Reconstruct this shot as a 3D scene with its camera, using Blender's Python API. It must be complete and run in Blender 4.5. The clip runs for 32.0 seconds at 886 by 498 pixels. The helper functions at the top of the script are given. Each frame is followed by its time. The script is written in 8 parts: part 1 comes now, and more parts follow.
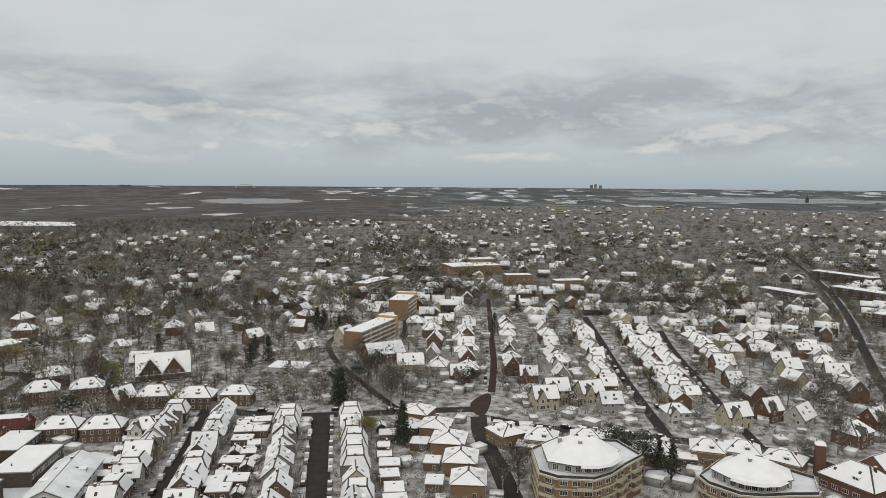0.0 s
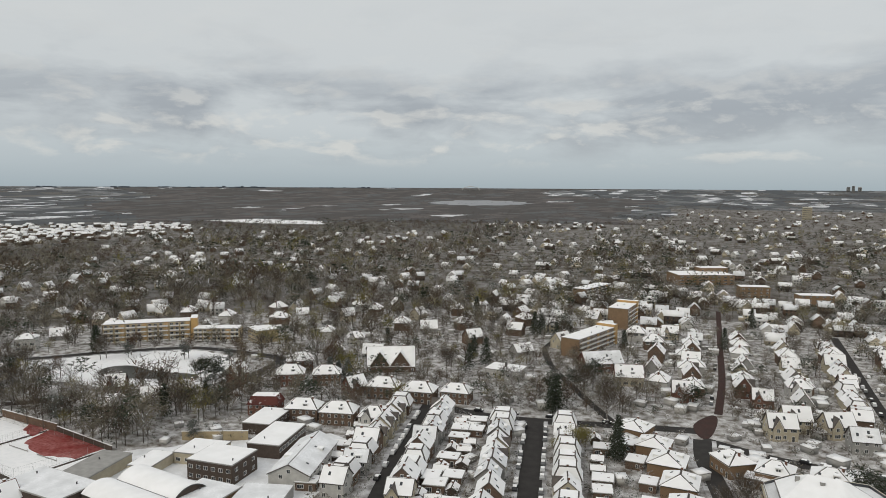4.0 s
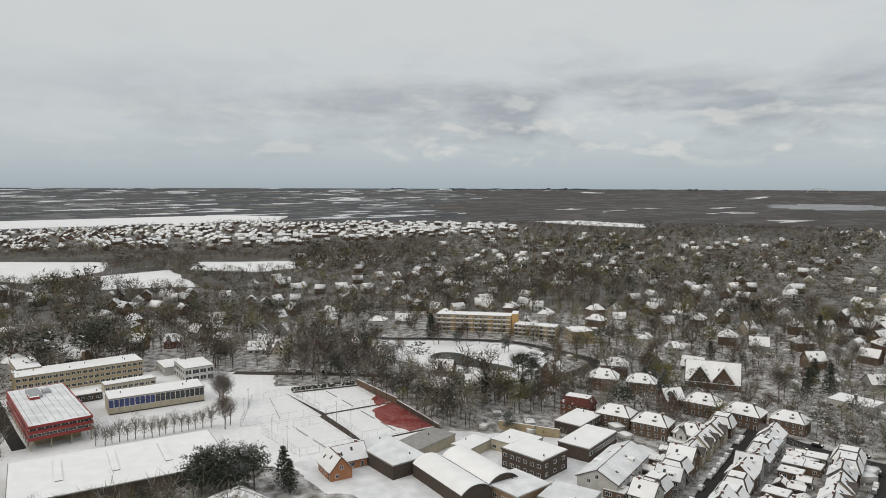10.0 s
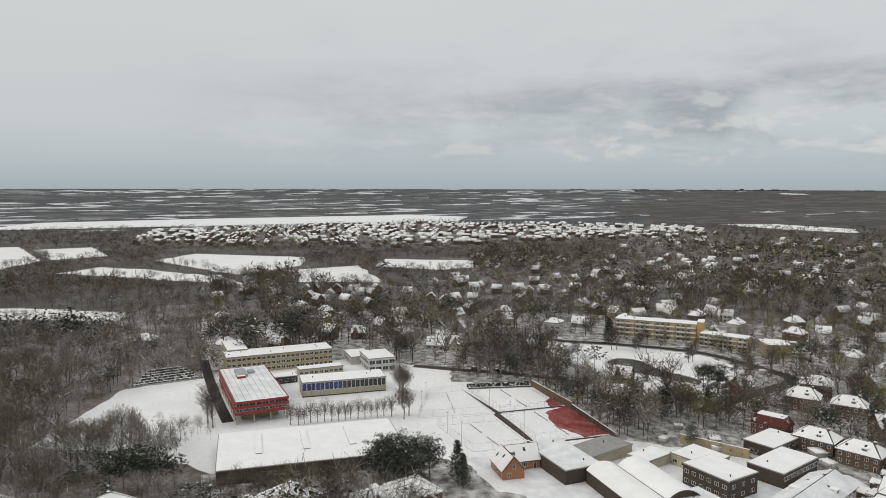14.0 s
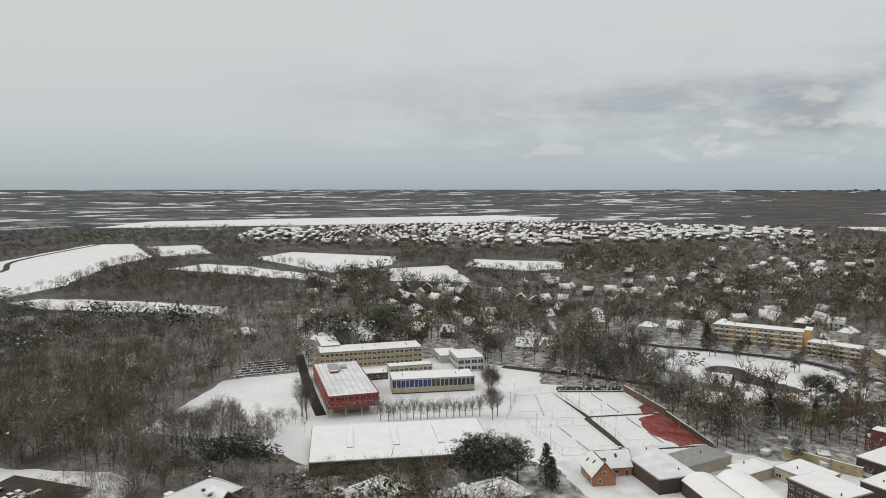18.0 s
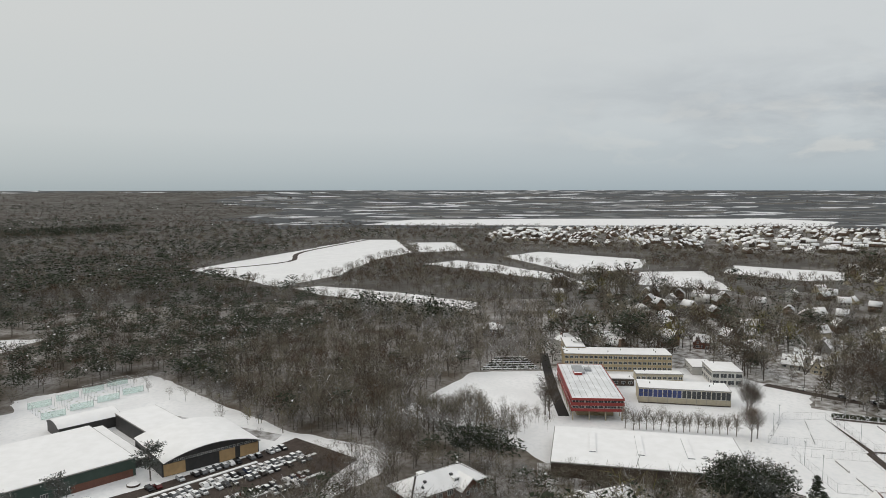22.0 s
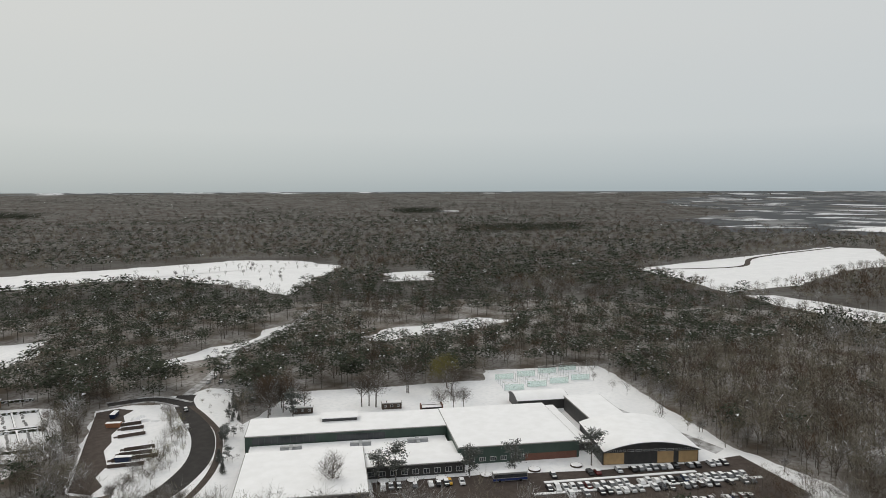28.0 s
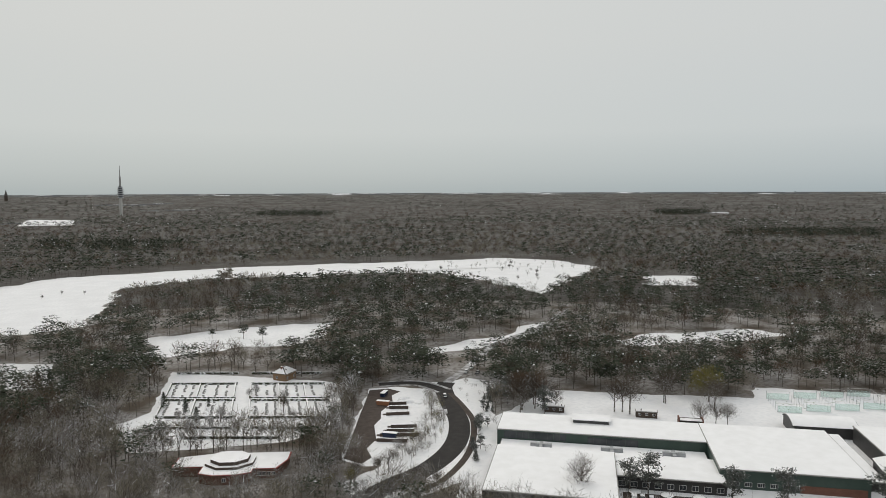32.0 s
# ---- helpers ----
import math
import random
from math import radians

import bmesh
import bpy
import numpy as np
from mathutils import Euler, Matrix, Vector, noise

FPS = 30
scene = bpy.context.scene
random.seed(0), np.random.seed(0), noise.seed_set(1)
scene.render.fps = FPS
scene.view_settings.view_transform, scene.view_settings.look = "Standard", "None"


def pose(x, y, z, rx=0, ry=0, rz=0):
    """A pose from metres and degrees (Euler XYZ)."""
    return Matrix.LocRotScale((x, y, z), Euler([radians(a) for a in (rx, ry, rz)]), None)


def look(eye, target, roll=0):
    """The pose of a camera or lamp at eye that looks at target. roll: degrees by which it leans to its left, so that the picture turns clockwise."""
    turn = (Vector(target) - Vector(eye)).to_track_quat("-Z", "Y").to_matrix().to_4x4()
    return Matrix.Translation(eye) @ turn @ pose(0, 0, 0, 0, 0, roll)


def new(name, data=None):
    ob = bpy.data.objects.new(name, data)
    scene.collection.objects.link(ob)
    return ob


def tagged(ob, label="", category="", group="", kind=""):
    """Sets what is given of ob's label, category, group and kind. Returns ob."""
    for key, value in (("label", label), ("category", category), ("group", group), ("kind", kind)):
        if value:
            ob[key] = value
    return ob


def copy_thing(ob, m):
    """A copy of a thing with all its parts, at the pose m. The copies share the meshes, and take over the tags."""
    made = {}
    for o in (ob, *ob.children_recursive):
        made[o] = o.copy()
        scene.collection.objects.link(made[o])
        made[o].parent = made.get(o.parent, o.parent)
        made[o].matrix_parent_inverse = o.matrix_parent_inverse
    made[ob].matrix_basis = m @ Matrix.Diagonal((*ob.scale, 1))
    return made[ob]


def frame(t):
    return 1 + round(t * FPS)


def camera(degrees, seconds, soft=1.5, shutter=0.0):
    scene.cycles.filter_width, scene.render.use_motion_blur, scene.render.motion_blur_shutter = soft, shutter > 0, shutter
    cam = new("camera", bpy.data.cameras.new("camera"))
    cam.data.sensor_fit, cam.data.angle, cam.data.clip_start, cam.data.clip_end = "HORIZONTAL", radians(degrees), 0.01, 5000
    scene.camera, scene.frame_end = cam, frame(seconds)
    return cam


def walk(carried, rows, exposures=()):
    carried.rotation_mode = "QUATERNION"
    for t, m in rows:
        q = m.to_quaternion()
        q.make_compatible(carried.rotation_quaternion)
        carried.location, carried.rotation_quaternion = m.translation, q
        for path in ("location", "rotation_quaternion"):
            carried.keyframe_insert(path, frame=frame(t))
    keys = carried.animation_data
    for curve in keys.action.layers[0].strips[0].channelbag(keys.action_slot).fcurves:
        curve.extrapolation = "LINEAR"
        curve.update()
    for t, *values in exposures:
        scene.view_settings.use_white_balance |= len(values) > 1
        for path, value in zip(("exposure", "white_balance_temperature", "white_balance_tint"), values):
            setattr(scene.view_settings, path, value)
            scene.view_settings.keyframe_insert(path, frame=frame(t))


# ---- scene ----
cam = camera(65.1, 32.0, soft=0.45)
PATH = [
    (0, (0.24, -0.26, 99.37), (0.23, 99.30, 90.08), 0.41),
    (0.5, (0.40, -0.15, 99.73), (-4.28, 99.31, 90.45), 0.40),
    (1, (0.54, -0.03, 100.06), (-7.87, 99.18, 90.78), 0.39),
    (1.5, (0.67, 0.09, 100.35), (-11.59, 98.90, 91.08), 0.38),
    (2, (0.78, 0.22, 100.62), (-15.28, 98.49, 91.35), 0.36),
    (2.5, (0.87, 0.35, 100.85), (-18.90, 97.94, 91.59), 0.35),
    (3, (0.96, 0.48, 101.06), (-22.60, 97.23, 91.81), 0.34),
    (3.5, (1.03, 0.62, 101.24), (-26.31, 96.37, 92.00), 0.33),
    (5.5, (1.19, 1.17, 101.74), (-40.69, 91.51, 92.53), 0.29),
    (6, (1.21, 1.30, 101.82), (-44.15, 89.95, 92.61), 0.28),
    (6.5, (1.21, 1.43, 101.88), (-47.60, 88.22, 92.68), 0.27),
    (7, (1.21, 1.56, 101.93), (-50.92, 86.40, 92.73), 0.26),
    (7.5, (1.20, 1.69, 101.96), (-54.21, 84.43, 92.77), 0.25),
    (8, (1.18, 1.81, 101.98), (-57.42, 82.32, 92.80), 0.24),
    (8.5, (1.15, 1.93, 101.98), (-60.47, 80.15, 92.81), 0.23),
    (9, (1.12, 2.05, 101.98), (-63.21, 78.05, 92.82), 0.22),
    (9.5, (1.08, 2.16, 101.97), (-65.87, 75.87, 92.81), 0.21),
    (10, (1.03, 2.26, 101.95), (-68.46, 73.58, 92.80), 0.20),
    (10.5, (0.98, 2.36, 101.92), (-70.94, 71.23, 92.78), 0.19),
    (11, (0.93, 2.45, 101.89), (-73.25, 68.89, 92.76), 0.18),
    (11.5, (0.87, 2.54, 101.85), (-75.44, 66.52, 92.73), 0.17),
    (12, (0.80, 2.62, 101.80), (-77.57, 64.07, 92.69), 0.16),
    (12.5, (0.73, 2.69, 101.76), (-79.46, 61.74, 92.65), 0.15),
    (13, (0.66, 2.76, 101.71), (-81.34, 59.28, 92.61), 0.14),
    (13.5, (0.58, 2.82, 101.66), (-83.11, 56.79, 92.57), 0.13),
    (14, (0.50, 2.87, 101.60), (-84.76, 54.33, 92.52), 0.12),
    (14.5, (0.41, 2.92, 101.55), (-86.34, 51.82, 92.48), 0.11),
    (16.5, (0.04, 3.02, 101.32), (-87.92, 49.71, 92.30), 0.07),
    (17, (-0.06, 3.02, 101.27), (-88.88, 48.06, 92.25), 0.06),
    (17.5, (-0.16, 3.02, 101.22), (-90.20, 45.57, 92.21), 0.05),
    (18, (-0.26, 3.01, 101.17), (-91.45, 43.04, 92.17), 0.04),
    (18.5, (-0.37, 2.99, 101.12), (-92.63, 40.49, 92.13), 0.03),
    (19, (-0.47, 2.97, 101.07), (-93.75, 37.88, 92.10), 0.02),
    (19.5, (-0.59, 2.93, 101.03), (-94.93, 34.86, 92.07), 0.01),
    (20, (-0.70, 2.89, 100.98), (-96.68, 29.49, 92.04), -0.00),
    (20.5, (-0.81, 2.84, 100.94), (-98.18, 23.81, 92.01), -0.01),
    (21, (-0.93, 2.79, 100.90), (-99.26, 18.67, 91.98), -0.02),
    (21.5, (-1.05, 2.73, 100.86), (-100.05, 13.69, 91.96), -0.03),
    (22, (-1.18, 2.66, 100.83), (-100.60, 8.69, 91.93), -0.04),
    (22.5, (-1.30, 2.58, 100.79), (-100.90, 3.61, 91.91), -0.05),
    (23, (-1.43, 2.50, 100.75), (-100.97, -1.17, 91.89), -0.06),
    (23.5, (-1.56, 2.42, 100.72), (-100.76, -6.67, 91.87), -0.07),
    (24, (-1.70, 2.33, 100.69), (-100.06, -13.41, 91.86), -0.08),
    (24.5, (-1.84, 2.23, 100.65), (-98.98, -19.82, 91.84), -0.09),
    (25, (-1.98, 2.13, 100.62), (-97.60, -25.82, 91.82), -0.10),
    (25.5, (-2.13, 2.02, 100.58), (-96.27, -30.56, 91.80), -0.11),
    (27.5, (-2.77, 1.57, 100.41), (-89.29, -47.80, 91.71), -0.15),
    (28, (-2.94, 1.45, 100.36), (-87.08, -51.90, 91.67), -0.16),
    (28.5, (-3.12, 1.33, 100.30), (-84.64, -55.94, 91.63), -0.16),
    (29, (-3.30, 1.21, 100.24), (-82.11, -59.75, 91.59), -0.17),
    (29.5, (-3.50, 1.09, 100.16), (-79.41, -63.44, 91.54), -0.18),
    (30, (-3.70, 0.97, 100.08), (-76.55, -67.00, 91.48), -0.19),
    (30.5, (-3.90, 0.85, 99.99), (-73.57, -70.38, 91.41), -0.20),
    (31, (-4.12, 0.73, 99.89), (-70.44, -73.62, 91.34), -0.21),
    (31.5, (-4.34, 0.62, 99.78), (-67.22, -76.67, 91.25), -0.22),
    (32, (-4.58, 0.51, 99.66), (-63.91, -79.54, 91.15), -0.23),
]
walk(cam, [(t, look(eye, target, roll)) for t, eye, target, roll in PATH])

# ---- sky and light ----
SUN_AZ, SUN_EL = radians(200), radians(38)
world = bpy.data.worlds.new("overcast_sky")
scene.world = world
world.use_nodes = True
wn, wl = world.node_tree.nodes, world.node_tree.links
wn.clear()


def wmath(op, a, b=None, c=None):
    nd = wn.new("ShaderNodeMath")
    nd.operation = op
    for k, v in enumerate((a, b, c)):
        if v is None:
            continue
        if isinstance(v, (int, float)):
            nd.inputs[k].default_value = v
        else:
            wl.new(v, nd.inputs[k])
    return nd.outputs[0]


def wramp(fac, stops, mode="LINEAR"):
    nd = wn.new("ShaderNodeValToRGB")
    nd.color_ramp.interpolation = mode
    el = nd.color_ramp.elements
    while len(el) < len(stops):
        el.new(0.5)
    for e, (p, c) in zip(el, stops):
        e.position, e.color = p, (*c, 1)
    wl.new(fac, nd.inputs[0])
    return nd.outputs[0]


def wmix(fac, a, b, mode="MIX"):
    nd = wn.new("ShaderNodeMix")
    nd.data_type, nd.blend_type = "RGBA", mode
    for k, v in ((0, fac), (6, a), (7, b)):
        if isinstance(v, (int, float)):
            nd.inputs[k].default_value = v
        elif isinstance(v, tuple):
            nd.inputs[k].default_value = (*v, 1)
        else:
            wl.new(v, nd.inputs[k])
    return nd.outputs[2]


coord = wn.new("ShaderNodeTexCoord")
sep = wn.new("ShaderNodeSeparateXYZ")
wl.new(coord.outputs["Generated"], sep.inputs[0])
DX, DY, DZ = sep.outputs
nishita = wn.new("ShaderNodeTexSky")
nishita.sky_type, nishita.sun_disc = "NISHITA", False
nishita.sun_elevation, nishita.sun_rotation = SUN_EL, SUN_AZ
# base tone of the overcast by height above the horizon
tone = wramp(wmath("MULTIPLY_ADD", DZ, 1.0, 0.05), [(0.0, (0.14, 0.17, 0.20)), (0.036, (0.20, 0.25, 0.30)), (0.0445, (0.37, 0.44, 0.48)), (0.075, (0.45, 0.51, 0.545)),
                                                       (0.13, (0.56, 0.60, 0.62)), (0.25, (0.615, 0.64, 0.645)), (0.42, (0.655, 0.68, 0.68)), (1.0, (0.95, 0.96, 0.97))])
# cloud sheet: heaps drawn out sideways, their upper edges lit
def cloud_noise(scale, stretch, lift, detail=9):
    at = wn.new("ShaderNodeCombineXYZ")
    wl.new(DX, at.inputs[0])
    wl.new(DY, at.inputs[1])
    wl.new(wmath("MULTIPLY_ADD", DZ, stretch, lift), at.inputs[2])
    nd = wn.new("ShaderNodeTexNoise")
    nd.inputs["Scale"].default_value, nd.inputs["Detail"].default_value = scale, detail
    nd.inputs["Roughness"].default_value, nd.inputs["Distortion"].default_value = 0.56, 0.3
    wl.new(at.outputs[0], nd.inputs["Vector"])
    return nd.outputs[0]


big = cloud_noise(4.2, 4.5, 0.0)
heap, above = cloud_noise(10.5, 2.6, 0.3), cloud_noise(10.5, 2.6, 0.345)
belt = wramp(DZ, [(0.035, (0, 0, 0)), (0.085, (1, 1, 1)), (0.125, (1, 1, 1)), (0.18, (0, 0, 0))])
density = wmath("ADD", wmath("MULTIPLY", big, 0.62), wmath("MULTIPLY_ADD", heap, 0.38, wmath("MULTIPLY", belt, 0.085)))
dark = wramp(density, [(0.475, (0, 0, 0)), (0.65, (1, 1, 1))])
edge_lit = wramp(wmath("SUBTRACT", heap, above), [(0.015, (0, 0, 0)), (0.16, (1, 1, 1))])
# clouds stand out low over the north and west and fade into plain grey to the south and overhead
north = wramp(wmath("ADD", wmath("MULTIPLY", DY, 0.5), wmath("MULTIPLY_ADD", DX, 0.12, 0.5)), [(0.42, (0, 0, 0)), (0.80, (1, 1, 1))])
low = wramp(DZ, [(0.018, (0, 0, 0)), (0.055, (0.8, 0.8, 0.8)), (0.10, (1, 1, 1)), (0.135, (0.8, 0.8, 0.8)), (0.18, (0.28, 0.28, 0.28)), (0.24, (0.08, 0.08, 0.08)), (0.36, (0, 0, 0))])
where = wmath("MULTIPLY", north, low)
sky1 = wmix(wmath("MULTIPLY", wmath("MULTIPLY", dark, where), 0.9), tone, (0.34, 0.37, 0.405))
puff = wramp(DZ, [(0.022, (0, 0, 0)), (0.045, (1, 1, 1)), (0.10, (0.9, 0.9, 0.9)), (0.16, (0.25, 0.25, 0.25)), (0.3, (0, 0, 0))])
sky2 = wmix(wmath("MULTIPLY", wmath("MULTIPLY", edge_lit, wmath("MULTIPLY", north, puff)), 0.62), sky1, (0.72, 0.715, 0.68))
south = wramp(wmath("MULTIPLY_ADD", DY, -0.5, 0.5), [(0.3, (1, 1, 1)), (1.0, (1.02, 0.99, 0.94))])
sky3 = wmix(1.0, sky2, south, "MULTIPLY")
sky4 = wmix(0.05, sky3, wmix(1.0, nishita.outputs[0], (0.1, 0.1, 0.1), "MULTIPLY"))
back = wn.new("ShaderNodeBackground")
wl.new(sky4, back.inputs[0])
back.inputs[1].default_value = 1.0
wl.new(back.outputs[0], wn.new("ShaderNodeOutputWorld").inputs[0])

sun = new("sun", bpy.data.lights.new("sun", "SUN"))
sun.data.energy, sun.data.angle, sun.data.color = 0.75, radians(25), (1.0, 0.92, 0.78)
sun.matrix_world = look((math.sin(SUN_AZ) * 100, math.cos(SUN_AZ) * 100, 100 * math.tan(SUN_EL)), (0, 0, 0))
scene.view_settings.exposure = 0.0


# ---- materials ----
def mat(name, c1, c2=None, scale=1.0, rough=0.8, bump=0.0, fine=None, island=None, snow=0.0, metal=0.0, obj=0.0):
    """Two colours blended by noise, a finer noise on top; island: second colour drawn per loose piece; snow: share of pieces or spots that carry snow."""
    m = bpy.data.materials.new(name)
    m.use_nodes = True
    nt = m.node_tree
    n, l = nt.nodes, nt.links
    bs = n["Principled BSDF"]
    bs.inputs["Roughness"].default_value, bs.inputs["Metallic"].default_value = rough, metal
    bs.inputs["Specular IOR Level"].default_value = 0.1 if rough >= 0.75 else 0.45
    tc = n.new("ShaderNodeTexCoord")
    geo = n.new("ShaderNodeNewGeometry")

    def noisy(s, detail=4):
        nd = n.new("ShaderNodeTexNoise")
        nd.inputs["Scale"].default_value, nd.inputs["Detail"].default_value = s, detail
        l.new(geo.outputs["Position"], nd.inputs["Vector"])
        return nd.outputs[0]

    def ramp(src, a, b):
        nd = n.new("ShaderNodeMapRange")
        nd.inputs[1].default_value, nd.inputs[2].default_value = a, b
        l.new(src, nd.inputs[0])
        return nd.outputs[0]

    def mixed(fac, a, b, mode="MIX"):
        nd = n.new("ShaderNodeMix")
        nd.data_type, nd.blend_type = "RGBA", mode
        for k, v in ((0, fac), (6, a), (7, b)):
            if isinstance(v, (int, float)):
                nd.inputs[k].default_value = v
            elif isinstance(v, tuple):
                nd.inputs[k].default_value = (*v, 1)
            else:
                l.new(v, nd.inputs[k])
        return nd.outputs[2]

    col = mixed(ramp(noisy(scale), 0.35, 0.65), c1, c2 or c1)
    if fine:
        col = mixed(ramp(noisy(scale * 9, 3), 0.45, 0.75), col, fine)
    if island:
        col = mixed(geo.outputs["Random Per Island"], col, island)
    if obj:
        info = n.new("ShaderNodeObjectInfo")
        nd = n.new("ShaderNodeHueSaturation")
        l.new(ramp(info.outputs["Random"], -obj, 1 + obj), nd.inputs["Fac"])
        nd.inputs["Value"].default_value = 1 - obj
        nd.inputs["Saturation"].default_value = 1 - 0.5 * obj
        l.new(col, nd.inputs["Color"])
        col = nd.outputs[0]
    if snow:
        pick = n.new("ShaderNodeMath")
        pick.operation = "GREATER_THAN"
        pick.inputs[1].default_value = 1 - snow
        if island:
            wh = n.new("ShaderNodeTexWhiteNoise")
            wh.noise_dimensions = "1D"
            l.new(geo.outputs["Random Per Island"], wh.inputs["W"])
            l.new(wh.outputs[0], pick.inputs[0])
            fac = pick.outputs[0]
        else:
            fac = ramp(noisy(scale * 3, 5), 0.62 - snow * 0.35, 0.72 - snow * 0.35)
        col = mixed(fac, col, (0.74, 0.75, 0.77))
    l.new(col, bs.inputs["Base Color"])
    if bump:
        bp = n.new("ShaderNodeBump")
        bp.inputs["Strength"].default_value, bp.inputs["Distance"].default_value = bump, 0.3
        l.new(noisy(scale * 4, 5), bp.inputs["Height"])
        l.new(bp.outputs[0], bs.inputs["Normal"])
    return m


SNOW = mat("snow", (0.81, 0.81, 0.815), (0.745, 0.745, 0.75), 0.05, 0.75, 0.25, fine=(0.70, 0.71, 0.72))
ROOFSNOW = mat("roof_snow", (0.84, 0.84, 0.845), (0.79, 0.79, 0.79), 0.25, 0.7, 0.15)
THINSNOW = mat("thin_roof_snow", (0.80, 0.81, 0.83), (0.60, 0.61, 0.62), 0.18, 0.7, 0.1, fine=(0.66, 0.67, 0.68))
GARDEN = mat("snowy_garden", (0.64, 0.64, 0.64), (0.11, 0.092, 0.073), 0.22, 0.9, 0.4, fine=(0.26, 0.245, 0.23))
LITTER = mat("woodland_floor", (0.105, 0.086, 0.067), (0.36, 0.35, 0.34), 0.045, 0.95, 0.5, fine=(0.11, 0.092, 0.075))


def cells(name, tones, snow, scale, flat=2.2):
    """Open country in irregular parcels: a tone drawn for each, some of them under snow, and rough woods across."""
    m = bpy.data.materials.new(name)
    m.use_nodes = True
    n, l = m.node_tree.nodes, m.node_tree.links
    bs = n["Principled BSDF"]
    bs.inputs["Roughness"].default_value, bs.inputs["Specular IOR Level"].default_value = 0.95, 0.1
    geo = n.new("ShaderNodeNewGeometry")
    warp = n.new("ShaderNodeTexNoise")
    warp.inputs["Scale"].default_value, warp.inputs["Detail"].default_value = scale * 2.5, 4
    l.new(geo.outputs["Position"], warp.inputs["Vector"])
    shift = n.new("ShaderNodeVectorMath")
    shift.operation = "MULTIPLY_ADD"
    shift.inputs[1].default_value = (50, 50, 0)
    l.new(warp.outputs["Color"], shift.inputs[0])
    l.new(geo.outputs["Position"], shift.inputs[2])
    vor = n.new("ShaderNodeTexVoronoi")
    vor.inputs["Scale"].default_value, vor.distance = scale, "CHEBYCHEV"
    turned = n.new("ShaderNodeMapping")
    turned.inputs["Rotation"].default_value, turned.inputs["Scale"].default_value = (0, 0, 0.35), (1.7, 0.7, 1)
    l.new(shift.outputs[0], turned.inputs["Vector"])
    l.new(turned.outputs[0], vor.inputs["Vector"])
    ramp = n.new("ShaderNodeValToRGB")
    ramp.color_ramp.interpolation = "CONSTANT"
    stops = [(k * (1 - snow) / len(tones), c) for k, c in enumerate(tones)] + [(1 - snow, (0.60, 0.61, 0.63))]
    el = ramp.color_ramp.elements
    while len(el) < len(stops):
        el.new(0.9)
    for e, (p, c) in zip(el, stops):
        e.position, e.color = p, (*c, 1)
    sep2 = n.new("ShaderNodeSeparateColor")
    l.new(vor.outputs["Color"], sep2.inputs[0])
    l.new(sep2.outputs[0], ramp.inputs[0])
    wood = n.new("ShaderNodeTexNoise")
    wood.inputs["Scale"].default_value, wood.inputs["Detail"].default_value = scale * 1.7, 7
    l.new(geo.outputs["Position"], wood.inputs["Vector"])
    rng = n.new("ShaderNodeMapRange")
    rng.inputs[1].default_value, rng.inputs[2].default_value = 0.47, 0.56
    l.new(wood.outputs[0], rng.inputs[0])
    mix = n.new("ShaderNodeMix")
    mix.data_type = "RGBA"
    l.new(rng.outputs[0], mix.inputs[0])
    l.new(ramp.outputs[0], mix.inputs[6])
    mix.inputs[7].default_value = (*tones[0], 1)
    l.new(mix.outputs[2], bs.inputs["Base Color"])
    return m


# Greyer, bluish tones put the distance haze into marsh and plain colours.
MARSH = cells("hazed_reed_marsh", [(0.075, 0.070, 0.067), (0.098, 0.090, 0.087), (0.118, 0.104, 0.100), (0.105, 0.107, 0.110)], 0.035, 0.0075)
PLAIN = cells("hazed_far_plain", [(0.078, 0.084, 0.090), (0.10, 0.103, 0.106), (0.125, 0.118, 0.11), (0.15, 0.155, 0.157), (0.22, 0.222, 0.224)], 0.18, 0.006)
# Darkened copies of the woodland floor and garden colours for far ground.
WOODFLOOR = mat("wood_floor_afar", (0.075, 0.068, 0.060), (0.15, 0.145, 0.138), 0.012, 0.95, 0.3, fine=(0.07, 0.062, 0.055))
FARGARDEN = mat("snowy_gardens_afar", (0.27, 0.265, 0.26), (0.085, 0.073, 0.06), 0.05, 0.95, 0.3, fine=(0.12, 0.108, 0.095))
ICE = mat("grey_lake_ice", (0.20, 0.21, 0.225), (0.25, 0.26, 0.27), 0.01, 0.6)
FARTOWN = mat("far_skyline", (0.07, 0.085, 0.10), (0.09, 0.10, 0.12), 0.01, 0.9)
ASPHALT = mat("wet_asphalt", (0.034, 0.032, 0.031), (0.048, 0.045, 0.043), 0.3, 0.85, 0.1, fine=(0.036, 0.034, 0.033))
BROWNROAD = mat("wet_brick_paving", (0.062, 0.048, 0.041), (0.085, 0.07, 0.062), 0.4, 0.8, 0.1, fine=(0.05, 0.041, 0.036))
REDPAVE = mat("red_brick_paving", (0.058, 0.030, 0.026), (0.042, 0.027, 0.024), 0.3, 0.85, 0.1, fine=(0.075, 0.055, 0.05))
PAVE = mat("snowy_pavement", (0.55, 0.55, 0.56), (0.17, 0.16, 0.15), 0.22, 0.8, 0.1)
WATER = mat("pond_water", (0.022, 0.022, 0.017), (0.035, 0.033, 0.026), 0.2, 0.3, 0.4)
WATER.node_tree.nodes["Principled BSDF"].inputs["Specular IOR Level"].default_value = 0.12
REDCLAY = mat("red_clay", (0.19, 0.028, 0.024), (0.34, 0.15, 0.14), 0.10, 0.9, 0.1, fine=(0.15, 0.028, 0.024))
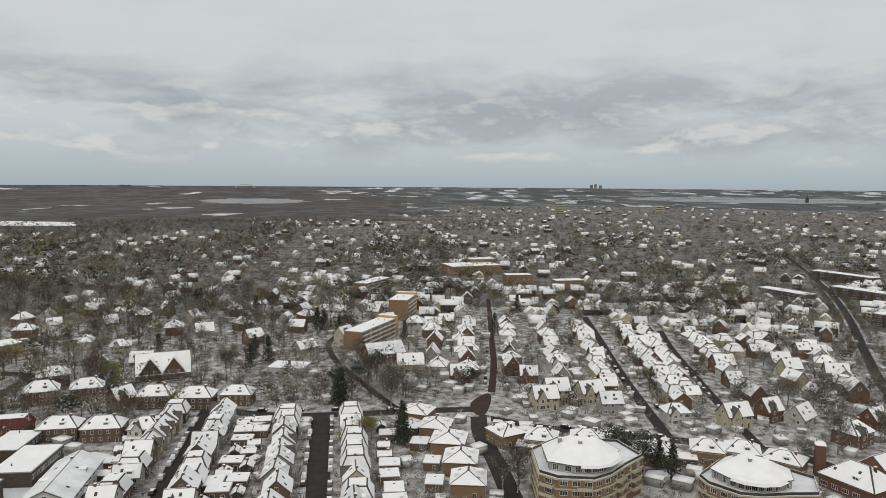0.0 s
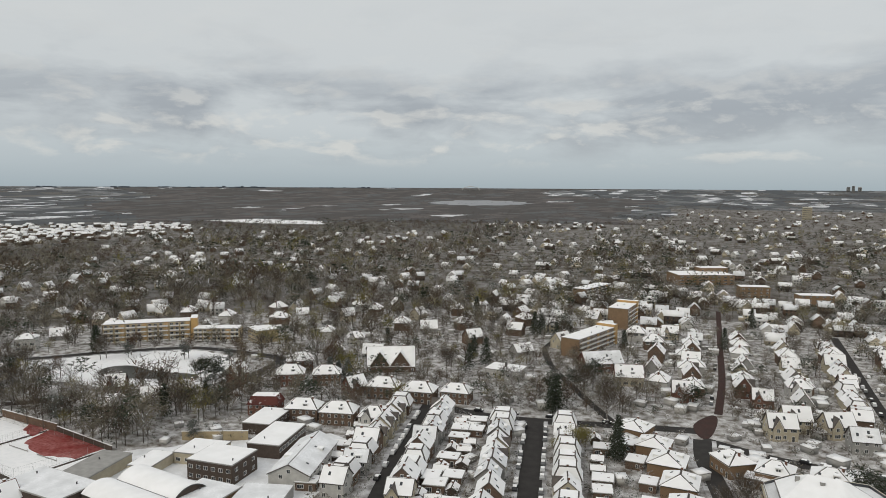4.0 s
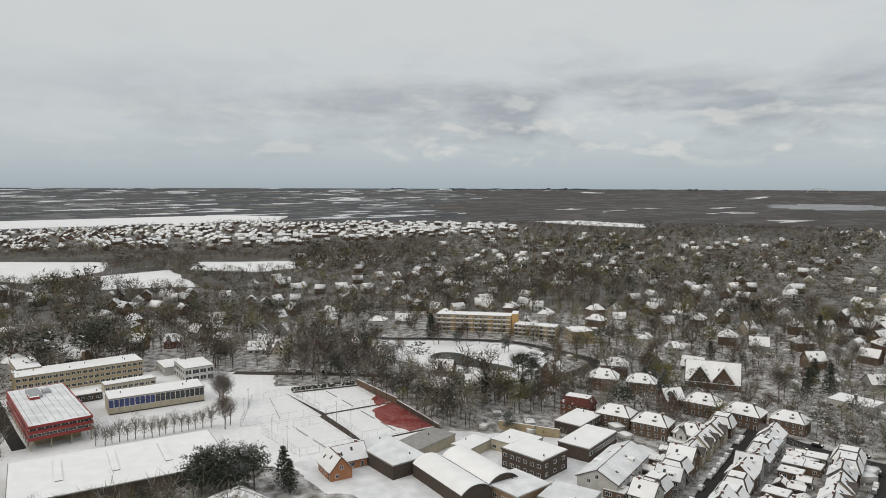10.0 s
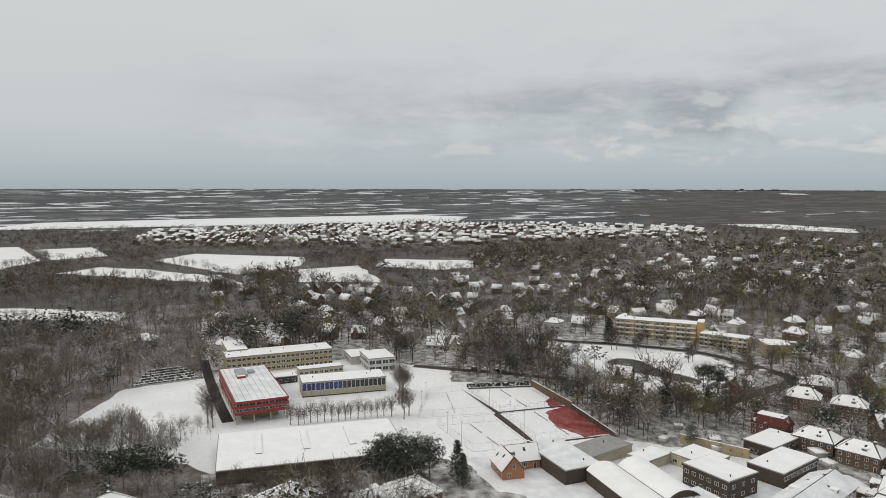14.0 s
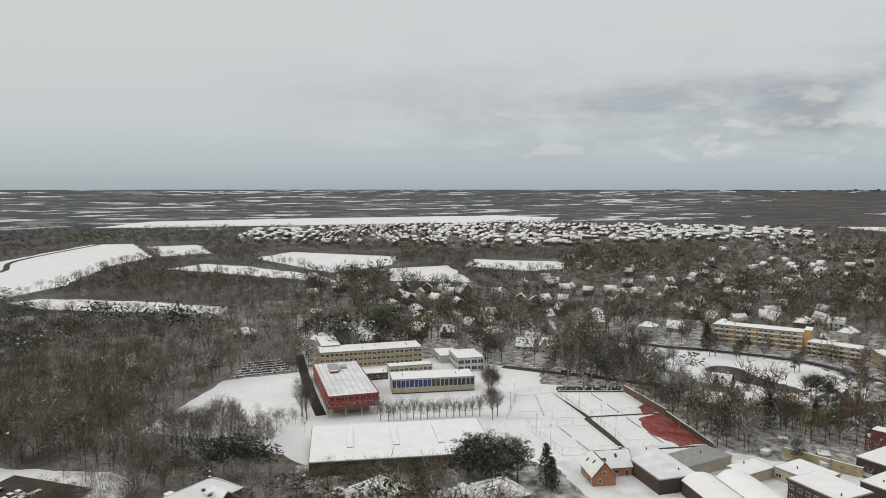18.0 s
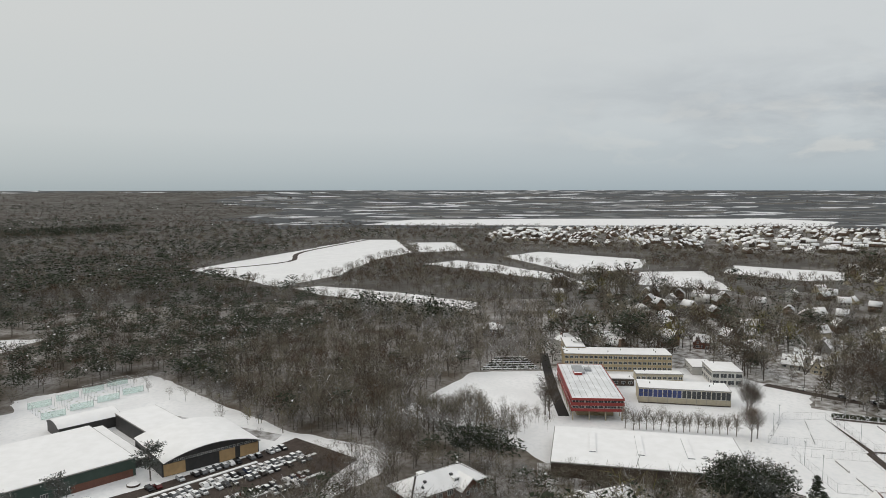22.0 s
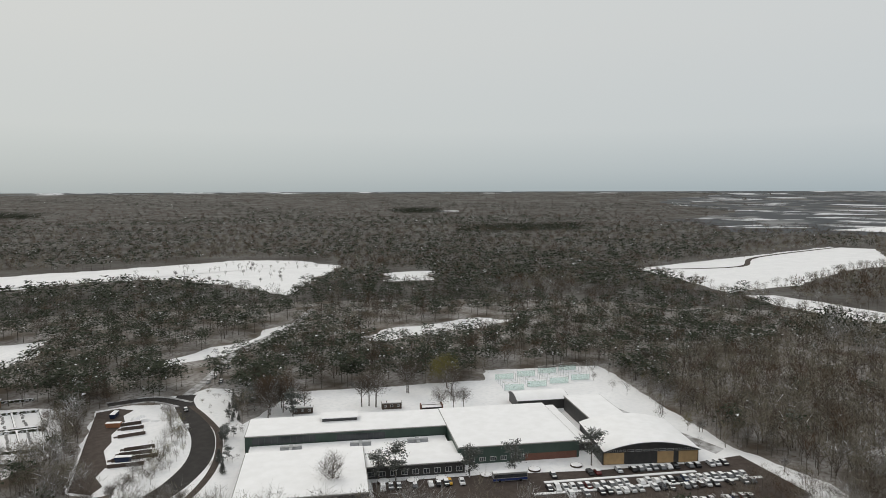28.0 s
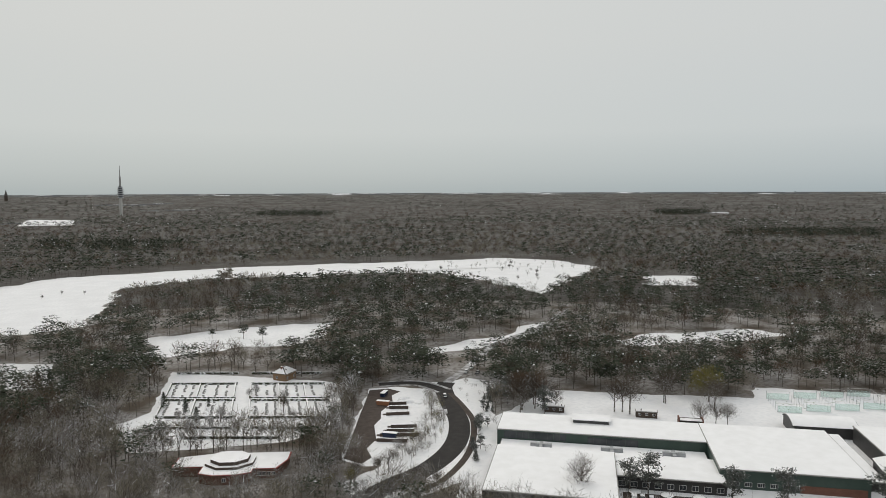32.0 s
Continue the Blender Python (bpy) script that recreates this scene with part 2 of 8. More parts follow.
BRICK = mat("brown_brick", (0.185, 0.122, 0.085), (0.145, 0.098, 0.072), 0.7, 0.85, 0.1, fine=(0.20, 0.145, 0.11), obj=0.3)
REDBRICK = mat("red_brick", (0.19, 0.092, 0.066), (0.155, 0.078, 0.058), 0.7, 0.85, 0.1, fine=(0.20, 0.115, 0.09), obj=0.25)
DARKBRICK = mat("dark_brick", (0.098, 0.075, 0.062), (0.076, 0.06, 0.051), 0.7, 0.85, 0.1, fine=(0.12, 0.095, 0.08), obj=0.2)
TANBRICK = mat("tan_brick", (0.235, 0.155, 0.095), (0.19, 0.128, 0.08), 0.5, 0.85, 0.1, fine=(0.26, 0.185, 0.125))
ORANGEBRICK = mat("orange_brick", (0.40, 0.19, 0.105), (0.34, 0.165, 0.095), 0.5, 0.85, 0.1)
YELLOWBRICK = mat("yellow_brick", (0.42, 0.345, 0.22), (0.36, 0.295, 0.19), 0.4, 0.85, 0.1)
OCHRE = mat("ochre_panel", (0.50, 0.32, 0.13), (0.44, 0.28, 0.115), 0.3, 0.7)
CREAM = mat("cream_render", (0.50, 0.45, 0.34), (0.42, 0.375, 0.285), 0.4, 0.85, obj=0.12)
WHITE = mat("white_render", (0.56, 0.55, 0.52), (0.46, 0.45, 0.43), 0.5, 0.85, obj=0.18)
GREYWALL = mat("grey_render", (0.34, 0.335, 0.32), (0.28, 0.275, 0.265), 0.4, 0.85)
TILE = mat("dark_roof_tile", (0.085, 0.078, 0.075), (0.12, 0.105, 0.095), 0.8, 0.8, 0.2)
REDTILE = mat("red_roof_tile", (0.12, 0.042, 0.035), (0.09, 0.038, 0.033), 0.14, 0.8, 0.2, snow=0.12)
FRAMEW = mat("white_window_frame", (0.72, 0.715, 0.69), None, 1.0, 0.6)
GLASS = mat("window_glass", (0.035, 0.04, 0.045), (0.06, 0.065, 0.07), 0.3, 0.12)
BLUEPANE = mat("blue_panel_glass", (0.03, 0.045, 0.14), (0.04, 0.06, 0.19), 0.3, 0.2)
REDPAINT = mat("red_facade_paint", (0.30, 0.045, 0.04), (0.25, 0.04, 0.036), 0.4, 0.55)
GREENCLAD = mat("dark_green_cladding", (0.035, 0.06, 0.048), (0.045, 0.072, 0.058), 0.4, 0.5)
DARKCLAD = mat("black_cladding", (0.03, 0.03, 0.03), (0.045, 0.043, 0.042), 0.4, 0.5)
TIMBER = mat("pale_timber_panel", (0.44, 0.30, 0.15), (0.37, 0.25, 0.13), 0.6, 0.7)
CONCRETE = mat("concrete", (0.32, 0.315, 0.30), (0.26, 0.255, 0.245), 0.4, 0.85, 0.1)
STEEL = mat("galvanised_steel", (0.40, 0.41, 0.42), (0.33, 0.34, 0.35), 0.6, 0.45, metal=0.6)
DARKSTEEL = mat("dark_steel", (0.06, 0.06, 0.062), (0.08, 0.08, 0.08), 0.6, 0.5, metal=0.3)
BARK = mat("bark", (0.105, 0.088, 0.072), (0.15, 0.13, 0.11), 1.2, 0.95, 0.3, snow=0.25)
BIRCHBARK = mat("pale_bark", (0.36, 0.34, 0.31), (0.22, 0.20, 0.18), 1.2, 0.9, 0.2)
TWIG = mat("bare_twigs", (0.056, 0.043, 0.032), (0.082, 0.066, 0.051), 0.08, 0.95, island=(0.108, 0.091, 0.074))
# Lighter copy of TWIG, tinted olive: brightness put into the woods' colour.
TWIGO = mat("lightened_olive_twigs", (0.125, 0.106, 0.074), (0.165, 0.145, 0.108), 0.08, 0.95, island=(0.205, 0.186, 0.15))
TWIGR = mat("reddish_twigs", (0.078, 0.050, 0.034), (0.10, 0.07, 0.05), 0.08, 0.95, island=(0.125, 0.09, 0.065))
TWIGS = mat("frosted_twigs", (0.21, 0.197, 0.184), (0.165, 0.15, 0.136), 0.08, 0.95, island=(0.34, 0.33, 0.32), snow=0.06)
TWIGG = mat("budding_twigs", (0.16, 0.145, 0.045), (0.20, 0.185, 0.06), 0.05, 0.95, island=(0.17, 0.145, 0.07), snow=0.0)
NEEDLE = mat("pine_needles", (0.022, 0.030, 0.018), (0.034, 0.042, 0.026), 0.09, 0.9, island=(0.056, 0.064, 0.045), snow=0.012)
NEEDLES = mat("snowy_needles", (0.075, 0.083, 0.07), (0.105, 0.112, 0.10), 0.09, 0.9, island=(0.165, 0.172, 0.162), snow=0.025)
HEDGE = mat("hedge_leaves", (0.035, 0.042, 0.026), (0.06, 0.06, 0.04), 0.3, 0.9, 0.5, snow=0.3)
PAINTS = [mat("car_paint_" + n, c, None, 1.0, 0.25) for n, c in (("black", (0.02, 0.02, 0.022)), ("grey", (0.13, 0.135, 0.14)), ("silver", (0.45, 0.46, 0.47)), ("white", (0.7, 0.7, 0.7)), ("blue", (0.022, 0.035, 0.075)), ("red", (0.11, 0.02, 0.02)))]
YELLOWPAINT = mat("car_paint_yellow", (0.55, 0.30, 0.02), None, 1.0, 0.3)
TYRE = mat("tyre_rubber", (0.02, 0.02, 0.02), None, 1.0, 0.9)
GREENNET = mat("green_court_turf", (0.11, 0.17, 0.085), (0.15, 0.20, 0.11), 0.2, 0.9, snow=0.85)


# ---- mesh helpers ----
class Build:
    """Collects faces with a material number each."""

    def __init__(self):
        self.v, self.f, self.m = [], [], []

    def face(self, pts, mi=0):
        k = len(self.v)
        self.v += [tuple(p) for p in pts]
        self.f.append(tuple(range(k, k + len(pts))))
        self.m.append(mi)

    def solid(self, low, high, mi=0, top=None, under=True):
        """A closed body between two loops of equal length, counter-clockwise from above."""
        k, n = len(self.v), len(low)
        self.v += [tuple(p) for p in low] + [tuple(p) for p in high]
        for i in range(n):
            j = (i + 1) % n
            self.f.append((k + i, k + j, k + n + j, k + n + i))
            self.m.append(mi)
        self.f.append(tuple(range(k + n, k + 2 * n)))
        self.m.append(mi if top is None else top)
        if under:
            self.f.append(tuple(reversed(range(k, k + n))))
            self.m.append(mi)
        return self

    def box(self, x0, y0, z0, x1, y1, z1, mi=0, top=None):
        base = ((x0, y0), (x1, y0), (x1, y1), (x0, y1))
        return self.solid([(x, y, z0) for x, y in base], [(x, y, z1) for x, y in base], mi, top)

    def tube(self, a, b, r0, r1, sides=5, mi=0):
        a, b = Vector(a), Vector(b)
        q = (b - a).to_track_quat("Z", "Y")
        ring = [(math.cos(6.2832 * i / sides), math.sin(6.2832 * i / sides), 0) for i in range(sides)]
        return self.solid([a + q @ Vector(p) * r0 for p in ring], [b + q @ Vector(p) * r1 for p in ring], mi)

    def mesh(self, name, mats):
        me = bpy.data.meshes.new(name)
        me.from_pydata(self.v, [], self.f)
        for m in mats:
            me.materials.append(m)
        me.polygons.foreach_set("material_index", self.m)
        me.update()
        return me


def part(name, built, mats, parent, label="", at=None):
    me = built if isinstance(built, bpy.types.Mesh) else built.mesh(name, mats)
    ob = new(name, me)
    ob.parent = parent
    if at is not None:
        ob.matrix_basis = at
    if label:
        ob["label"] = label
    return ob


def thing(name, label, category, group="", m=None, kind=""):
    ob = new(name)
    ob.empty_display_size = 0.5
    if m is not None:
        ob.matrix_basis = m
    return tagged(ob, label, category, group, kind)


def box_mesh(name, size, mats, top=None):
    x, y, z = size
    return Build().box(-x / 2, -y / 2, 0, x / 2, y / 2, z, 0, top).mesh(name, mats)


def big_mesh(name, verts, tris, mids, mats):
    """A mesh from arrays of corners and triangles."""
    me = bpy.data.meshes.new(name)
    n = len(tris)
    me.vertices.add(len(verts))
    me.vertices.foreach_set("co", np.asarray(verts, np.float32).ravel())
    me.loops.add(3 * n)
    me.loops.foreach_set("vertex_index", np.asarray(tris, np.int32).ravel())
    me.polygons.add(n)
    me.polygons.foreach_set("loop_start", np.arange(0, 3 * n, 3, dtype=np.int32))
    me.polygons.foreach_set("loop_total", np.full(n, 3, np.int32))
    me.polygons.foreach_set("material_index", np.asarray(mids, np.int32))
    for m in mats:
        me.materials.append(m)
    me.update(calc_edges=True)
    me.validate()
    return me


class Mass:
    """Many small copies of a few shapes joined into one mesh."""

    def __init__(self):
        self.v, self.t, self.m, self.n = [], [], [], 0

    def add(self, shape, places, turns, scales, shift=0):
        """shape: corners, triangles, material numbers; shift: added to them, or a table that they are looked up in; one copy per place."""
        sv, st, sm = shape
        c, s = np.cos(turns), np.sin(turns)
        p = sv[None] * scales[:, None, :]
        x = p[..., 0] * c[:, None] - p[..., 1] * s[:, None] + places[:, 0:1]
        y = p[..., 0] * s[:, None] + p[..., 1] * c[:, None] + places[:, 1:2]
        z = p[..., 2] + places[:, 2:3]
        k = len(places)
        self.v.append(np.stack([x, y, z], -1).reshape(-1, 3))
        self.t.append((st[None] + (self.n + np.arange(k) * len(sv))[:, None, None]).reshape(-1, 3))
        self.m.append(np.tile(sm + shift if isinstance(shift, int) else np.array(shift)[sm], k))
        self.n += k * len(sv)

    def mesh(self, name, mats):
        return big_mesh(name, np.concatenate(self.v), np.concatenate(self.t), np.concatenate(self.m), mats)


def arrays(b):
    """A Build as arrays of triangles."""
    tris, mids = [], []
    for f, m in zip(b.f, b.m):
        for i in range(1, len(f) - 1):
            tris.append((f[0], f[i], f[i + 1]))
            mids.append(m)
    return np.array(b.v, float), np.array(tris, int), np.array(mids, int)


# ---- the lie of the land ----
def land(r):
    """Height of the ground: level, and swelling gently towards the far horizon."""
    return 76.0 * np.maximum(0, (np.asarray(r, float) - 1800) / 3100) ** 2


def inside(x, y, poly):
    hit = np.zeros(np.shape(x), bool)
    n = len(poly)
    for i in range(n):
        (x0, y0), (x1, y1) = poly[i], poly[(i + 1) % n]
        if y0 == y1:
            continue
        cross = ((y0 > y) != (y1 > y)) & (x < (x1 - x0) * (y - y0) / (y1 - y0) + x0)
        hit ^= cross
    return hit


FIELDS = [
    [(-862, -257), (-709, -120), (-800, -70), (-964, -36), (-1075, 21), (-1330, -7), (-1343, -73), (-1090, -167)],
    [(-697, -106), (-646, -66), (-566, 63), (-600, 70), (-660, 5), (-710, -80)],
    [(-909, 33), (-739, 171), (-698, 195), (-780, 190), (-898, 127), (-952, 81)],
    [(-998, 150), (-1072, 219), (-941, 343), (-843, 300), (-794, 207)],
    [(-804, 271), (-810, 364), (-654, 324), (-702, 250)],
    [(-865, 430), (-787, 526), (-717, 480), (-719, 430), (-790, 380)],
    [(-1262, 14), (-1075, 30), (-1096, 106), (-1264, 96)],
    [(-1873, -103), (-1821, 107), (-1780, 675), (-1700, 1080), (-1880, 1230), (-2081, 1125), (-2150, 486), (-2130, 40)],
    [(-276, -770), (-318, -885), (-429, -844), (-559, -797), (-682, -756), (-710, -691), (-692, -592), (-544, -513), (-472, -474), (-486, -555), (-494, -662), (-440, -712), (-344, -742), (-262, -783)],
    [(-40, -560), (-10, -700), (-15, -810), (-120, -900), (-318, -885), (-262, -783), (-250, -789), (-157, -762), (-123, -646), (-92, -568)],
    [(-602, -449), (-663, -496), (-709, -461), (-643, -418)],
    [(-110, -430), (-120, -490), (-174, -485), (-206, -483), (-248, -466), (-215, -425), (-191, -410), (-155, -430)],
    [(-240, -335), (-279, -335), (-309, -337), (-370, -358), (-372, -370), (-300, -352), (-250, -350)],
    [(-365, -295), (-421, -287), (-468, -261), (-475, -236), (-440, -240), (-408, -254), (-360, -280)],
    [(-988, 1544), (-834, 1563), (-900, 1700), (-1131, 1730), (-1200, 1600)],
    [(-204, -2282), (-340, -2245), (-390, -2560), (-270, -2640)],
]
SCHOOL = [(-372, 42), (-306, 0), (-292, 18), (-274, 38), (-256, 50), (-245, 55), (-222, 128), (-204, 138), (-180, 134), (-160, 160), (-196, 204), (-272, 220), (-300, 190), (-318, 200), (-372, 170), (-372, 80)]
PARK = [(-345, 299), (-319, 325), (-276, 353), (-232, 340), (-212, 305), (-222, 280), (-262, 268), (-320, 270)]
def centre_at(u, v):
    """A place by its distance along the sports centre's front and towards the car park."""
    return (-195 - 0.666 * u + 0.746 * v, -214 + 0.746 * u + 0.666 * v)


SPORT = [centre_at(u, v) for u, v in ((-6, 82), (-9, -4), (4, -30), (14, -58), (50, -58), (92, -62), (112, -62), (117, -82), (182, -80), (184, -60), (184, -11), (186, 45), (200, 84), (198, 98), (184, 106), (150, 112), (100, 100), (60, 92))]
ESTATE = [(-1266, 157), (-1591, 222), (-1690, 560), (-1640, 947), (-1420, 1210), (-1150, 1400), (-940, 1260), (-950, 1000), (-1000, 740), (-981, 581), (-1040, 480), (-1104, 421)]
CEMETERY = [(-60, -312), (-80, -324), (-108, -390), (-174, -314), (-143, -262), (-114, -252), (-62, -276)]
CEMETERY_FAR = [(-24, -410), (-30, -475), (-58, -450), (-48, -392)]
VERGE = [(-110, -181), (-146, -180), (-168, -192), (-196, -217), (-213, -245), (-236, -266), (-230, -282), (-214, -284), (-206, -290), (-199, -280), (-188, -262), (-176, -240), (-150, -215), (-112, -204)]
DEPOT = [(-126, -213), (-123, -223), (-152, -263), (-178, -296), (-191, -292), (-201, -277), (-191, -261), (-180, -245), (-165, -227), (-147, -213), (-134, -209)]
INDUSTRY = [(-210, 140), (-196, 204), (-170, 222), (-128, 248), (-104, 240), (-108, 150), (-150, 140)]


def bearing(x, y):
    """Degrees to the left of +y."""
    return np.degrees(np.arctan2(-x, y))


def smooth_noise(x, y, seed=0):
    """Cheap sum of waves, about -1 to 1."""
    rs = np.random.RandomState(seed)
    out = 0
    for k in range(7):
        a, p, fr = rs.uniform(0, 6.28), rs.uniform(0, 6.28), rs.uniform(0.6, 1.9)
        out = out + np.sin((x * math.cos(a) + y * math.sin(a)) * fr + p)
    return out / 3.2


def region(x, y):
    """0 open snow, 1 woodland, 2 gardens, 3 brown marsh, 4 far plain, 5 estate, 6 pine wood, 7 villas among trees."""
    x, y = np.asarray(x, float), np.asarray(y, float)
    r, az = np.hypot(x, y), bearing(x, y)
    az = np.where(az < -60, az + 360, az)
    k = np.ones(r.shape, int)
    wob = smooth_noise(x / 90, y / 90, 3) * 6
    k[(az + wob > 120) & (r > 400)] = 6
    k[(az + wob * 0.6 > 97) & (r > 440)] = 6
    k[(az + wob > 103) & (r > 325)] = 6
    k[(smooth_noise(x / 70, y / 70, 8) > 0.8) & (r > 350) & (az > 88)] = 1
    k[(smooth_noise(x / 110, y / 110, 5) > 0.7) & (r > 350) & (az > 70)] = 6
    k[(az < 78) & (r < 780 + 10 * wob)] = 7
    k[(az < 44 + wob) & (r < 1500)] = 7
    k[(az < 58 + wob) & (r < 980)] = 7
    k[(az < 14 + wob * 0.5) & (r < 2100)] = 2
    k[(az < 31) & (r < 345)] = 2
    k[(az < -8) & (r < 2400)] = 2
    waz = az + smooth_noise(x / 260, y / 260, 19) * 5
    k[(waz > 4) & (waz < 42) & (r > 1850)] = 3
    far = r > 2150
    k[far & ~((az + smooth_noise(x / 420, y / 420, 17) * 10 > 106) & (r < 4700))] = 4
    la = np.log(np.maximum(r, 1))
    band = smooth_noise(az / 7, la * 26, 11) + 0.35 * smooth_noise(az / 2.2, la * 60, 12)
    k[far & (waz > 4) & (waz < 42)] = 3
    k[far & (waz < -1) & (r < 2950)] = 2
    k[far & (az > 112) & (band > 1.35)] = 4
    k[(r > 1700) & (waz > 42) & (waz < 100)] = 4
    for f in FIELDS:
        k[inside(x, y, f)] = 0
    k[inside(x, y, ESTATE)] = 5
    for f in (SCHOOL, SPORT, PARK, CEMETERY, CEMETERY_FAR, VERGE, DEPOT, INDUSTRY):
        k[inside(x, y, f)] = 0
    return k


def low_strip(x, y):
    """The rough ground before an open field, where only scrub grows."""
    out = np.zeros(np.shape(x), bool)
    for f in FIELDS:
        for s in (1.025, 1.05, 1.08):
            out |= inside(x * s, y * s, f)
    return out


def ground():
    ring = np.concatenate([[0.5, 40, 80], np.geomspace(110, 700, 84), np.geomspace(712, 4930, 120)])
    turn = np.radians(np.concatenate([np.arange(-42, 184, 0.5), np.arange(184, 318, 3.0)]))
    R, A = np.meshgrid(ring, turn, indexing="ij")
    X, Y = -R * np.sin(A), R * np.cos(A)
    Z = land(R)
    nr, na = R.shape
    i, j = np.meshgrid(np.arange(nr - 1), np.arange(na), indexing="ij")
    j2 = (j + 1) % na
    quad = np.stack([i * na + j, (i + 1) * na + j, (i + 1) * na + j2, i * na + j2], -1).reshape(-1, 4)
    V = np.stack([X, Y, Z], -1).reshape(-1, 3)
    mid = V[quad].mean(1)
    kind = region(mid[:, 0], mid[:, 1])
    slot = np.array([0, 1, 2, 3, 4, 2, 1, 2])[kind]
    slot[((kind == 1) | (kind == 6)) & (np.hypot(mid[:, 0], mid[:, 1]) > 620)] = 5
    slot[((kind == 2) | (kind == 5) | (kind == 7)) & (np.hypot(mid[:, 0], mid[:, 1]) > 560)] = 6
    for f in (SCHOOL, SPORT, PARK, CEMETERY, CEMETERY_FAR, VERGE, DEPOT, INDUSTRY, *FIELDS):
        slot[inside(mid[:, 0], mid[:, 1], f)] = 1
    tri = np.concatenate([quad[:, [0, 2, 1]], quad[:, [0, 3, 2]]])
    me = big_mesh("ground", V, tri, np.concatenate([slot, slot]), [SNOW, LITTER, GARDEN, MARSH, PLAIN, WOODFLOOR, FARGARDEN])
    me.polygons.foreach_set("use_smooth", np.ones(len(tri), bool))
    tagged(new("ground", me), "snow-covered flat land with gardens and brown woodland floor", "ground", kind="structure")


ground()

BUSY = []  # circles kept free of trees


def busy(x, y, r):
    BUSY.append((x, y, r))


def free(x, y, extra=0.0):
    x, y = np.asarray(x, float), np.asarray(y, float)
    ok = np.ones(x.shape, bool)
    for bx, by, br in BUSY:
        ok &= (x - bx) ** 2 + (y - by) ** 2 > (br + extra) ** 2
    return ok


def slab(name, poly, z0, z1, material, label, category):
    b = Build().solid([(x, y, z0) for x, y in poly], [(x, y, z1) for x, y in poly])
    return tagged(new(name, b.mesh(name, [material])), label, category, kind="structure")


def ribbon(pts, width):
    """Left and right edges of a strip along a line of points, smoothed."""
    fine = []
    for i in range(len(pts) - 1):
        p0, p1, p2, p3 = (Vector(pts[max(0, min(len(pts) - 1, k))]) for k in (i - 1, i, i + 1, i + 2))
        for s in range(5):
            t = s / 5
            fine.append(0.5 * (2 * p1 + (p2 - p0) * t + (2 * p0 - 5 * p1 + 4 * p2 - p3) * t * t + (3 * p1 - p0 - 3 * p2 + p3) * t ** 3))
    fine.append(Vector(pts[-1]))
    left, right = [], []
    for i, p in enumerate(fine):
        d = (fine[min(i + 1, len(fine) - 1)] - fine[max(i - 1, 0)]).normalized()
        left.append(p + Vector((-d.y, d.x)) * width / 2)
        right.append(p - Vector((-d.y, d.x)) * width / 2)
    return fine, left, right


def strip(name, pts, width, z0, z1, material, label, category, clear=True, offset=0.0):
    fine, left, right = ribbon(pts, width)
    if offset:
        _, left, right = ribbon(pts, 1e-3)
        f2, l1, r1 = ribbon(pts, 2 * abs(offset) - width)
        f3, l2, r2 = ribbon(pts, 2 * abs(offset) + width)
        left, right = (l2, l1) if offset > 0 else (r1, r2)
    b = Build()
    for i in range(len(left) - 1):
        a, c, d, e = right[i], right[i + 1], left[i + 1], left[i]
        b.face([(*a, z1), (*c, z1), (*d, z1), (*e, z1)])
        b.face([(*a, z0), (*c, z0), (*c, z1), (*a, z1)])
        b.face([(*d, z0), (*e, z0), (*e, z1), (*d, z1)])
    if clear:
        for p, q in zip(fine, fine[1:]):
            for k in range(max(1, int((q - p).length / 3))):
                w = p.lerp(q, k / max(1, int((q - p).length / 3)))
                busy(w.x, w.y, width * 0.62)
    return tagged(new(name, b.mesh(name, [material])), label, category, kind="structure")


def lawn(poly, label, material=SNOW, z=0.012, sway=1.6, wave=0.13):
    """A snowy open ground with a softly uneven edge."""
    edge = []
    for i in range(len(poly)):
        a, b = Vector(poly[i]), Vector(poly[(i + 1) % len(poly)])
        n = max(1, int((b - a).length / max(2.5, 0.3 / wave)))
        for k in range(n):
            p = a.lerp(b, k / n)
            w = noise.noise(Vector((p.x * wave, p.y * wave, 0))) * sway + noise.noise(Vector((p.x * wave * 3, p.y * wave * 3, 5))) * sway * 0.4
            d = (b - a).normalized()
            edge.append((p.x - d.y * w, p.y + d.x * w))
    b = Build().solid([(x, y, -0.05) for x, y in edge], [(x, y, z + float(land(math.hypot(x, y) + 25))) for x, y in edge])
    return tagged(new("snowfield", b.mesh("snowfield", [material])), label, "snow", kind="structure")


for number, f in enumerate(FIELDS):
    if number in (7, 14):
        lawn(f, "wide snowy field far off", z=0.3, sway=14, wave=0.008)
    elif number < 8:
        lawn(f, "snow-covered field edged by bare trees", z=0.02, sway=5, wave=0.035)
    else:
        lawn(f, "snow-covered heath clearing among pines", z=0.02, sway=11, wave=0.04)
lawn(SCHOOL, "snowy school grounds and playing field")
lawn(SPORT, "snowy grounds round the sports centre")
lawn(PARK, "snowy park lawn round the pond")
lawn(CEMETERY, "snowy cemetery ground")
lawn(CEMETERY_FAR, "snowy cemetery ground among trees")
lawn(VERGE, "snowy verges beside the curved road", z=0.016)
lawn(DEPOT, "snowy depot ground", z=0.02)
lawn(INDUSTRY, "trodden snow in the yard round the works", THINSNOW, 0.024)

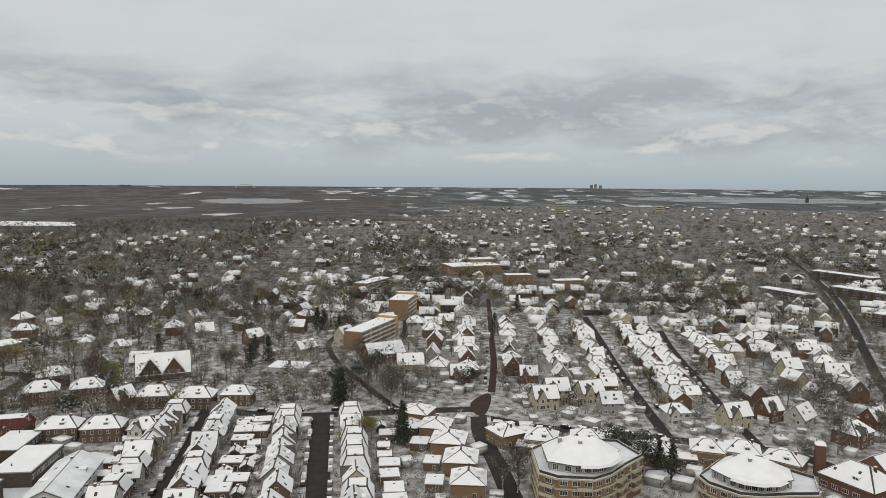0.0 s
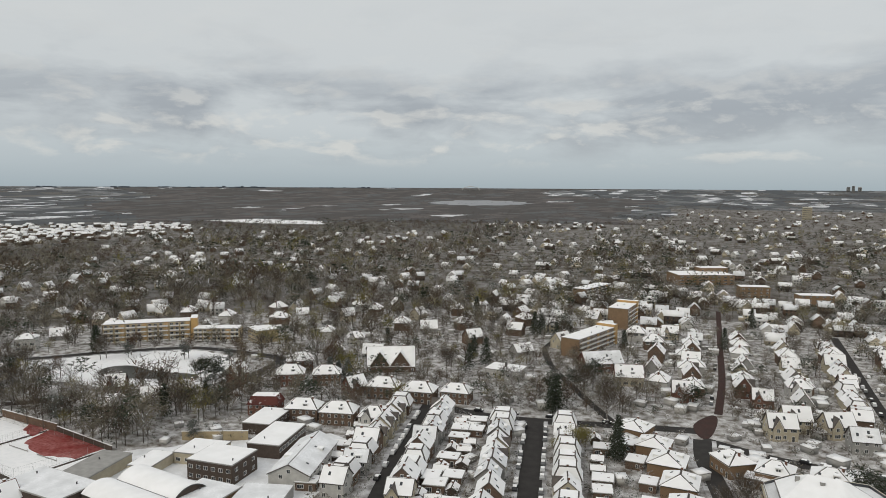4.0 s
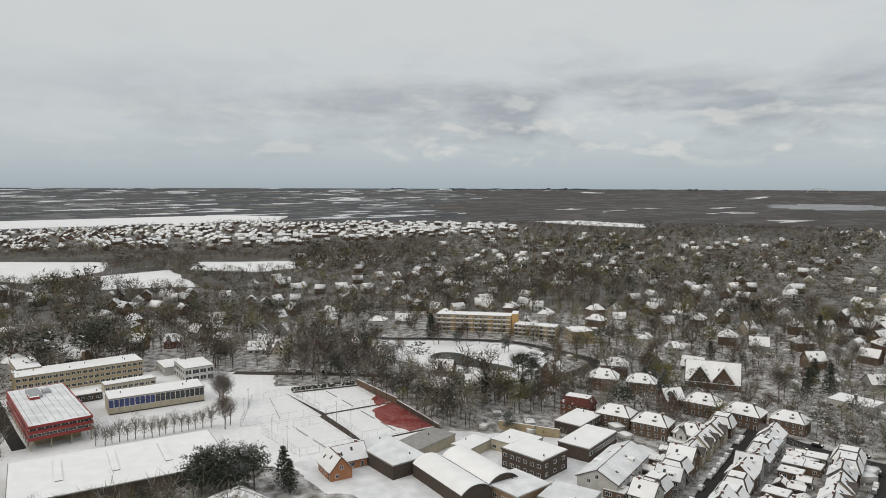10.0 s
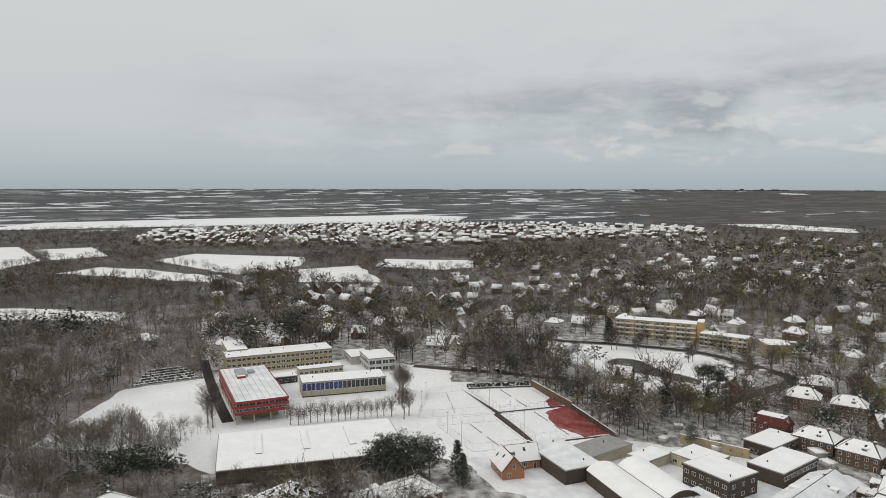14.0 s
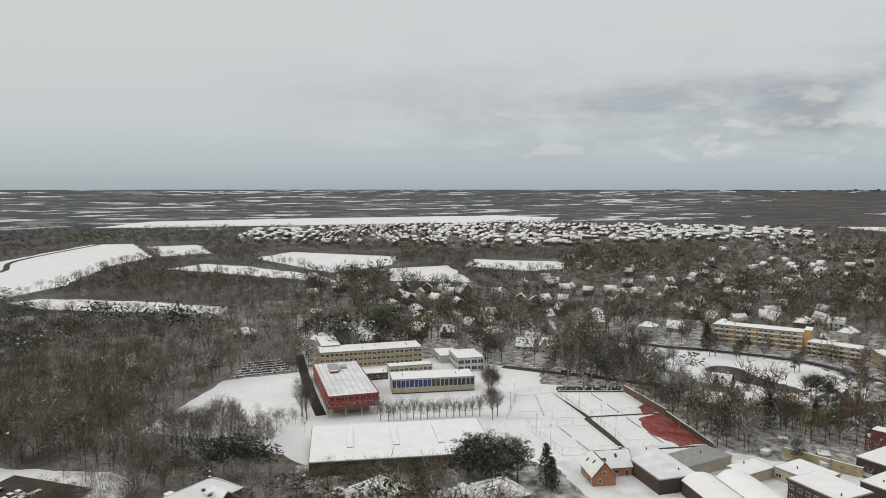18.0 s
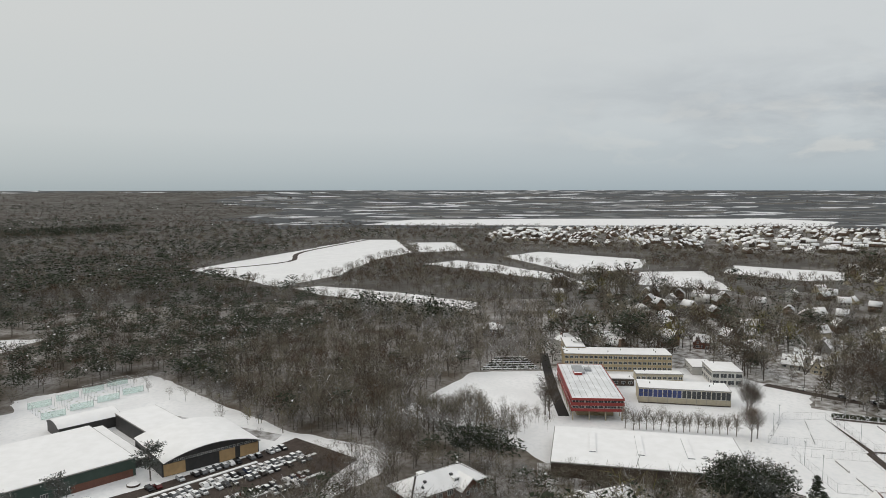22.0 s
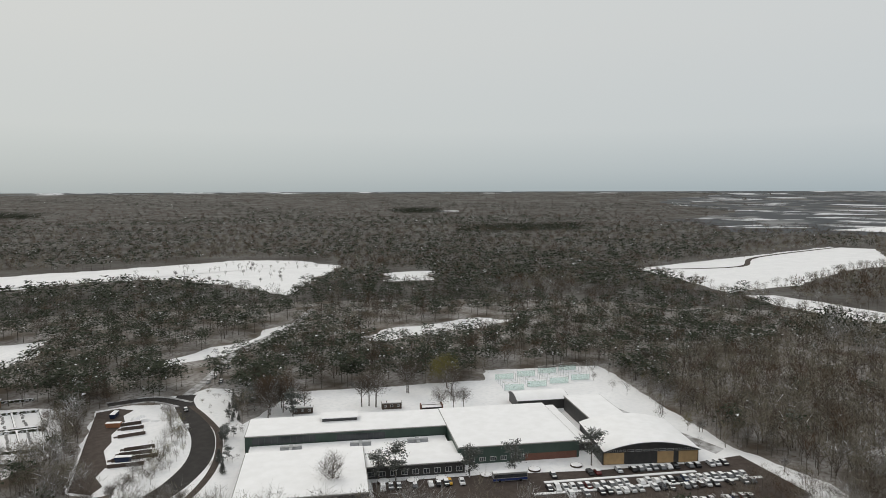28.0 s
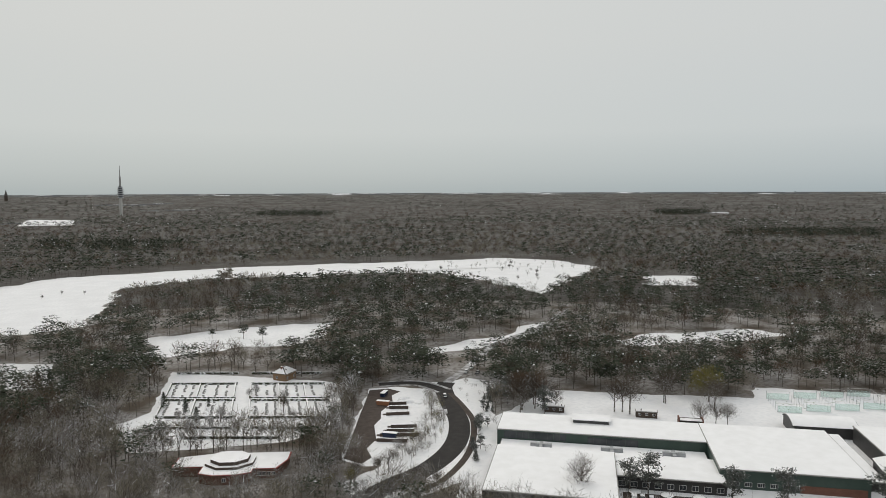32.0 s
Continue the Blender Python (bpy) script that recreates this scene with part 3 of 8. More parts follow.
STREETS = [
    ([(-84, 190), (-91, 225), (-97, 258), (-102, 297)], 7, ASPHALT),
    ([(-36, 195), (-42, 230), (-47, 260), (-52, 290)], 8, ASPHALT),
    ([(-104, 298), (-72, 290), (-40, 292), (-12, 297), (15, 300)], 7, ASPHALT),
    ([(24, 200), (20, 240), (16, 268), (16, 290)], 7, ASPHALT),
    ([(16, 290), (42, 277), (64, 272), (102, 261), (126, 253), (140, 236), (142, 200)], 7, ASPHALT),
    ([(24, 325), (29, 380), (32, 441), (36, 519), (40, 600)], 3.6, REDPAVE),
    ([(90, 268), (93, 331), (97, 386), (102, 444), (108, 520)], 5, ASPHALT),
    ([(122, 256), (126, 300), (131, 342), (140, 414), (150, 470)], 4.4, ASPHALT),
    ([(200, 280), (219, 334), (245, 390), (313, 529), (378, 679), (476, 943)], 5.6, ASPHALT),
    ([(-200, 262), (-205, 290), (-206, 316), (-210, 345), (-230, 352)], 8, ASPHALT),
    ([(-380, 282), (-345, 301), (-319, 325), (-276, 353), (-230, 352)], 7, ASPHALT),
    ([(-20, 300), (-40, 340), (-62, 390), (-70, 440), (-45, 500)], 3.6, ASPHALT),
    ([(-104, -186), (-125, -193), (-144, -197), (-165, -209), (-183, -229), (-196, -253), (-208, -274), (-216, -282)], 9, ASPHALT),
    ([(-206, -270), (-203, -290), (-186, -300)], 6, ASPHALT),
    ([(-216, -282), (-245, -300), (-279, -325), (-312, -341), (-366, -361), (-430, -400)], 5, PAVE),
    ([(-128, -183), (-143, -186), (-165, -200), (-187, -224), (-198, -245), (-206, -266)], 2.6, BROWNROAD),
]
for number, (pts, width, material) in enumerate(STREETS):
    strip("road", pts, width, 0.0, 0.03 + 0.005 * number, material, "dark wet street cleared of snow" if material is ASPHALT else "snowy woodland lane" if material is PAVE else "street of red brick paving between houses", "road")
    if 5 < width < 9 and len(pts) < 7 and pts[0][1] < 295:
        for side in (1, -1):
            strip("pavement", pts, 1.7, 0.0, 0.13 + 0.006 * number + 0.003 * side, PAVE, "snowy pavement beside the street", "pavement", False, side * (width / 2 + 0.87))


def rounded(poly, times=2):
    """A polygon with its corners cut twice."""
    for _ in range(times):
        poly = [q for a, b in zip(poly, poly[1:] + poly[:1]) for q in ((0.75 * a[0] + 0.25 * b[0], 0.75 * a[1] + 0.25 * b[1]), (0.25 * a[0] + 0.75 * b[0], 0.25 * a[1] + 0.75 * b[1]))]
    return poly


slab("plaza", rounded([(13, 310), (13, 300), (16, 290), (20, 294), (24, 318), (22, 326)]), 0.0, 0.11, REDPAVE, "red brick paved crossing of streets", "road")
busy(18, 308, 16)
slab("car_park", [centre_at(u, v) for u, v in ((46, 56), (46, 112), (150, 112), (170, 97), (188, 90), (184, 55), (160, 59), (126, 59), (84, 56))], 0.0, 0.035, BROWNROAD, "wet brown car park with snowy kerbs", "road")
slab("depot_yard", [(-127, -215), (-124, -223), (-152, -261), (-177, -294), (-186, -291), (-188, -283), (-181, -280), (-176, -271), (-164, -262), (-159, -254), (-152, -248), (-144, -233), (-136, -227), (-133, -218)], 0.0, 0.04, BROWNROAD, "wet brown depot yard", "road")
slab("pond", rounded([(-291, 291), (-292, 302), (-282, 308), (-273, 305), (-258, 301), (-239, 305), (-230, 300), (-234, 292), (-250, 290), (-262, 286), (-280, 284)]), -0.02, 0.03, WATER, "dark park pond with curved banks", "water")
busy(-262, 295, 22)
busy(-286, 297, 12)


# frozen lakes in the marsh and beyond the town
for mid_r, deep, mid_az, broad, lb in ((3250, 240, 15.2, 4.0, "grey frozen lake in the brown marsh"), (3750, 260, -24, 9.0, "wide grey lake beyond the town")):
    shore = []
    for k in range(40):
        a, w = radians(9 * k), 1 + 0.12 * math.sin(k * 1.9) + 0.08 * math.sin(k * 3.7)
        rr, bb = mid_r + deep * math.sin(a) * w, radians(mid_az + broad * math.cos(a) * w)
        shore.append((-rr * math.sin(bb), rr * math.cos(bb), float(land(rr + 30)) + 0.8))
    lake = Build().solid([(x, y, z - 3) for x, y, z in reversed(shore)], list(reversed(shore)))
    tagged(new("lake", lake.mesh("lake", [ICE])), lb, "lake", kind="structure")


# ---- buildings ----
def window_mesh(w, h, glass=None, bars=1):
    """A white frame with set-back panes, outer face looking to -y."""
    t = 0.09
    xs = [-w / 2, -w / 2 + t]
    for k in range(bars):
        x = -w / 2 + w * (k + 1) / (bars + 1)
        xs += [x - 0.035, x + 0.035]
    xs += [w / 2 - t, w / 2]
    zs = [0, t, h - t, h]
    b = Build()
    b.v = [(x, -0.05, z) for z in zs for x in xs]
    n = len(xs)
    for r in range(3):
        for c in range(n - 1):
            q = (r * n + c, r * n + c + 1, (r + 1) * n + c + 1, (r + 1) * n + c)
            if r == 1 and c % 2 == 1:
                k = len(b.v)
                b.v += [(b.v[i][0], -0.008, b.v[i][2]) for i in q]
                for i in range(4):
                    j = (i + 1) % 4
                    b.f.append((q[i], q[j], k + j, k + i))
                    b.m.append(0)
                b.f.append((k, k + 1, k + 2, k + 3))
                b.m.append(1)
            else:
                b.f.append(q)
                b.m.append(0)
    rim = list(range(n)) + [2 * n - 1, 3 * n - 1] + list(range(4 * n - 1, 3 * n - 1, -1)) + [2 * n, n]
    k = len(b.v)
    b.v += [(b.v[i][0], 0.08, b.v[i][2]) for i in rim]
    for i in range(len(rim)):
        j = (i + 1) % len(rim)
        b.f.append((rim[j], rim[i], k + i, k + j))
        b.m.append(0)
    return b.mesh("window", [FRAMEW, glass or GLASS])


WIN = window_mesh(1.3, 1.45)
WINWIDE = window_mesh(2.3, 1.5, bars=2)
DOOR = Build().box(-0.5, -0.04, 0, 0.5, 0.06, 2.1).box(-0.62, -0.06, 0, -0.5, 0.08, 2.2, 1).box(0.5, -0.06, 0, 0.62, 0.08, 2.2, 1).box(-0.5, -0.06, 2.1, 0.5, 0.08, 2.2, 1).mesh("door", [DARKSTEEL, FRAMEW])


def sheet(corners, lift, thick):
    """Upper and lower loops of a sloped slab."""
    n = (Vector(corners[1]) - Vector(corners[0])).cross(Vector(corners[3 if len(corners) > 3 else 2]) - Vector(corners[0])).normalized()
    return [Vector(c) + n * lift for c in corners], [Vector(c) + n * (lift + thick) for c in corners]


def shrink(corners, a):
    mid = sum((Vector(c) for c in corners), Vector()) / len(corners)
    return [Vector(c) + (mid - Vector(c)).normalized() * min(a, (mid - Vector(c)).length * 0.3) for c in corners]


def slopes(kind, w, d, he, hr, o=0.45):
    """Sloping roof faces of a w x d house, ridge along x; o: eaves overhang."""
    k = (hr - he) / (d / 2)
    e = he - o * k
    X, Y = w / 2 + o, d / 2 + o
    if kind == "gable":
        return [[(-X, -Y, e), (X, -Y, e), (X, 0, hr), (-X, 0, hr)], [(X, Y, e), (-X, Y, e), (-X, 0, hr), (X, 0, hr)]]
    if kind == "hip":
        rx = max(w / 2 - d / 2 * 0.8, 0.3)
        return [[(-X, -Y, e), (X, -Y, e), (rx, 0, hr), (-rx, 0, hr)], [(X, Y, e), (-X, Y, e), (-rx, 0, hr), (rx, 0, hr)],
                [(X, -Y, e), (X, Y, e), (rx, 0, hr)], [(-X, Y, e), (-X, -Y, e), (-rx, 0, hr)]]
    if kind == "flat":
        return [[(-X, -Y, hr), (X, -Y, hr), (X, Y, hr), (-X, Y, hr)]]
    # mansard: steep lower part and a flat top
    zx, zy, top = w / 2 - 1.5, d / 2 - 1.5, hr
    return [[(-X, -Y, e), (X, -Y, e), (zx, -zy, top), (-zx, -zy, top)], [(X, Y, e), (-X, Y, e), (-zx, zy, top), (zx, zy, top)],
            [(X, -Y, e), (X, Y, e), (zx, zy, top), (zx, -zy, top)], [(-X, Y, e), (-X, -Y, e), (-zx, -zy, top), (-zx, zy, top)],
            [(-zx, -zy, top), (zx, -zy, top), (zx, zy, top), (-zx, zy, top)]]


def house(kind, w, d, he, hr, wall, roof, label, wins=3, dormer=True, cover=ROOFSNOW, bare=False, floors=2, group="houses of the town", lite=False, bay=False):
    """A house with its ridge along x and its front to -y, standing at the origin."""
    ob = thing("house", label, "house", group)
    b = Build()
    if kind == "gable":
        lo = [(-w / 2, -d / 2, 0), (w / 2, -d / 2, 0), (w / 2, d / 2, 0), (-w / 2, d / 2, 0)]
        b.solid(lo, [(x, y, he) for x, y, _ in lo])
        for sx in (-1, 1):
            x0, x1 = sorted((sx * w / 2, sx * (w / 2 - 0.3)))
            k = len(b.v)
            b.v += [(x0, -d / 2, he), (x0, d / 2, he), (x0, 0, hr - 0.03), (x1, -d / 2, he), (x1, d / 2, he), (x1, 0, hr - 0.03)]
            b.f += [(k, k + 2, k + 1), (k + 3, k + 4, k + 5)]
            b.m += [0, 0]
    else:
        b.box(-w / 2, -d / 2, 0, w / 2, d / 2, he)
    if kind != "flat":  # white eaves boards
        for sy in (-1, 1):
            y0, y1 = sorted((sy * d / 2, sy * (d / 2 + 0.3)))
            b.box(-w / 2 - 0.2, y0, he - 0.45, w / 2 + 0.2, y1, he - 0.12, 1)
    part("wall", b, [wall, FRAMEW], ob)
    b, s = Build(), Build()
    for number, f in enumerate(slopes(kind, w, d, he, hr)):
        lo, hi = sheet(f, -0.02, 0.2)
        b.solid(lo, hi)
        if bare and f[0][2] < hr - 0.1:
            continue
        lo, hi = sheet(shrink(f, 0.32), 0.185, 0.16)
        s.solid(lo, hi)
        if kind in ("gable", "hip") and number < 2 and floors:  # skylights that the snow has slid off
            sy, k = (-1, 1)[number], (hr - he) / (d / 2)
            for x, v in ((-w * 0.30, 0.34), (w * (0.11 if dormer else 0.06), 0.24)) if number == 0 else ((w * 0.16, 0.3),):
                y0, y1 = sy * d * v, sy * (d * v - 0.95)
                q = [(x - 0.45, y0, he + (d / 2 - abs(y0)) * k), (x + 0.45, y0, he + (d / 2 - abs(y0)) * k), (x + 0.45, y1, he + (d / 2 - abs(y1)) * k), (x - 0.45, y1, he + (d / 2 - abs(y1)) * k)]
                lo, hi = sheet(q if sy < 0 else [q[1], q[0], q[3], q[2]], 0.33, 0.06)
                s.solid(lo, hi, 1)
    rf = part("roof", b, [roof], ob)
    if s.f:
        part("snow_cover", s, [cover, GLASS], rf, "white snow lying on the roof")
    cz = hr - 0.9
    c = Build().box(-0.4, -0.35, cz, 0.4, 0.35, hr + 1.0).box(-0.46, -0.41, hr + 1.0, 0.46, 0.41, hr + 1.12, 1)
    part("chimney", c, [REDBRICK if wall is not REDBRICK else DARKBRICK, ROOFSNOW], ob, "brick chimney capped with snow", pose(w * 0.27, 0.3 if kind == "gable" else 0, -0.25 if kind == "gable" else -0.4))
    for fl in range(1 if lite and floors == 2 else 0, floors):
        z = 0.9 + 2.75 * fl
        if z + 1.5 > he + 0.1:
            break
        for i in range(wins):
            x = -w / 2 + w * (i + 0.5) / wins
            if fl == 0 and i == wins - 1:
                part("door", DOOR, None, ob, at=pose(x, -d / 2, 0.02))
            else:
                part("window", WINWIDE if w / wins > 3.2 else WIN, None, ob, at=pose(x, -d / 2, z))
            if i != 1 and not lite:
                part("window", WIN, None, ob, at=pose(x, d / 2, z, 0, 0, 180))
        for sx in (-1, 1):
            for y in ((-d * 0.2,) if fl == 0 else (d * 0.2,) if not lite else ()):
                part("window", WIN, None, ob, at=pose(sx * w / 2, y, z, 0, 0, 90 * sx))
    if kind == "gable" and hr - he > 2.6:
        for sx in (-1, 1) if not lite else (-1,):
            part("window", WIN, None, ob, at=pose(sx * w / 2, 0, he + 0.35, 0, 0, 90 * sx))
    if bay:
        y0, bw, top = d / 2 + 0.8, 1.9, he + (hr - he) * 0.82
        q = Build().solid([(-bw, -y0, 0), (bw, -y0, 0), (bw, -d / 2 + 0.5, 0), (-bw, -d / 2 + 0.5, 0)], [(-bw, -y0, he), (bw, -y0, he), (bw, -d / 2 + 0.5, he), (-bw, -d / 2 + 0.5, he)])
        q.face([(-bw, -y0, he), (bw, -y0, he), (0, -y0, top - 0.1)])
        by = part("gable_bay", q, [wall], ob, "", pose(-w * 0.2, 0, 0))
        q, s = Build(), Build()
        for f in ([(-bw - 0.3, -y0 - 0.4, he - 0.3), (0, -y0 - 0.4, top), (0, 0, top), (-bw - 0.3, 0, he - 0.3)], [(bw + 0.3, 0, he - 0.3), (0, 0, top), (0, -y0 - 0.4, top), (bw + 0.3, -y0 - 0.4, he - 0.3)]):
            lo, hi = sheet(f[::-1], -0.02, 0.2)
            q.solid(lo, hi)
            lo, hi = sheet(shrink(f[::-1], 0.3), 0.185, 0.14)
            s.solid(lo, hi)
        part("bay_roof", q, [roof], by)
        part("bay_snow", s, [cover], by, "snow on the small gable")
        part("window", WINWIDE, None, by, at=pose(0, -y0, 0.9))
        part("window", WIN, None, by, at=pose(0, -y0, 3.6))
    if dormer:
        k = (hr - he) / (d / 2)
        for sy in (-1, 1) if not lite else (-1,):
            y0, y1 = d * 0.40, d * 0.1
            z0 = he + (d / 2 - y0) * k
            q = Build().box(-1.1, -y0, z0 - 0.2, 1.1, -y1, z0 + 1.35).box(-1.25, -y0 - 0.15, z0 + 1.35, 1.25, -y1, z0 + 1.55, 1)
            dm = part("dormer", q, [FRAMEW, ROOFSNOW], ob, "white dormer with a snowy flat top", pose(-w * 0.12 * sy, 0, 0, 0, 0, 0 if sy < 0 else 180))
            part("window", WIN, None, dm, at=pose(0, -y0, z0 - 0.12) @ Matrix.Diagonal((1.4, 1, 0.9, 1)))
    return ob


SINGLE = []


def put(tpl, x, y, turn, r=6.0, once=False):
    if once:
        SINGLE.append(tpl)
    ob = copy_thing(tpl, pose(x, y, 0, 0, 0, turn) @ Matrix.Diagonal((*((1, 1, 1) if once else (rnd.uniform(0.9, 1.06), rnd.uniform(0.9, 1.08), rnd.uniform(0.88, 1.08))), 1)))
    busy(x, y, r)
    return ob


TERRACE = [
    house("gable", 8.8, 8.6, 5.6, 9.2, WHITE, TILE, "white rendered terraced house with a snowy gable roof", bay=True, dormer=False),
    house("gable", 9.0, 8.6, 5.5, 9.3, BRICK, TILE, "brown brick terraced house with a snowy gable roof", dormer=False),
    house("gable", 9.0, 8.4, 5.3, 8.8, CREAM, TILE, "cream terraced house with a snow-covered pitched roof", bay=True, dormer=False),
    house("mansard", 9, 8.6, 4.6, 8.2, BRICK, TILE, "brick terraced house with a snowy mansard roof"),
    house("gable", 8.6, 8.2, 5.6, 9.0, GREYWALL, TILE, "pale house in a row with thin snow on its roof", cover=THINSNOW),
]
VILLA = [
    house("hip", 11, 9, 5.8, 9.2, WHITE, TILE, "white villa with a snow-covered hipped roof", bay=True, dormer=False),
    house("gable", 11, 8.5, 5.4, 10, CREAM, TILE, "cream villa with a steep snowy gable roof", bay=True, dormer=False),
    house("hip", 12, 10, 5.8, 9.6, BRICK, TILE, "brown brick villa with a snowy hipped roof", bay=True, dormer=False),
    house("gable", 10, 8, 4.8, 9.4, REDBRICK, TILE, "red brick house with a steep snowy roof", bay=True, dormer=False),
    house("mansard", 10.5, 9, 4.9, 8.3, BRICK, TILE, "brick villa with a snow-topped mansard roof"),
    house("gable", 12, 8, 3.2, 8.2, WHITE, TILE, "low white house under a big snowy roof", floors=1),
    house("gable", 9.5, 8, 5.2, 9.2, GREYWALL, TILE, "grey gabled house with snow on its roof", cover=THINSNOW),
]
PAIR = [
    house("hip", 15, 10, 6.0, 9.6, REDBRICK, TILE, "pair of red brick houses under a snowy hipped roof with dormers", wins=5),
    house("hip", 15, 10, 6.0, 9.6, BRICK, TILE, "brown brick pair of houses with a snowy hipped roof", wins=5),
    house("mansard", 15, 9.5, 5.6, 9.0, REDBRICK, REDTILE, "brick pair of houses with red tiles showing through thin snow", wins=5, bare=True),
]
BUNGALOW = house("hip", 12.5, 11.5, 4.9, 7.6, TANBRICK, TILE, "tan brick house with a low snowy pyramid roof", wins=4, dormer=True)
FLATTOP = [
    house("flat", 8, 7, 5.6, 5.7, WHITE, CONCRETE, "white flat-roofed house covered in snow", dormer=False),
    house("flat", 7, 6, 3.0, 3.1, BRICK, CONCRETE, "low brick extension with a flat snowy roof", dormer=False, floors=1, wins=2, group="sheds and extensions"),
    house("gable", 5, 3.6, 2.2, 3.3, DARKBRICK, TILE, "small garden shed with a snowy roof", dormer=False, floors=0, group="sheds and extensions"),
]
for o in (*FLATTOP[1:],):
    o.name, o["category"] = "shed", "shed"

# plainer patterns for the streets further off
FAR_TERRACE = [house("gable", 7.6, 7.8, 5.4, 8.6, WHITE, TILE, "white house in a row with a snowy roof", lite=True, dormer=False), house("gable", 7.6, 7.8, 5.2, 8.6, BRICK, TILE, "brown brick house in a row with a snowy roof", lite=True, dormer=False),
               house("mansard", 8, 7.8, 4.8, 7.8, CREAM, TILE, "cream house in a row with a snowy mansard roof", lite=True), house("gable", 7.6, 7.6, 5.2, 8.6, BRICK, TILE, "dark brick house in a row under thin snow", lite=True, cover=THINSNOW)]
FAR_VILLA = [house("hip", 11, 9, 5.6, 9.2, WHITE, TILE, "white villa under a snowy hipped roof", lite=True, dormer=False), house("gable", 11, 8.5, 5.2, 9.8, BRICK, TILE, "brown brick villa with a steep snowy roof", lite=True, dormer=False),
             house("gable", 10, 8, 4.8, 9.4, CREAM, TILE, "cream gabled villa with snow on the roof", lite=True), house("hip", 12, 10, 5.6, 9.4, BRICK, TILE, "brick villa under a snowy hipped roof", lite=True), house("gable", 12, 8, 3.2, 8.0, GREYWALL, TILE, "low grey house under a big snowy roof", lite=True, floors=1, dormer=False)]
rnd = random.Random(7)


def row(a, b, n, tpls, turn, r=5.5, jit=0.4, dturn=1.5):
    """n houses from a to b; turn: where their front looks, 0 being -y."""
    for i in range(n):
        t = (i + 0.5) / n
        x, y = a[0] + (b[0] - a[0]) * t + rnd.uniform(-jit, jit), a[1] + (b[1] - a[1]) * t + rnd.uniform(-jit, jit)
        if math.hypot(x, y) < 480:
            put(rnd.choice(tpls), x, y, turn + rnd.uniform(-dturn, dturn) + rnd.choice((0, 0, 90)), r)


# terraces along the two parallel streets
row((-99, 194), (-112, 286), 10, TERRACE, 98, 5, 0.9, 3)
row((-78, 194), (-91, 286), 10, TERRACE, -82, 5, 0.9, 3)
row((-49, 192), (-64, 284), 9, TERRACE, 98, 5, 1.0, 3)
row((-24, 192), (-38, 284), 9, [TERRACE[0], TERRACE[2], FLATTOP[0], VILLA[6], TERRACE[3]], -82, 5, 0.8, 3)
for a, b in (((-68, 196), (-79, 284)), ((-110, 196), (-122, 282)), ((-61, 193), (-75, 282)), ((-14, 200), (-24, 276)), ((-71, 200), (-80, 280)), ((-106, 200), (-118, 280))):
    row(a, b, 8, FLATTOP[1:], rnd.choice((8, 98)), 3, 1.5, 4)
# low pyramid-roofed houses along the slanting street
for x, y, a in ((-10, 286, 70), (-2, 269, 80), (3, 252, 82), (7, 234, 84), (9, 216, 86), (25, 260, -60), (38, 254, -15), (55, 254, -12), (78, 243, -15), (97, 245, -18), (109, 243, -20), (121, 236, -40)):
    put(BUNGALOW, x, y, a, 8)
for x, y, a in ((-12, 270, 80), (-8, 254, 82), (-3, 236, 84), (-2, 219, 86), (46, 247, -12), (65, 246, -12), (88, 240, -15), (32, 250, -15)):
    put(FLATTOP[1], x, y, a, 4)
# brick pairs near the park
for x, y, a, k in ((-180, 305, 25, 0), (-163, 312, 25, 1), (-148, 262, 12, 1), (-131, 262, 10, 1), (-167, 262, 15, 2), (-190, 332, 30, 0), (-127, 301, 8, 1), (-109, 301, 4, 1), (-92, 306, 2, 1)):
    put(PAIR[k], x, y, a, 9)
for x, y, a, k in ((-142, 300, 60, 3), (-114, 260, 10, 0), (-187, 397, 20, 0), (-62, 432, 60, 1), (9, 342, 5, 3), (12, 389, 90, 0), (11, 418, 90, 0), (3, 481, 0, 1), (18, 462, 0, 6), (37, 359, 92, 3), (62, 365, 5, 0),
                   (68, 312, 20, 1), (53, 314, 10, 1), (44, 345, 0, 3), (46, 303, 10, 1), (74, 297, 5, 6), (99, 286, 5, 0), (122, 281, 15, 1), (140, 289, 25, 3), (152, 286, 40, 5), (180, 281, 30, 3), (160, 262, 30, 2), (185, 250, 30, 0),
                   (-208, 300, 80, 3), (-250, 262, 30, 3), (-232, 240, 30, 4), (-216, 270, 30, 0), (-222, 256, 30, 5), (-464, 65, 60, 2), (-420, 191, 60, 3), (-403, 216, 70, 0), (-369, 221, 50, 5), (-356, 230, 40, 1), (-378, 232, 50, 6), (-440, 230, 60, 1)):
    put(VILLA[k], x, y, a, 7)
# two rows beside every further street
row((12, 345), (20, 520), 9, FAR_VILLA, 92, 6, 2, 4)
row((38, 365), (50, 540), 9, FAR_VILLA, -88, 6, 2, 4)
row((80, 318), (94, 480), 18, FAR_TERRACE + FAR_VILLA[2:4], 94, 5, 1.4, 5)
row((107, 300), (121, 480), 19, FAR_TERRACE + FAR_VILLA[:3], -86, 5, 1.4, 5)
row((114, 306), (137, 480), 15, FAR_TERRACE + FAR_VILLA[:2], 94, 5, 1.4, 5)
row((142, 306), (167, 500), 15, FAR_TERRACE + FAR_VILLA[:2], -84, 5, 1, 2)
row((60, 335), (70, 530), 9, FAR_VILLA, 92, 6, 2, 5)
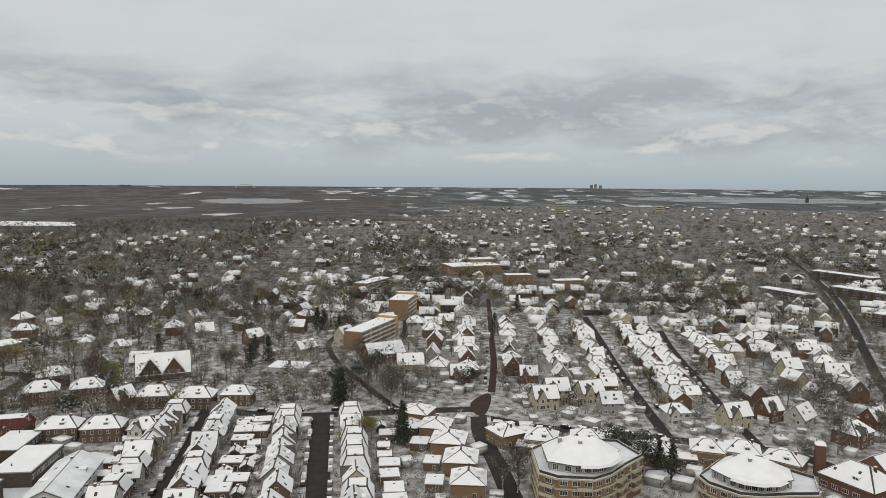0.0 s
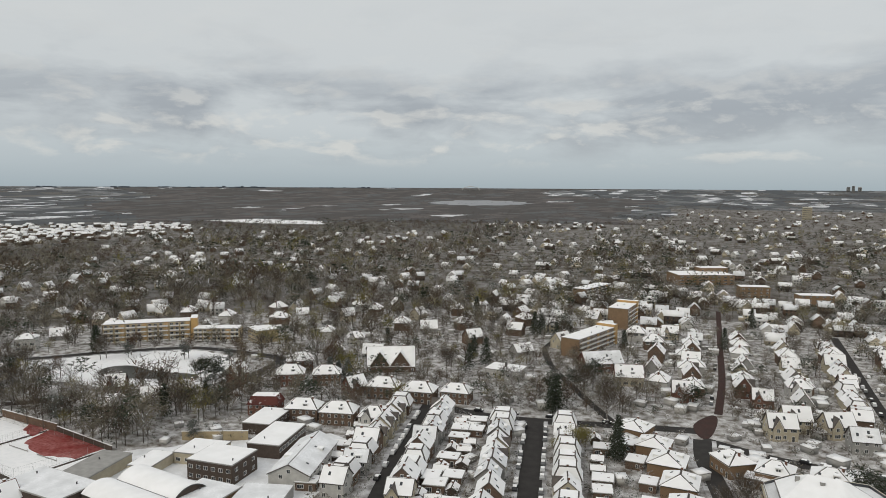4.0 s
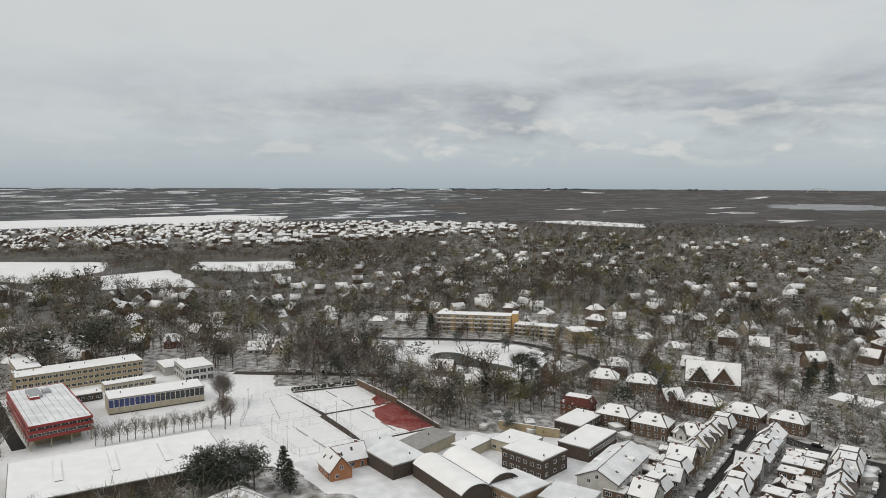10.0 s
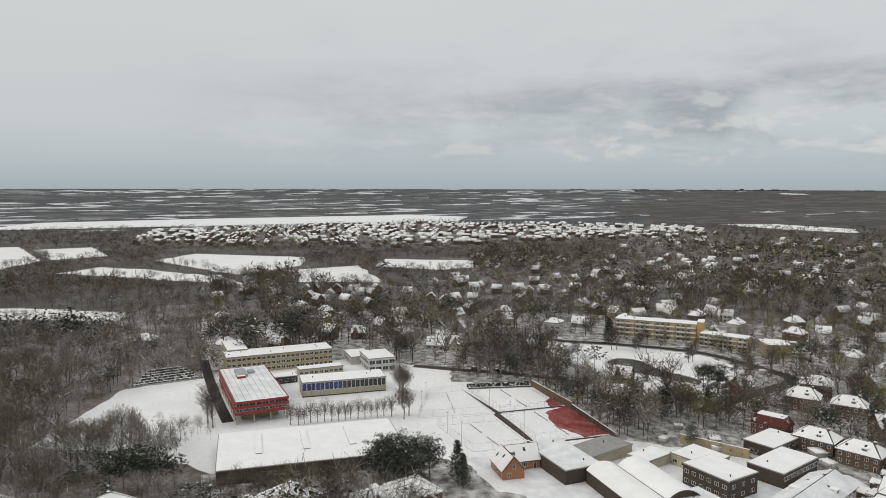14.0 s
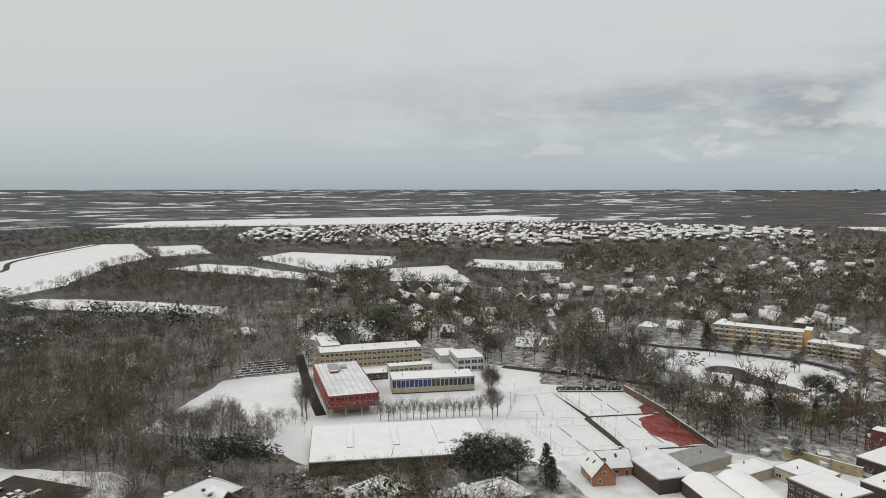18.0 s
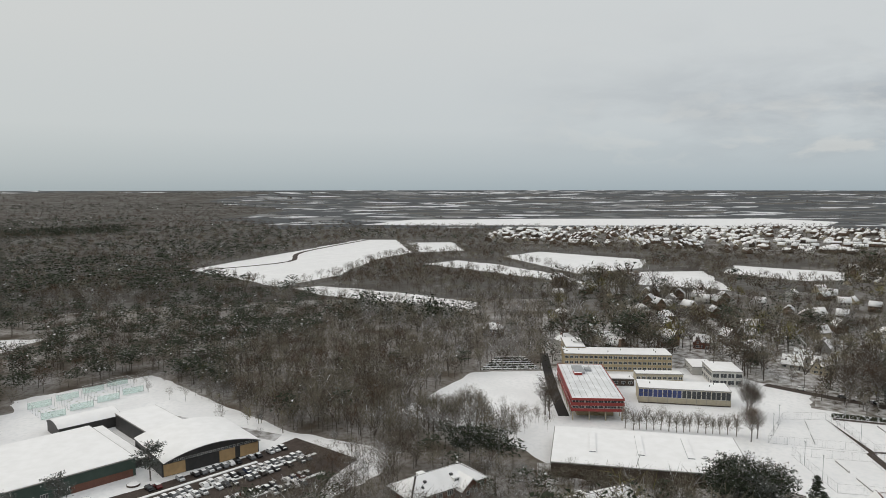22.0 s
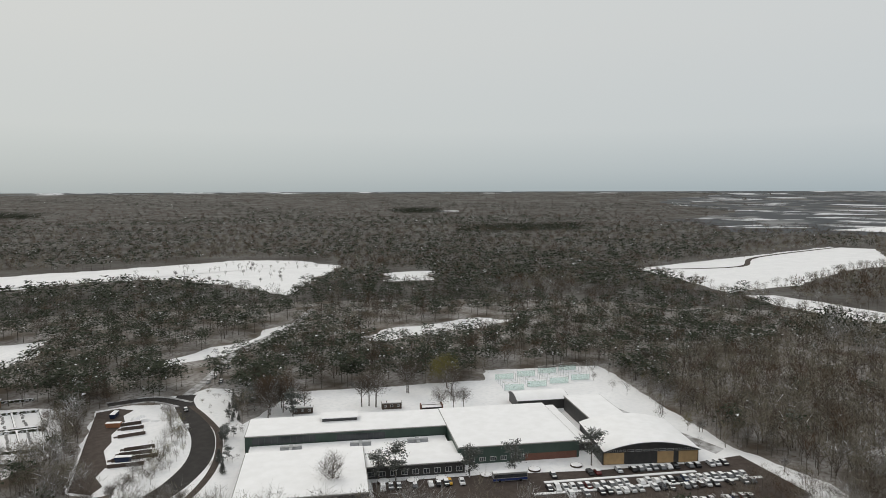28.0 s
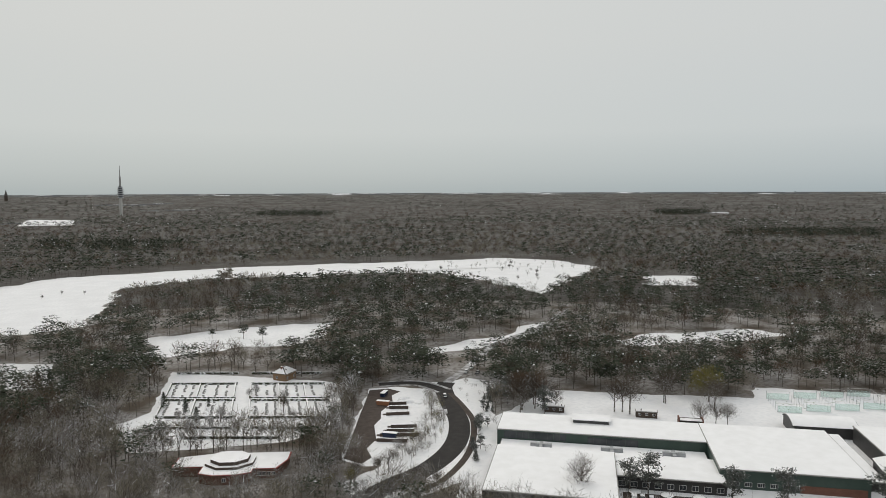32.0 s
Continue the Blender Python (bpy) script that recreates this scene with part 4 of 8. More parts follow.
row((172, 310), (205, 480), 9, FAR_VILLA + FAR_TERRACE, 100, 6, 3, 8)
row((192, 310), (238, 470), 12, FAR_TERRACE + FAR_VILLA, 70, 6, 2, 5)
row((240, 340), (330, 530), 13, FAR_TERRACE, -64, 7, 2, 3)
row((-4, 345), (-8, 520), 6, FAR_VILLA, -90, 6, 3, 8)
row((150, 420), (290, 440), 9, FAR_TERRACE, 2, 7, 2, 3)
row((150, 395), (230, 400), 6, FAR_TERRACE, 2, 6, 1, 3)


def block(label, cx, cy, turn, L, W, H, wall, rows=2, cols=10, sides="front back", pane=None, win=(2.0, 1.4), cover=ROOFSNOW, edge=CONCRETE, sill=1.0, storey=3.2, name="building", bars=1, ends=0, vents=True):
    """A flat-roofed building, front to -y before turning."""
    ob = thing(name, label, "building", m=pose(cx, cy, 0, 0, 0, turn))
    part("wall", Build().box(-L / 2, -W / 2, 0, L / 2, W / 2, H), [wall], ob)
    b = Build().box(-L / 2 - 0.25, -W / 2 - 0.25, H, L / 2 + 0.25, W / 2 + 0.25, H + 0.3)
    rf = part("roof", b, [edge], ob)
    part("snow_cover", Build().box(-L / 2 + 0.05, -W / 2 + 0.05, H + 0.3, L / 2 - 0.05, W / 2 - 0.05, H + 0.42), [cover], rf, "level snow on the flat roof")
    me = window_mesh(win[0], win[1], pane, bars)
    for r in range(rows):
        z = sill + storey * r
        for c in range(cols):
            x = -L / 2 + L * (c + 0.5) / cols
            if "front" in sides:
                part("window", me, None, ob, at=pose(x, -W / 2, z))
            if "back" in sides:
                part("window", me, None, ob, at=pose(x, W / 2, z, 0, 0, 180))
        for e in range(ends):
            y = -W / 2 + W * (e + 0.5) / ends
            for sx in (-1, 1):
                part("window", me, None, ob, at=pose(sx * L / 2, y, z, 0, 0, 90 * sx))
    for k in range(max(1, int(L * W / 160)) if vents else 0):
        x, y = rnd.uniform(-L * 0.4, L * 0.4), rnd.uniform(-W * 0.3, W * 0.3)
        q = Build().tube((x, y, H + 0.35), (x, y, H + 1.1), 0.22, 0.22, 8).tube((x, y, H + 1.1), (x, y, H + 1.2), 0.32, 0.1, 8)
        part("roof_vent", q, [DARKSTEEL], ob)
    n = max(2, int(L / 12))
    for k in range(n):
        c, s = math.cos(radians(turn)), math.sin(radians(turn))
        x = -L / 2 + L * (k + 0.5) / n
        busy(cx + c * x, cy + s * x, W * 0.62)
    return ob


def barrel(label, cx, cy, turn, L, span, eave, rise, wall, cover=ROOFSNOW, name="hall", over=0.5):
    """A hall with a segmental roof, its axis along x."""
    ob = thing(name, label, "building", m=pose(cx, cy, 0, 0, 0, turn))
    n = 14
    R = (span * span / 4 + rise * rise) / (2 * rise)
    a0 = math.asin(span / 2 / R)
    arc = [(R * math.sin(-a0 + 2 * a0 * i / n), eave + rise - R + R * math.cos(-a0 + 2 * a0 * i / n)) for i in range(n + 1)]
    b = Build()
    for sx in (-1, 1):
        loop = [(sx * L / 2, -span / 2, 0), (sx * L / 2, span / 2, 0)] + [(sx * L / 2, y, z) for y, z in reversed(arc)]
        b.face(loop if sx > 0 else loop[::-1])
    for sy in (-1, 1):
        q = [(-L / 2, sy * span / 2, 0), (L / 2, sy * span / 2, 0), (L / 2, sy * span / 2, eave), (-L / 2, sy * span / 2, eave)]
        b.face(q if sy < 0 else q[::-1])
    part("wall", b, [wall], ob)
    for nm, mt, lift, cut, th in (("roof", DARKSTEEL, 0.0, -over, 0.3), ("snow_cover", cover, 0.3, 0.2 - over, 0.14)):
        X = L / 2 - cut
        loop = [(y, z + lift) for y, z in arc] + [(y, z + lift + th) for y, z in reversed(arc)]
        q = Build().solid([(-X, y, z) for y, z in loop], [(X, y, z) for y, z in loop])
        rf = part(nm, q, [mt], ob if nm == "roof" else rf)
    for k in range(max(2, int(L / 12))):
        c, s = math.cos(radians(turn)), math.sin(radians(turn))
        x = -L / 2 + L * (k + 0.5) / max(2, int(L / 12))
        busy(cx + c * x, cy + s * x, span * 0.6)
    return ob


# ---- school ----
red = thing("school_building", "red school wing raised on columns with a snowy flat roof", "building", m=pose(-318, 90.5, 0, 0, 0, -6.8))
part("ground_floor", Build().box(-27, -8, 0, 22, 8, 4.2), [YELLOWBRICK], red)
part("upper_wall", Build().box(-29, -11, 4.2, 29, 11, 9.4), [DARKSTEEL], red, "dark glazed upper storeys")
for z0, z1 in ((4.2, 5.4), (6.7, 8.0), (9.0, 10.0)):
    b = Build().box(-29.4, -11.4, z0, 29.4, -11, z1).box(-29.4, 11, z0, 29.4, 11.4, z1).box(-29.4, -11, z0, -29, 11, z1).box(29, -11, z0, 29.4, 11, z1)
    part("red_band", b, [REDPAINT], red, "red painted parapet band")
part("roof", Build().box(-29, -11, 9.4, 29, 11, 9.75), [CONCRETE], red)
part("snow_cover", Build().box(-28.9, -10.9, 9.75, 28.9, 10.9, 9.9), [THINSNOW], red, "thin snow with darker seams")
for k in range(8):
    part("roof_seam", Build().box(-27, -9.5 + k * 2.7, 9.9, 27, -9.35 + k * 2.7, 9.93), [CONCRETE], red)
for k in range(11):
    for sy in (-1, 1):
        part("column", Build().tube((-28 + k * 5.6, sy * 10.6, 0), (-28 + k * 5.6, sy * 10.6, 9), 0.22, 0.22, 8), [CREAM], red)
for k in range(4):
    part("column", Build().tube((28.6, -10.6 + k * 7.07, 0), (28.6, -10.6 + k * 7.07, 4.3), 0.25, 0.25, 8), [CREAM], red)
wide = window_mesh(2.4, 1.2, None, 1)
for z in (5.45, 7.9):
    for k in range(22):
        for sy in (-1, 1):
            part("window", wide, None, red, at=pose(-27.7 + k * 2.64, sy * 11, z, 0, 0, 0 if sy < 0 else 180) @ Matrix.Diagonal((1, 1, 0.95, 1)))
    for k in range(8):
        part("window", wide, None, red, at=pose(29, -9.6 + k * 2.74, z, 0, 0, 90) @ Matrix.Diagonal((1, 1, 0.95, 1)))
part("roof_plant", Build().box(-22, -5, 9.9, -10, 0, 11.2).box(-20, 1, 9.9, -15, 4, 10.9), [STEEL], red, "grey roof ventilation plant")
part("plant_box", Build().box(-15, -5.2, 9.9, -8, -1.5, 11.0, 0, 1), [REDPAINT, ROOFSNOW], red, "red plant housing")
for k in range(4):
    busy(-342 + k * 16, 93 - k * 2, 14)

blue = block("school gym block with blue glazing and cream panels", -315, 135, 76, 41, 14, 7, CREAM, 0, 1, "")
for k in range(19):
    me = window_mesh(1.95, 3.7, BLUEPANE if k < 9 else GLASS, 0)
    part("window", me, None, blue, at=pose(-19.4 + k * 2.155, -7.02, 3.05))
    if k % 2 == 0:
        part("mullion", Build().box(-0.1, -0.12, 0, 0.1, 0, 7), [CONCRETE], blue, at=pose(-20.4 + k * 2.155, -7.0, 0))
part("transom", Build().box(-20.4, -0.1, 0, 20.4, 0, 0.12), [DARKSTEEL], blue, at=pose(0, -7.1, 4.9))
part("plinth", Build().box(-20.5, -0.1, 0, 20.5, 0.02, 0.5), [DARKBRICK], blue, at=pose(0, -7.0, 0))
school = block("long yellow brick school with bands of windows", -376, 122, 82, 58, 16, 9.2, YELLOWBRICK, 3, 22, "front", win=(2.0, 1.5), sill=0.9, storey=3.0, ends=0)
block("yellow brick school wing with a flat snowy roof", -397, 103, -7, 26, 11, 10, YELLOWBRICK, 3, 8, storey=3.1)
part("chimney", Build().tube((0, 0, 0), (0, 0, 14), 0.9, 0.8, 10), [BRICK], school, at=pose(4, 9.5, 0))
block("low school annex with a snowy roof", -351, 137, 82, 24, 7, 3.6, CREAM, 1, 9)
block("low link building under snow", -345, 112, 82, 18, 8, 3.4, DARKBRICK, 1, 5)
block("white two-storey office with large dark windows", -346, 169, -10, 20, 15, 7.4, WHITE, 2, 5, win=(3.2, 2.2), sill=0.8, storey=3.5, bars=1, ends=4)
block("low white annex beside the office", -366, 166, -10, 18, 12, 4.2, WHITE, 1, 4)
long_hall = block("long low sports hall with a snow-covered roof", -242.5, 91.5, 75, 67, 37, 5, DARKBRICK, 0, 1, "", vents=False)
for k in range(3):
    part("skylight", Build().box(-1.2, -10, 0, 1.2, 10, 0.35, 0, 1), [STEEL, ROOFSNOW], long_hall, "row of snowed-over roof lights", pose(-19 + k * 17, 3, 5.42))

# ---- works and garages by the courts ----
block("low works hall with streaked snow on a brown flat roof", -186, 166, -8, 28, 15, 5, DARKBRICK, 0, 1, "", cover=THINSNOW)
block("grey-roofed garage with cream doors", -186, 184, 95, 24, 12, 4, CREAM, 1, 4, "back", win=(3.4, 2.4), sill=0.1, cover=CONCRETE)
barrel("barrel-roofed works hall under snow", -155, 166.5, -13, 30, 12, 4.2, 2.4, DARKBRICK)
barrel("barrel-roofed works hall under snow", -153.5, 179, -13, 28, 12, 4.2, 2.4, DARKBRICK)
block("dark grey two-storey works office with white windows", -145, 200, 0, 18, 15, 7, DARKBRICK, 2, 6, storey=3.2, win=(1.6, 1.4), ends=3)
block("long brown workshop with a ribbon of white windows", -141, 229, 96, 24, 13, 5, DARKBRICK, 1, 9, win=(2.2, 1.6), sill=2.4)
block("brown flat-roofed workshop under snow", -157, 247, 96, 20, 12, 4.4, DARKBRICK, 1, 6, sill=2.2)
block("low white-edged works building under snow", -136, 178, -5, 16, 16, 4, TANBRICK, 1, 4, cover=THINSNOW)
block("low grey works roof under thin snow", -119, 184, 12, 16, 14, 3.5, GREYWALL, 1, 4, cover=THINSNOW)
block("low shed roof behind the works", -161, 210, 5, 15, 14, 4, CREAM, 1, 4)
block("low shed roof behind the works", -172, 196, 5, 9, 14, 3.4, CREAM, 1, 2)
wh = house("gable", 32, 14, 5.2, 8.6, WHITE, TILE, "long white building with a snowy roof and dormers", wins=8, cover=THINSNOW)
wh.name, wh["category"] = "building", "building"
wh.matrix_basis = pose(-119.5, 212, 0, 0, 0, 100)
for k in range(4):
    busy(-117 - k * 2, 200 + 8 * k, 8)
for x, y, a in ((-192, 146, -15), (-195, 154, 75)):
    put(house("gable", 12, 8, 3.4, 8.0, ORANGEBRICK, REDTILE, "orange brick house with a snowy roof and red chimney", floors=1, dormer=False), x, y, a, 8, True)

# ---- flats and larger houses round the park ----
def flats(label, cx, cy, turn, L, W, H, floors, bays, tower=True, wall=YELLOWBRICK):
    ob = block(label, cx, cy, turn, L, W, H, wall, floors, bays, "front", win=(1.9, 1.5), sill=1.0, storey=H / floors)
    for f in range(floors):
        z = H / floors * f
        for k in range(bays // 2):
            x = -L / 2 + L * (k + 0.5) / (bays // 2)
            bal = part("balcony", Build().box(-L / bays * 0.85, -1.2, 0, L / bays * 0.85, 0, 0.15).box(-L / bays * 0.85, -1.25, 0.15, L / bays * 0.85, -1.15, 1.0), [FRAMEW], ob, "white balcony front", pose(x, -W / 2, z + 0.35))
            if k % 2:
                part("panel", Build().box(-1.2, -0.04, 0.9, 1.2, 0.0, H / floors - 0.3), [OCHRE], bal, "ochre wall panel", pose(L / bays * 0.5, 0, 0))
    if tower:
        part("stair_tower", Build().box(L / 2 + 0.26, -W / 2 - 0.4, 0, L / 2 + 4.5, W / 2 + 0.4, H + 2.0, 0, 1), [OCHRE, ROOFSNOW], ob, "ochre stair tower at the end")
    return ob


flats("four-storey yellow flats with balconies and ochre panels", -319, 363, 35, 52, 12, 12, 4, 16)
flats("low yellow flats with balconies", -277, 379, 22, 29, 11, 8, 3, 10, False)
block("small yellow block of flats with a flat snowy roof", -248, 386, -35, 16, 14, 8, YELLOWBRICK, 3, 5, storey=2.6)
put(house("hip", 11, 10, 7.6, 10.2, WHITE, TILE, "tall white villa with a snowy hipped roof", wins=3, dormer=False), -368, 316, 35, 8, True)
big = house("gable", 26, 15, 3.4, 12.6, BRICK, TILE, "large brick mansion with steep snowy twin gables", wins=9, group="")
big.matrix_basis = pose(-143, 349, 0, 0, 0, 22)
for k in (-6, 5):
    b = Build().solid([(-5, -7.6, 0), (5, -7.6, 0), (5, 0, 0), (-5, 0, 0)], [(-5, -7.6, 4.2), (5, -7.6, 4.2), (5, 0, 4.2), (-5, 0, 4.2)])
    b.face([(-5, -7.6, 4.2), (5, -7.6, 4.2), (0, -7.6, 11.2)])
    g = part("gable_bay", b, [BRICK], big, "", pose(k, -0.4, 0))
    q = Build()
    for f in ([(-5.8, -8.4, 3.4), (0, -8.4, 11.5), (0, 0, 11.5), (-5.8, 0, 3.4)], [(5.8, 0, 3.4), (0, 0, 11.5), (0, -8.4, 11.5), (5.8, -8.4, 3.4)]):
        lo, hi = sheet(f, 0, 0.3)
        q.solid(lo, hi)
    part("snow_cover", q, [ROOFSNOW], g, "steep snowy gable roof")
    for x in (-2, 2):
        part("window", WIN, None, g, at=pose(x, -7.6, 3.6))
busy(-140, 348, 16), busy(-153, 342, 12), busy(-126, 354, 12)
chap = block("single-storey hall with a white flat roof and dark chimney", -80, 357, -8, 19, 14, 4.2, WHITE, 1, 5)
part("chimney", Build().box(-0.5, -0.5, 4.2, 0.5, 0.5, 7.2, 0, 1), [DARKSTEEL, ROOFSNOW], chap)
flats("four-storey tan flats seen end on", -45, 430, 69, 46, 12, 11, 4, 14, True, TANBRICK)
flats("tan tower block with a flat snowy roof", -30, 512, 80, 26, 14, 15, 5, 8, True, TANBRICK)
flats("long tan flats under snow", -65, 640, 68, 48, 13, 10, 4, 14, False, TANBRICK)
block("large institution with a flat snowy roof", 32, 775, 20, 58, 36, 10, TANBRICK, 3, 9, "front", win=(3.4, 1.5), bars=2)
block("upper storey block of the institution", 44, 800, 20, 30, 16, 14, TANBRICK, 4, 5, "front")
block("tan block of flats", 75, 690, 10, 26, 13, 10, TANBRICK, 3, 5, "front")
block("tan block of flats", 120, 660, 12, 28, 13, 9, TANBRICK, 3, 5, "front")
for x, y, a, L in ((330, 470, -62, 60), (375, 600, -65, 70), (300, 600, -66, 50), (420, 720, -66, 70), (430, 560, -20, 70)):
    block("long brick shopping street block with a flat snowy roof", x, y, a, L, 14, 9, DARKBRICK, 3, 7, "front", win=(5.0, 1.5), bars=3, storey=3.0)
put(house("gable", 22, 12, 5.5, 11, REDBRICK, REDTILE, "large villa with reddish tiled gables and patchy snow", wins=6, cover=THINSNOW), -33, 383, 30, 12, True)
put(house("gable", 14, 10, 5, 10, CREAM, REDTILE, "cream villa with a reddish snowy roof", wins=4), -17, 362, 10, 9, True)


# ---- apartment house with terraces ----
def apartments(cx, cy, turn, s=1.0):
    ob = thing("apartment_building", "tan brick apartment building with balconies and a snowy hipped top floor", "building", m=pose(cx, cy, 0, 0, 0, turn) @ Matrix.Diagonal((s, s, 1, 1)))
    base = [(-16, -10), (-11, -14), (0, -15), (6, -11), (12, -4), (19, 3), (14, 16), (-6, 18), (-16, 8)]
    upper = [(-14, -8.5), (-6, -12), (0, -12), (4, -10.5), (8, -6.5), (12, 2), (8, 11), (-8, 12), (-14, 6)]
    upper = [(x * 0.9, y * 0.9) for x, y in upper]
    n = len(base)
    for f in range(4):
        z = f * 3.0
        st = part("storey", Build().solid([(x, y, z) for x, y in base], [(x, y, z + 2.65) for x, y in base]), [TANBRICK], ob)
        part("floor_band", Build().solid([(x * 1.03, y * 1.03, z + 2.65) for x, y in base], [(x * 1.03, y * 1.03, z + 3.0) for x, y in base]), [CREAM], ob)
        for i in range(n):
            (x0, y0), (x1, y1) = base[i], base[(i + 1) % n]
            ln = math.hypot(x1 - x0, y1 - y0)
            ang = math.degrees(math.atan2(y1 - y0, x1 - x0))
            if y0 + y1 > 20 or f == 0:
                continue
            k = max(1, int(ln / 3.3))
            for j in range(k):
                t = (j + 0.5) / k
                part("window", WINWIDE, None, st, at=pose(x0 + (x1 - x0) * t, y0 + (y1 - y0) * t, z + 0.8, 0, 0, ang))
        for x, y, a in ((-13.5, -12, -38), (-3, -14.7, -5), (9, -7.5, 49), (15.5, -0.5, 45)):
            if f:
                part("balcony", Build().box(-2.2, -1.6, 0, 2.2, 0, 0.25).box(-2.2, -1.6, 0.25, 2.2, -1.48, 1.1).box(-2.2, -1.48, 0.25, -2.08, 0, 1.1).box(2.08, -1.48, 0.25, 2.2, 0, 1.1), [CREAM], ob, "cream balcony", pose(x, y, z - 0.1, 0, 0, a))
    part("terrace", Build().solid([(x, y, 12.0) for x, y in base], [(x, y, 12.12) for x, y in base]), [THINSNOW], ob, "snow on the roof terrace")
    for i in range(n):
        (x0, y0), (x1, y1) = base[i], base[(i + 1) % n]
        ln, ang = math.hypot(x1 - x0, y1 - y0), math.degrees(math.atan2(y1 - y0, x1 - x0))
        part("railing", Build().box(0, 0.1, 0.85, ln, 0.22, 1.0, 0, 1).box(0, 0.14, 0, ln, 0.18, 0.85, 2), [CREAM, ROOFSNOW, GLASS], ob, "terrace railing topped with snow", pose(x0, y0, 12.12, 0, 0, ang))
    part("top_floor", Build().solid([(x, y, 12.12) for x, y in upper], [(x, y, 14.7) for x, y in upper]), [GREYWALL], ob, "grey set-back top floor")
    for i in range(n):
        (x0, y0), (x1, y1) = upper[i], upper[(i + 1) % n]
        ang = math.degrees(math.atan2(y1 - y0, x1 - x0))
        for t in (0.25, 0.75):
            part("window", WINWIDE, None, ob, at=pose(x0 + (x1 - x0) * t, y0 + (y1 - y0) * t, 12.4, 0, 0, ang) @ Matrix.Diagonal((0.85, 1, 1.3, 1)))
    k = 1.06
    ridge = [(-5, 2.5) if x < -5 else (-4.6, 2.2) if x < 0 else (3, 0.6) if y < 0 else (3.2, 0.9) for x, y in upper]
    rf = part("roof", Build().solid([(x * k, y * k, 14.7) for x, y in upper], [(x * k, y * k, 14.9) for x, y in upper]), [TILE], ob)
    part("snow_cover", Build().solid([(x * k * 0.985, y * k * 0.985, 14.9) for x, y in upper], [(x, y, 19.2) for x, y in ridge]), [ROOFSNOW], rf, "snowy hipped roof")
    part("curved_roof", Build().solid([(x, y, 14.92) for x, y in ((-4, -13.6), (1, -13.8), (6, -11.6), (10, -7), (11, -2), (3, -4), (-2, -7))], [(x, y, 15.7) for x, y in ((-4, -13.2), (1, -13.4), (5.6, -11.2), (9.4, -6.6), (10, -2), (3, -4), (-2, -7))]), [ROOFSNOW], rf, "snowy rounded roof over the bay")
    for x, y in ((-8, 1), (-2, -1.5), (2.5, 2)):
        part("chimney", Build().box(x - 0.6, y - 0.5, 15.5, x + 0.6, y + 0.5, 19.0, 0, 1), [CONCRETE, ROOFSNOW], ob, "grey chimney capped with snow")
    for k in (0, 1, 2, 3):
        busy(cx + (-8, 8, -6, 8)[k], cy + (-8, -6, 8, 8)[k], 12)


apartments(46, 214, 0)
apartments(94, 199, -43, 0.86)
hall = house("hip", 18, 14.5, 4.6, 9.6, REDBRICK, TILE, "brick hall with a large snowy roof and white windows", wins=5, floors=1, group="")
hall.matrix_basis = pose(137, 219, 0, 0, 0, -62)
wing = house("gable", 26, 14, 4.6, 10.4, REDBRICK, TILE, "brick hall wing with a snowy roof", wins=5, floors=1, dormer=False, group="")
wing.matrix_basis = pose(155, 229, 0, 0, 0, 28)
tw = thing("brick_tower", "square brick ventilation tower topped with snow", "tower", m=pose(131, 232, 0, 0, 0, -20))
part("shaft", Build().box(-1.6, -1.6, 0, 1.6, 1.6, 11), [REDBRICK], tw)
part("cap", Build().solid([(-1.8, -1.8, 11), (1.8, -1.8, 11), (1.8, 1.8, 11), (-1.8, 1.8, 11)], [(-0.8, -0.2, 12.2), (0.8, -0.2, 12.2), (0.8, 0.2, 12.2), (-0.8, 0.2, 12.2)]), [ROOFSNOW], tw, "snowy cap")
busy(140, 221, 15), busy(156, 236, 12)

# ---- houses below, near the wood ----
NEARBY = house("hip", 29, 15, 5.6, 9.2, REDBRICK, TILE, "brick house with a broad snowy hipped roof and vents", wins=7, group="large brick houses")
b = Build().solid([(-4, -6, 0), (4, -6, 0), (4, 0, 0), (-4, 0, 0)], [(-4, -6, 5.4), (4, -6, 5.4), (4, 0, 5.4), (-4, 0, 5.4)])
b.face([(-4, -6, 5.4), (4, -6, 5.4), (0, -6, 8.2)])
g = part("gable_wing", b, [REDBRICK], NEARBY, "brick gabled wing", pose(6.5, -4.5, 0))
q = Build()
for f in ([(-4.5, -6.5, 5.0), (0, -6.5, 8.35), (0, 4, 8.35), (-4.5, 4, 5.0)], [(4.5, 4, 5.0), (0, 4, 8.35), (0, -6.5, 8.35), (4.5, -6.5, 5.0)]):
    lo, hi = sheet(f[::-1], 0, 0.3)
    q.solid(lo, hi)
part("snow_cover", q, [ROOFSNOW], g, "snow on the wing roof")
for k in range(2):
    part("window", WIN, None, g, at=pose(-1.6 + 3.2 * k, -6, 3.2))
for x, y in ((-7, -3.2), (-2, 3.0), (3, -3.4), (8, 2.4)):
    part("roof_vent", Build().box(x - 0.45, y - 0.45, 6.2, x + 0.45, y + 0.45, 8.5, 0, 1), [DARKSTEEL, DARKSTEEL], NEARBY, "dark roof vent")
for x, y, a in ((-218, 14, 123), (-200, 62, 110), (-188, 98, 95)):
    put(NEARBY, x, y, a, 14)

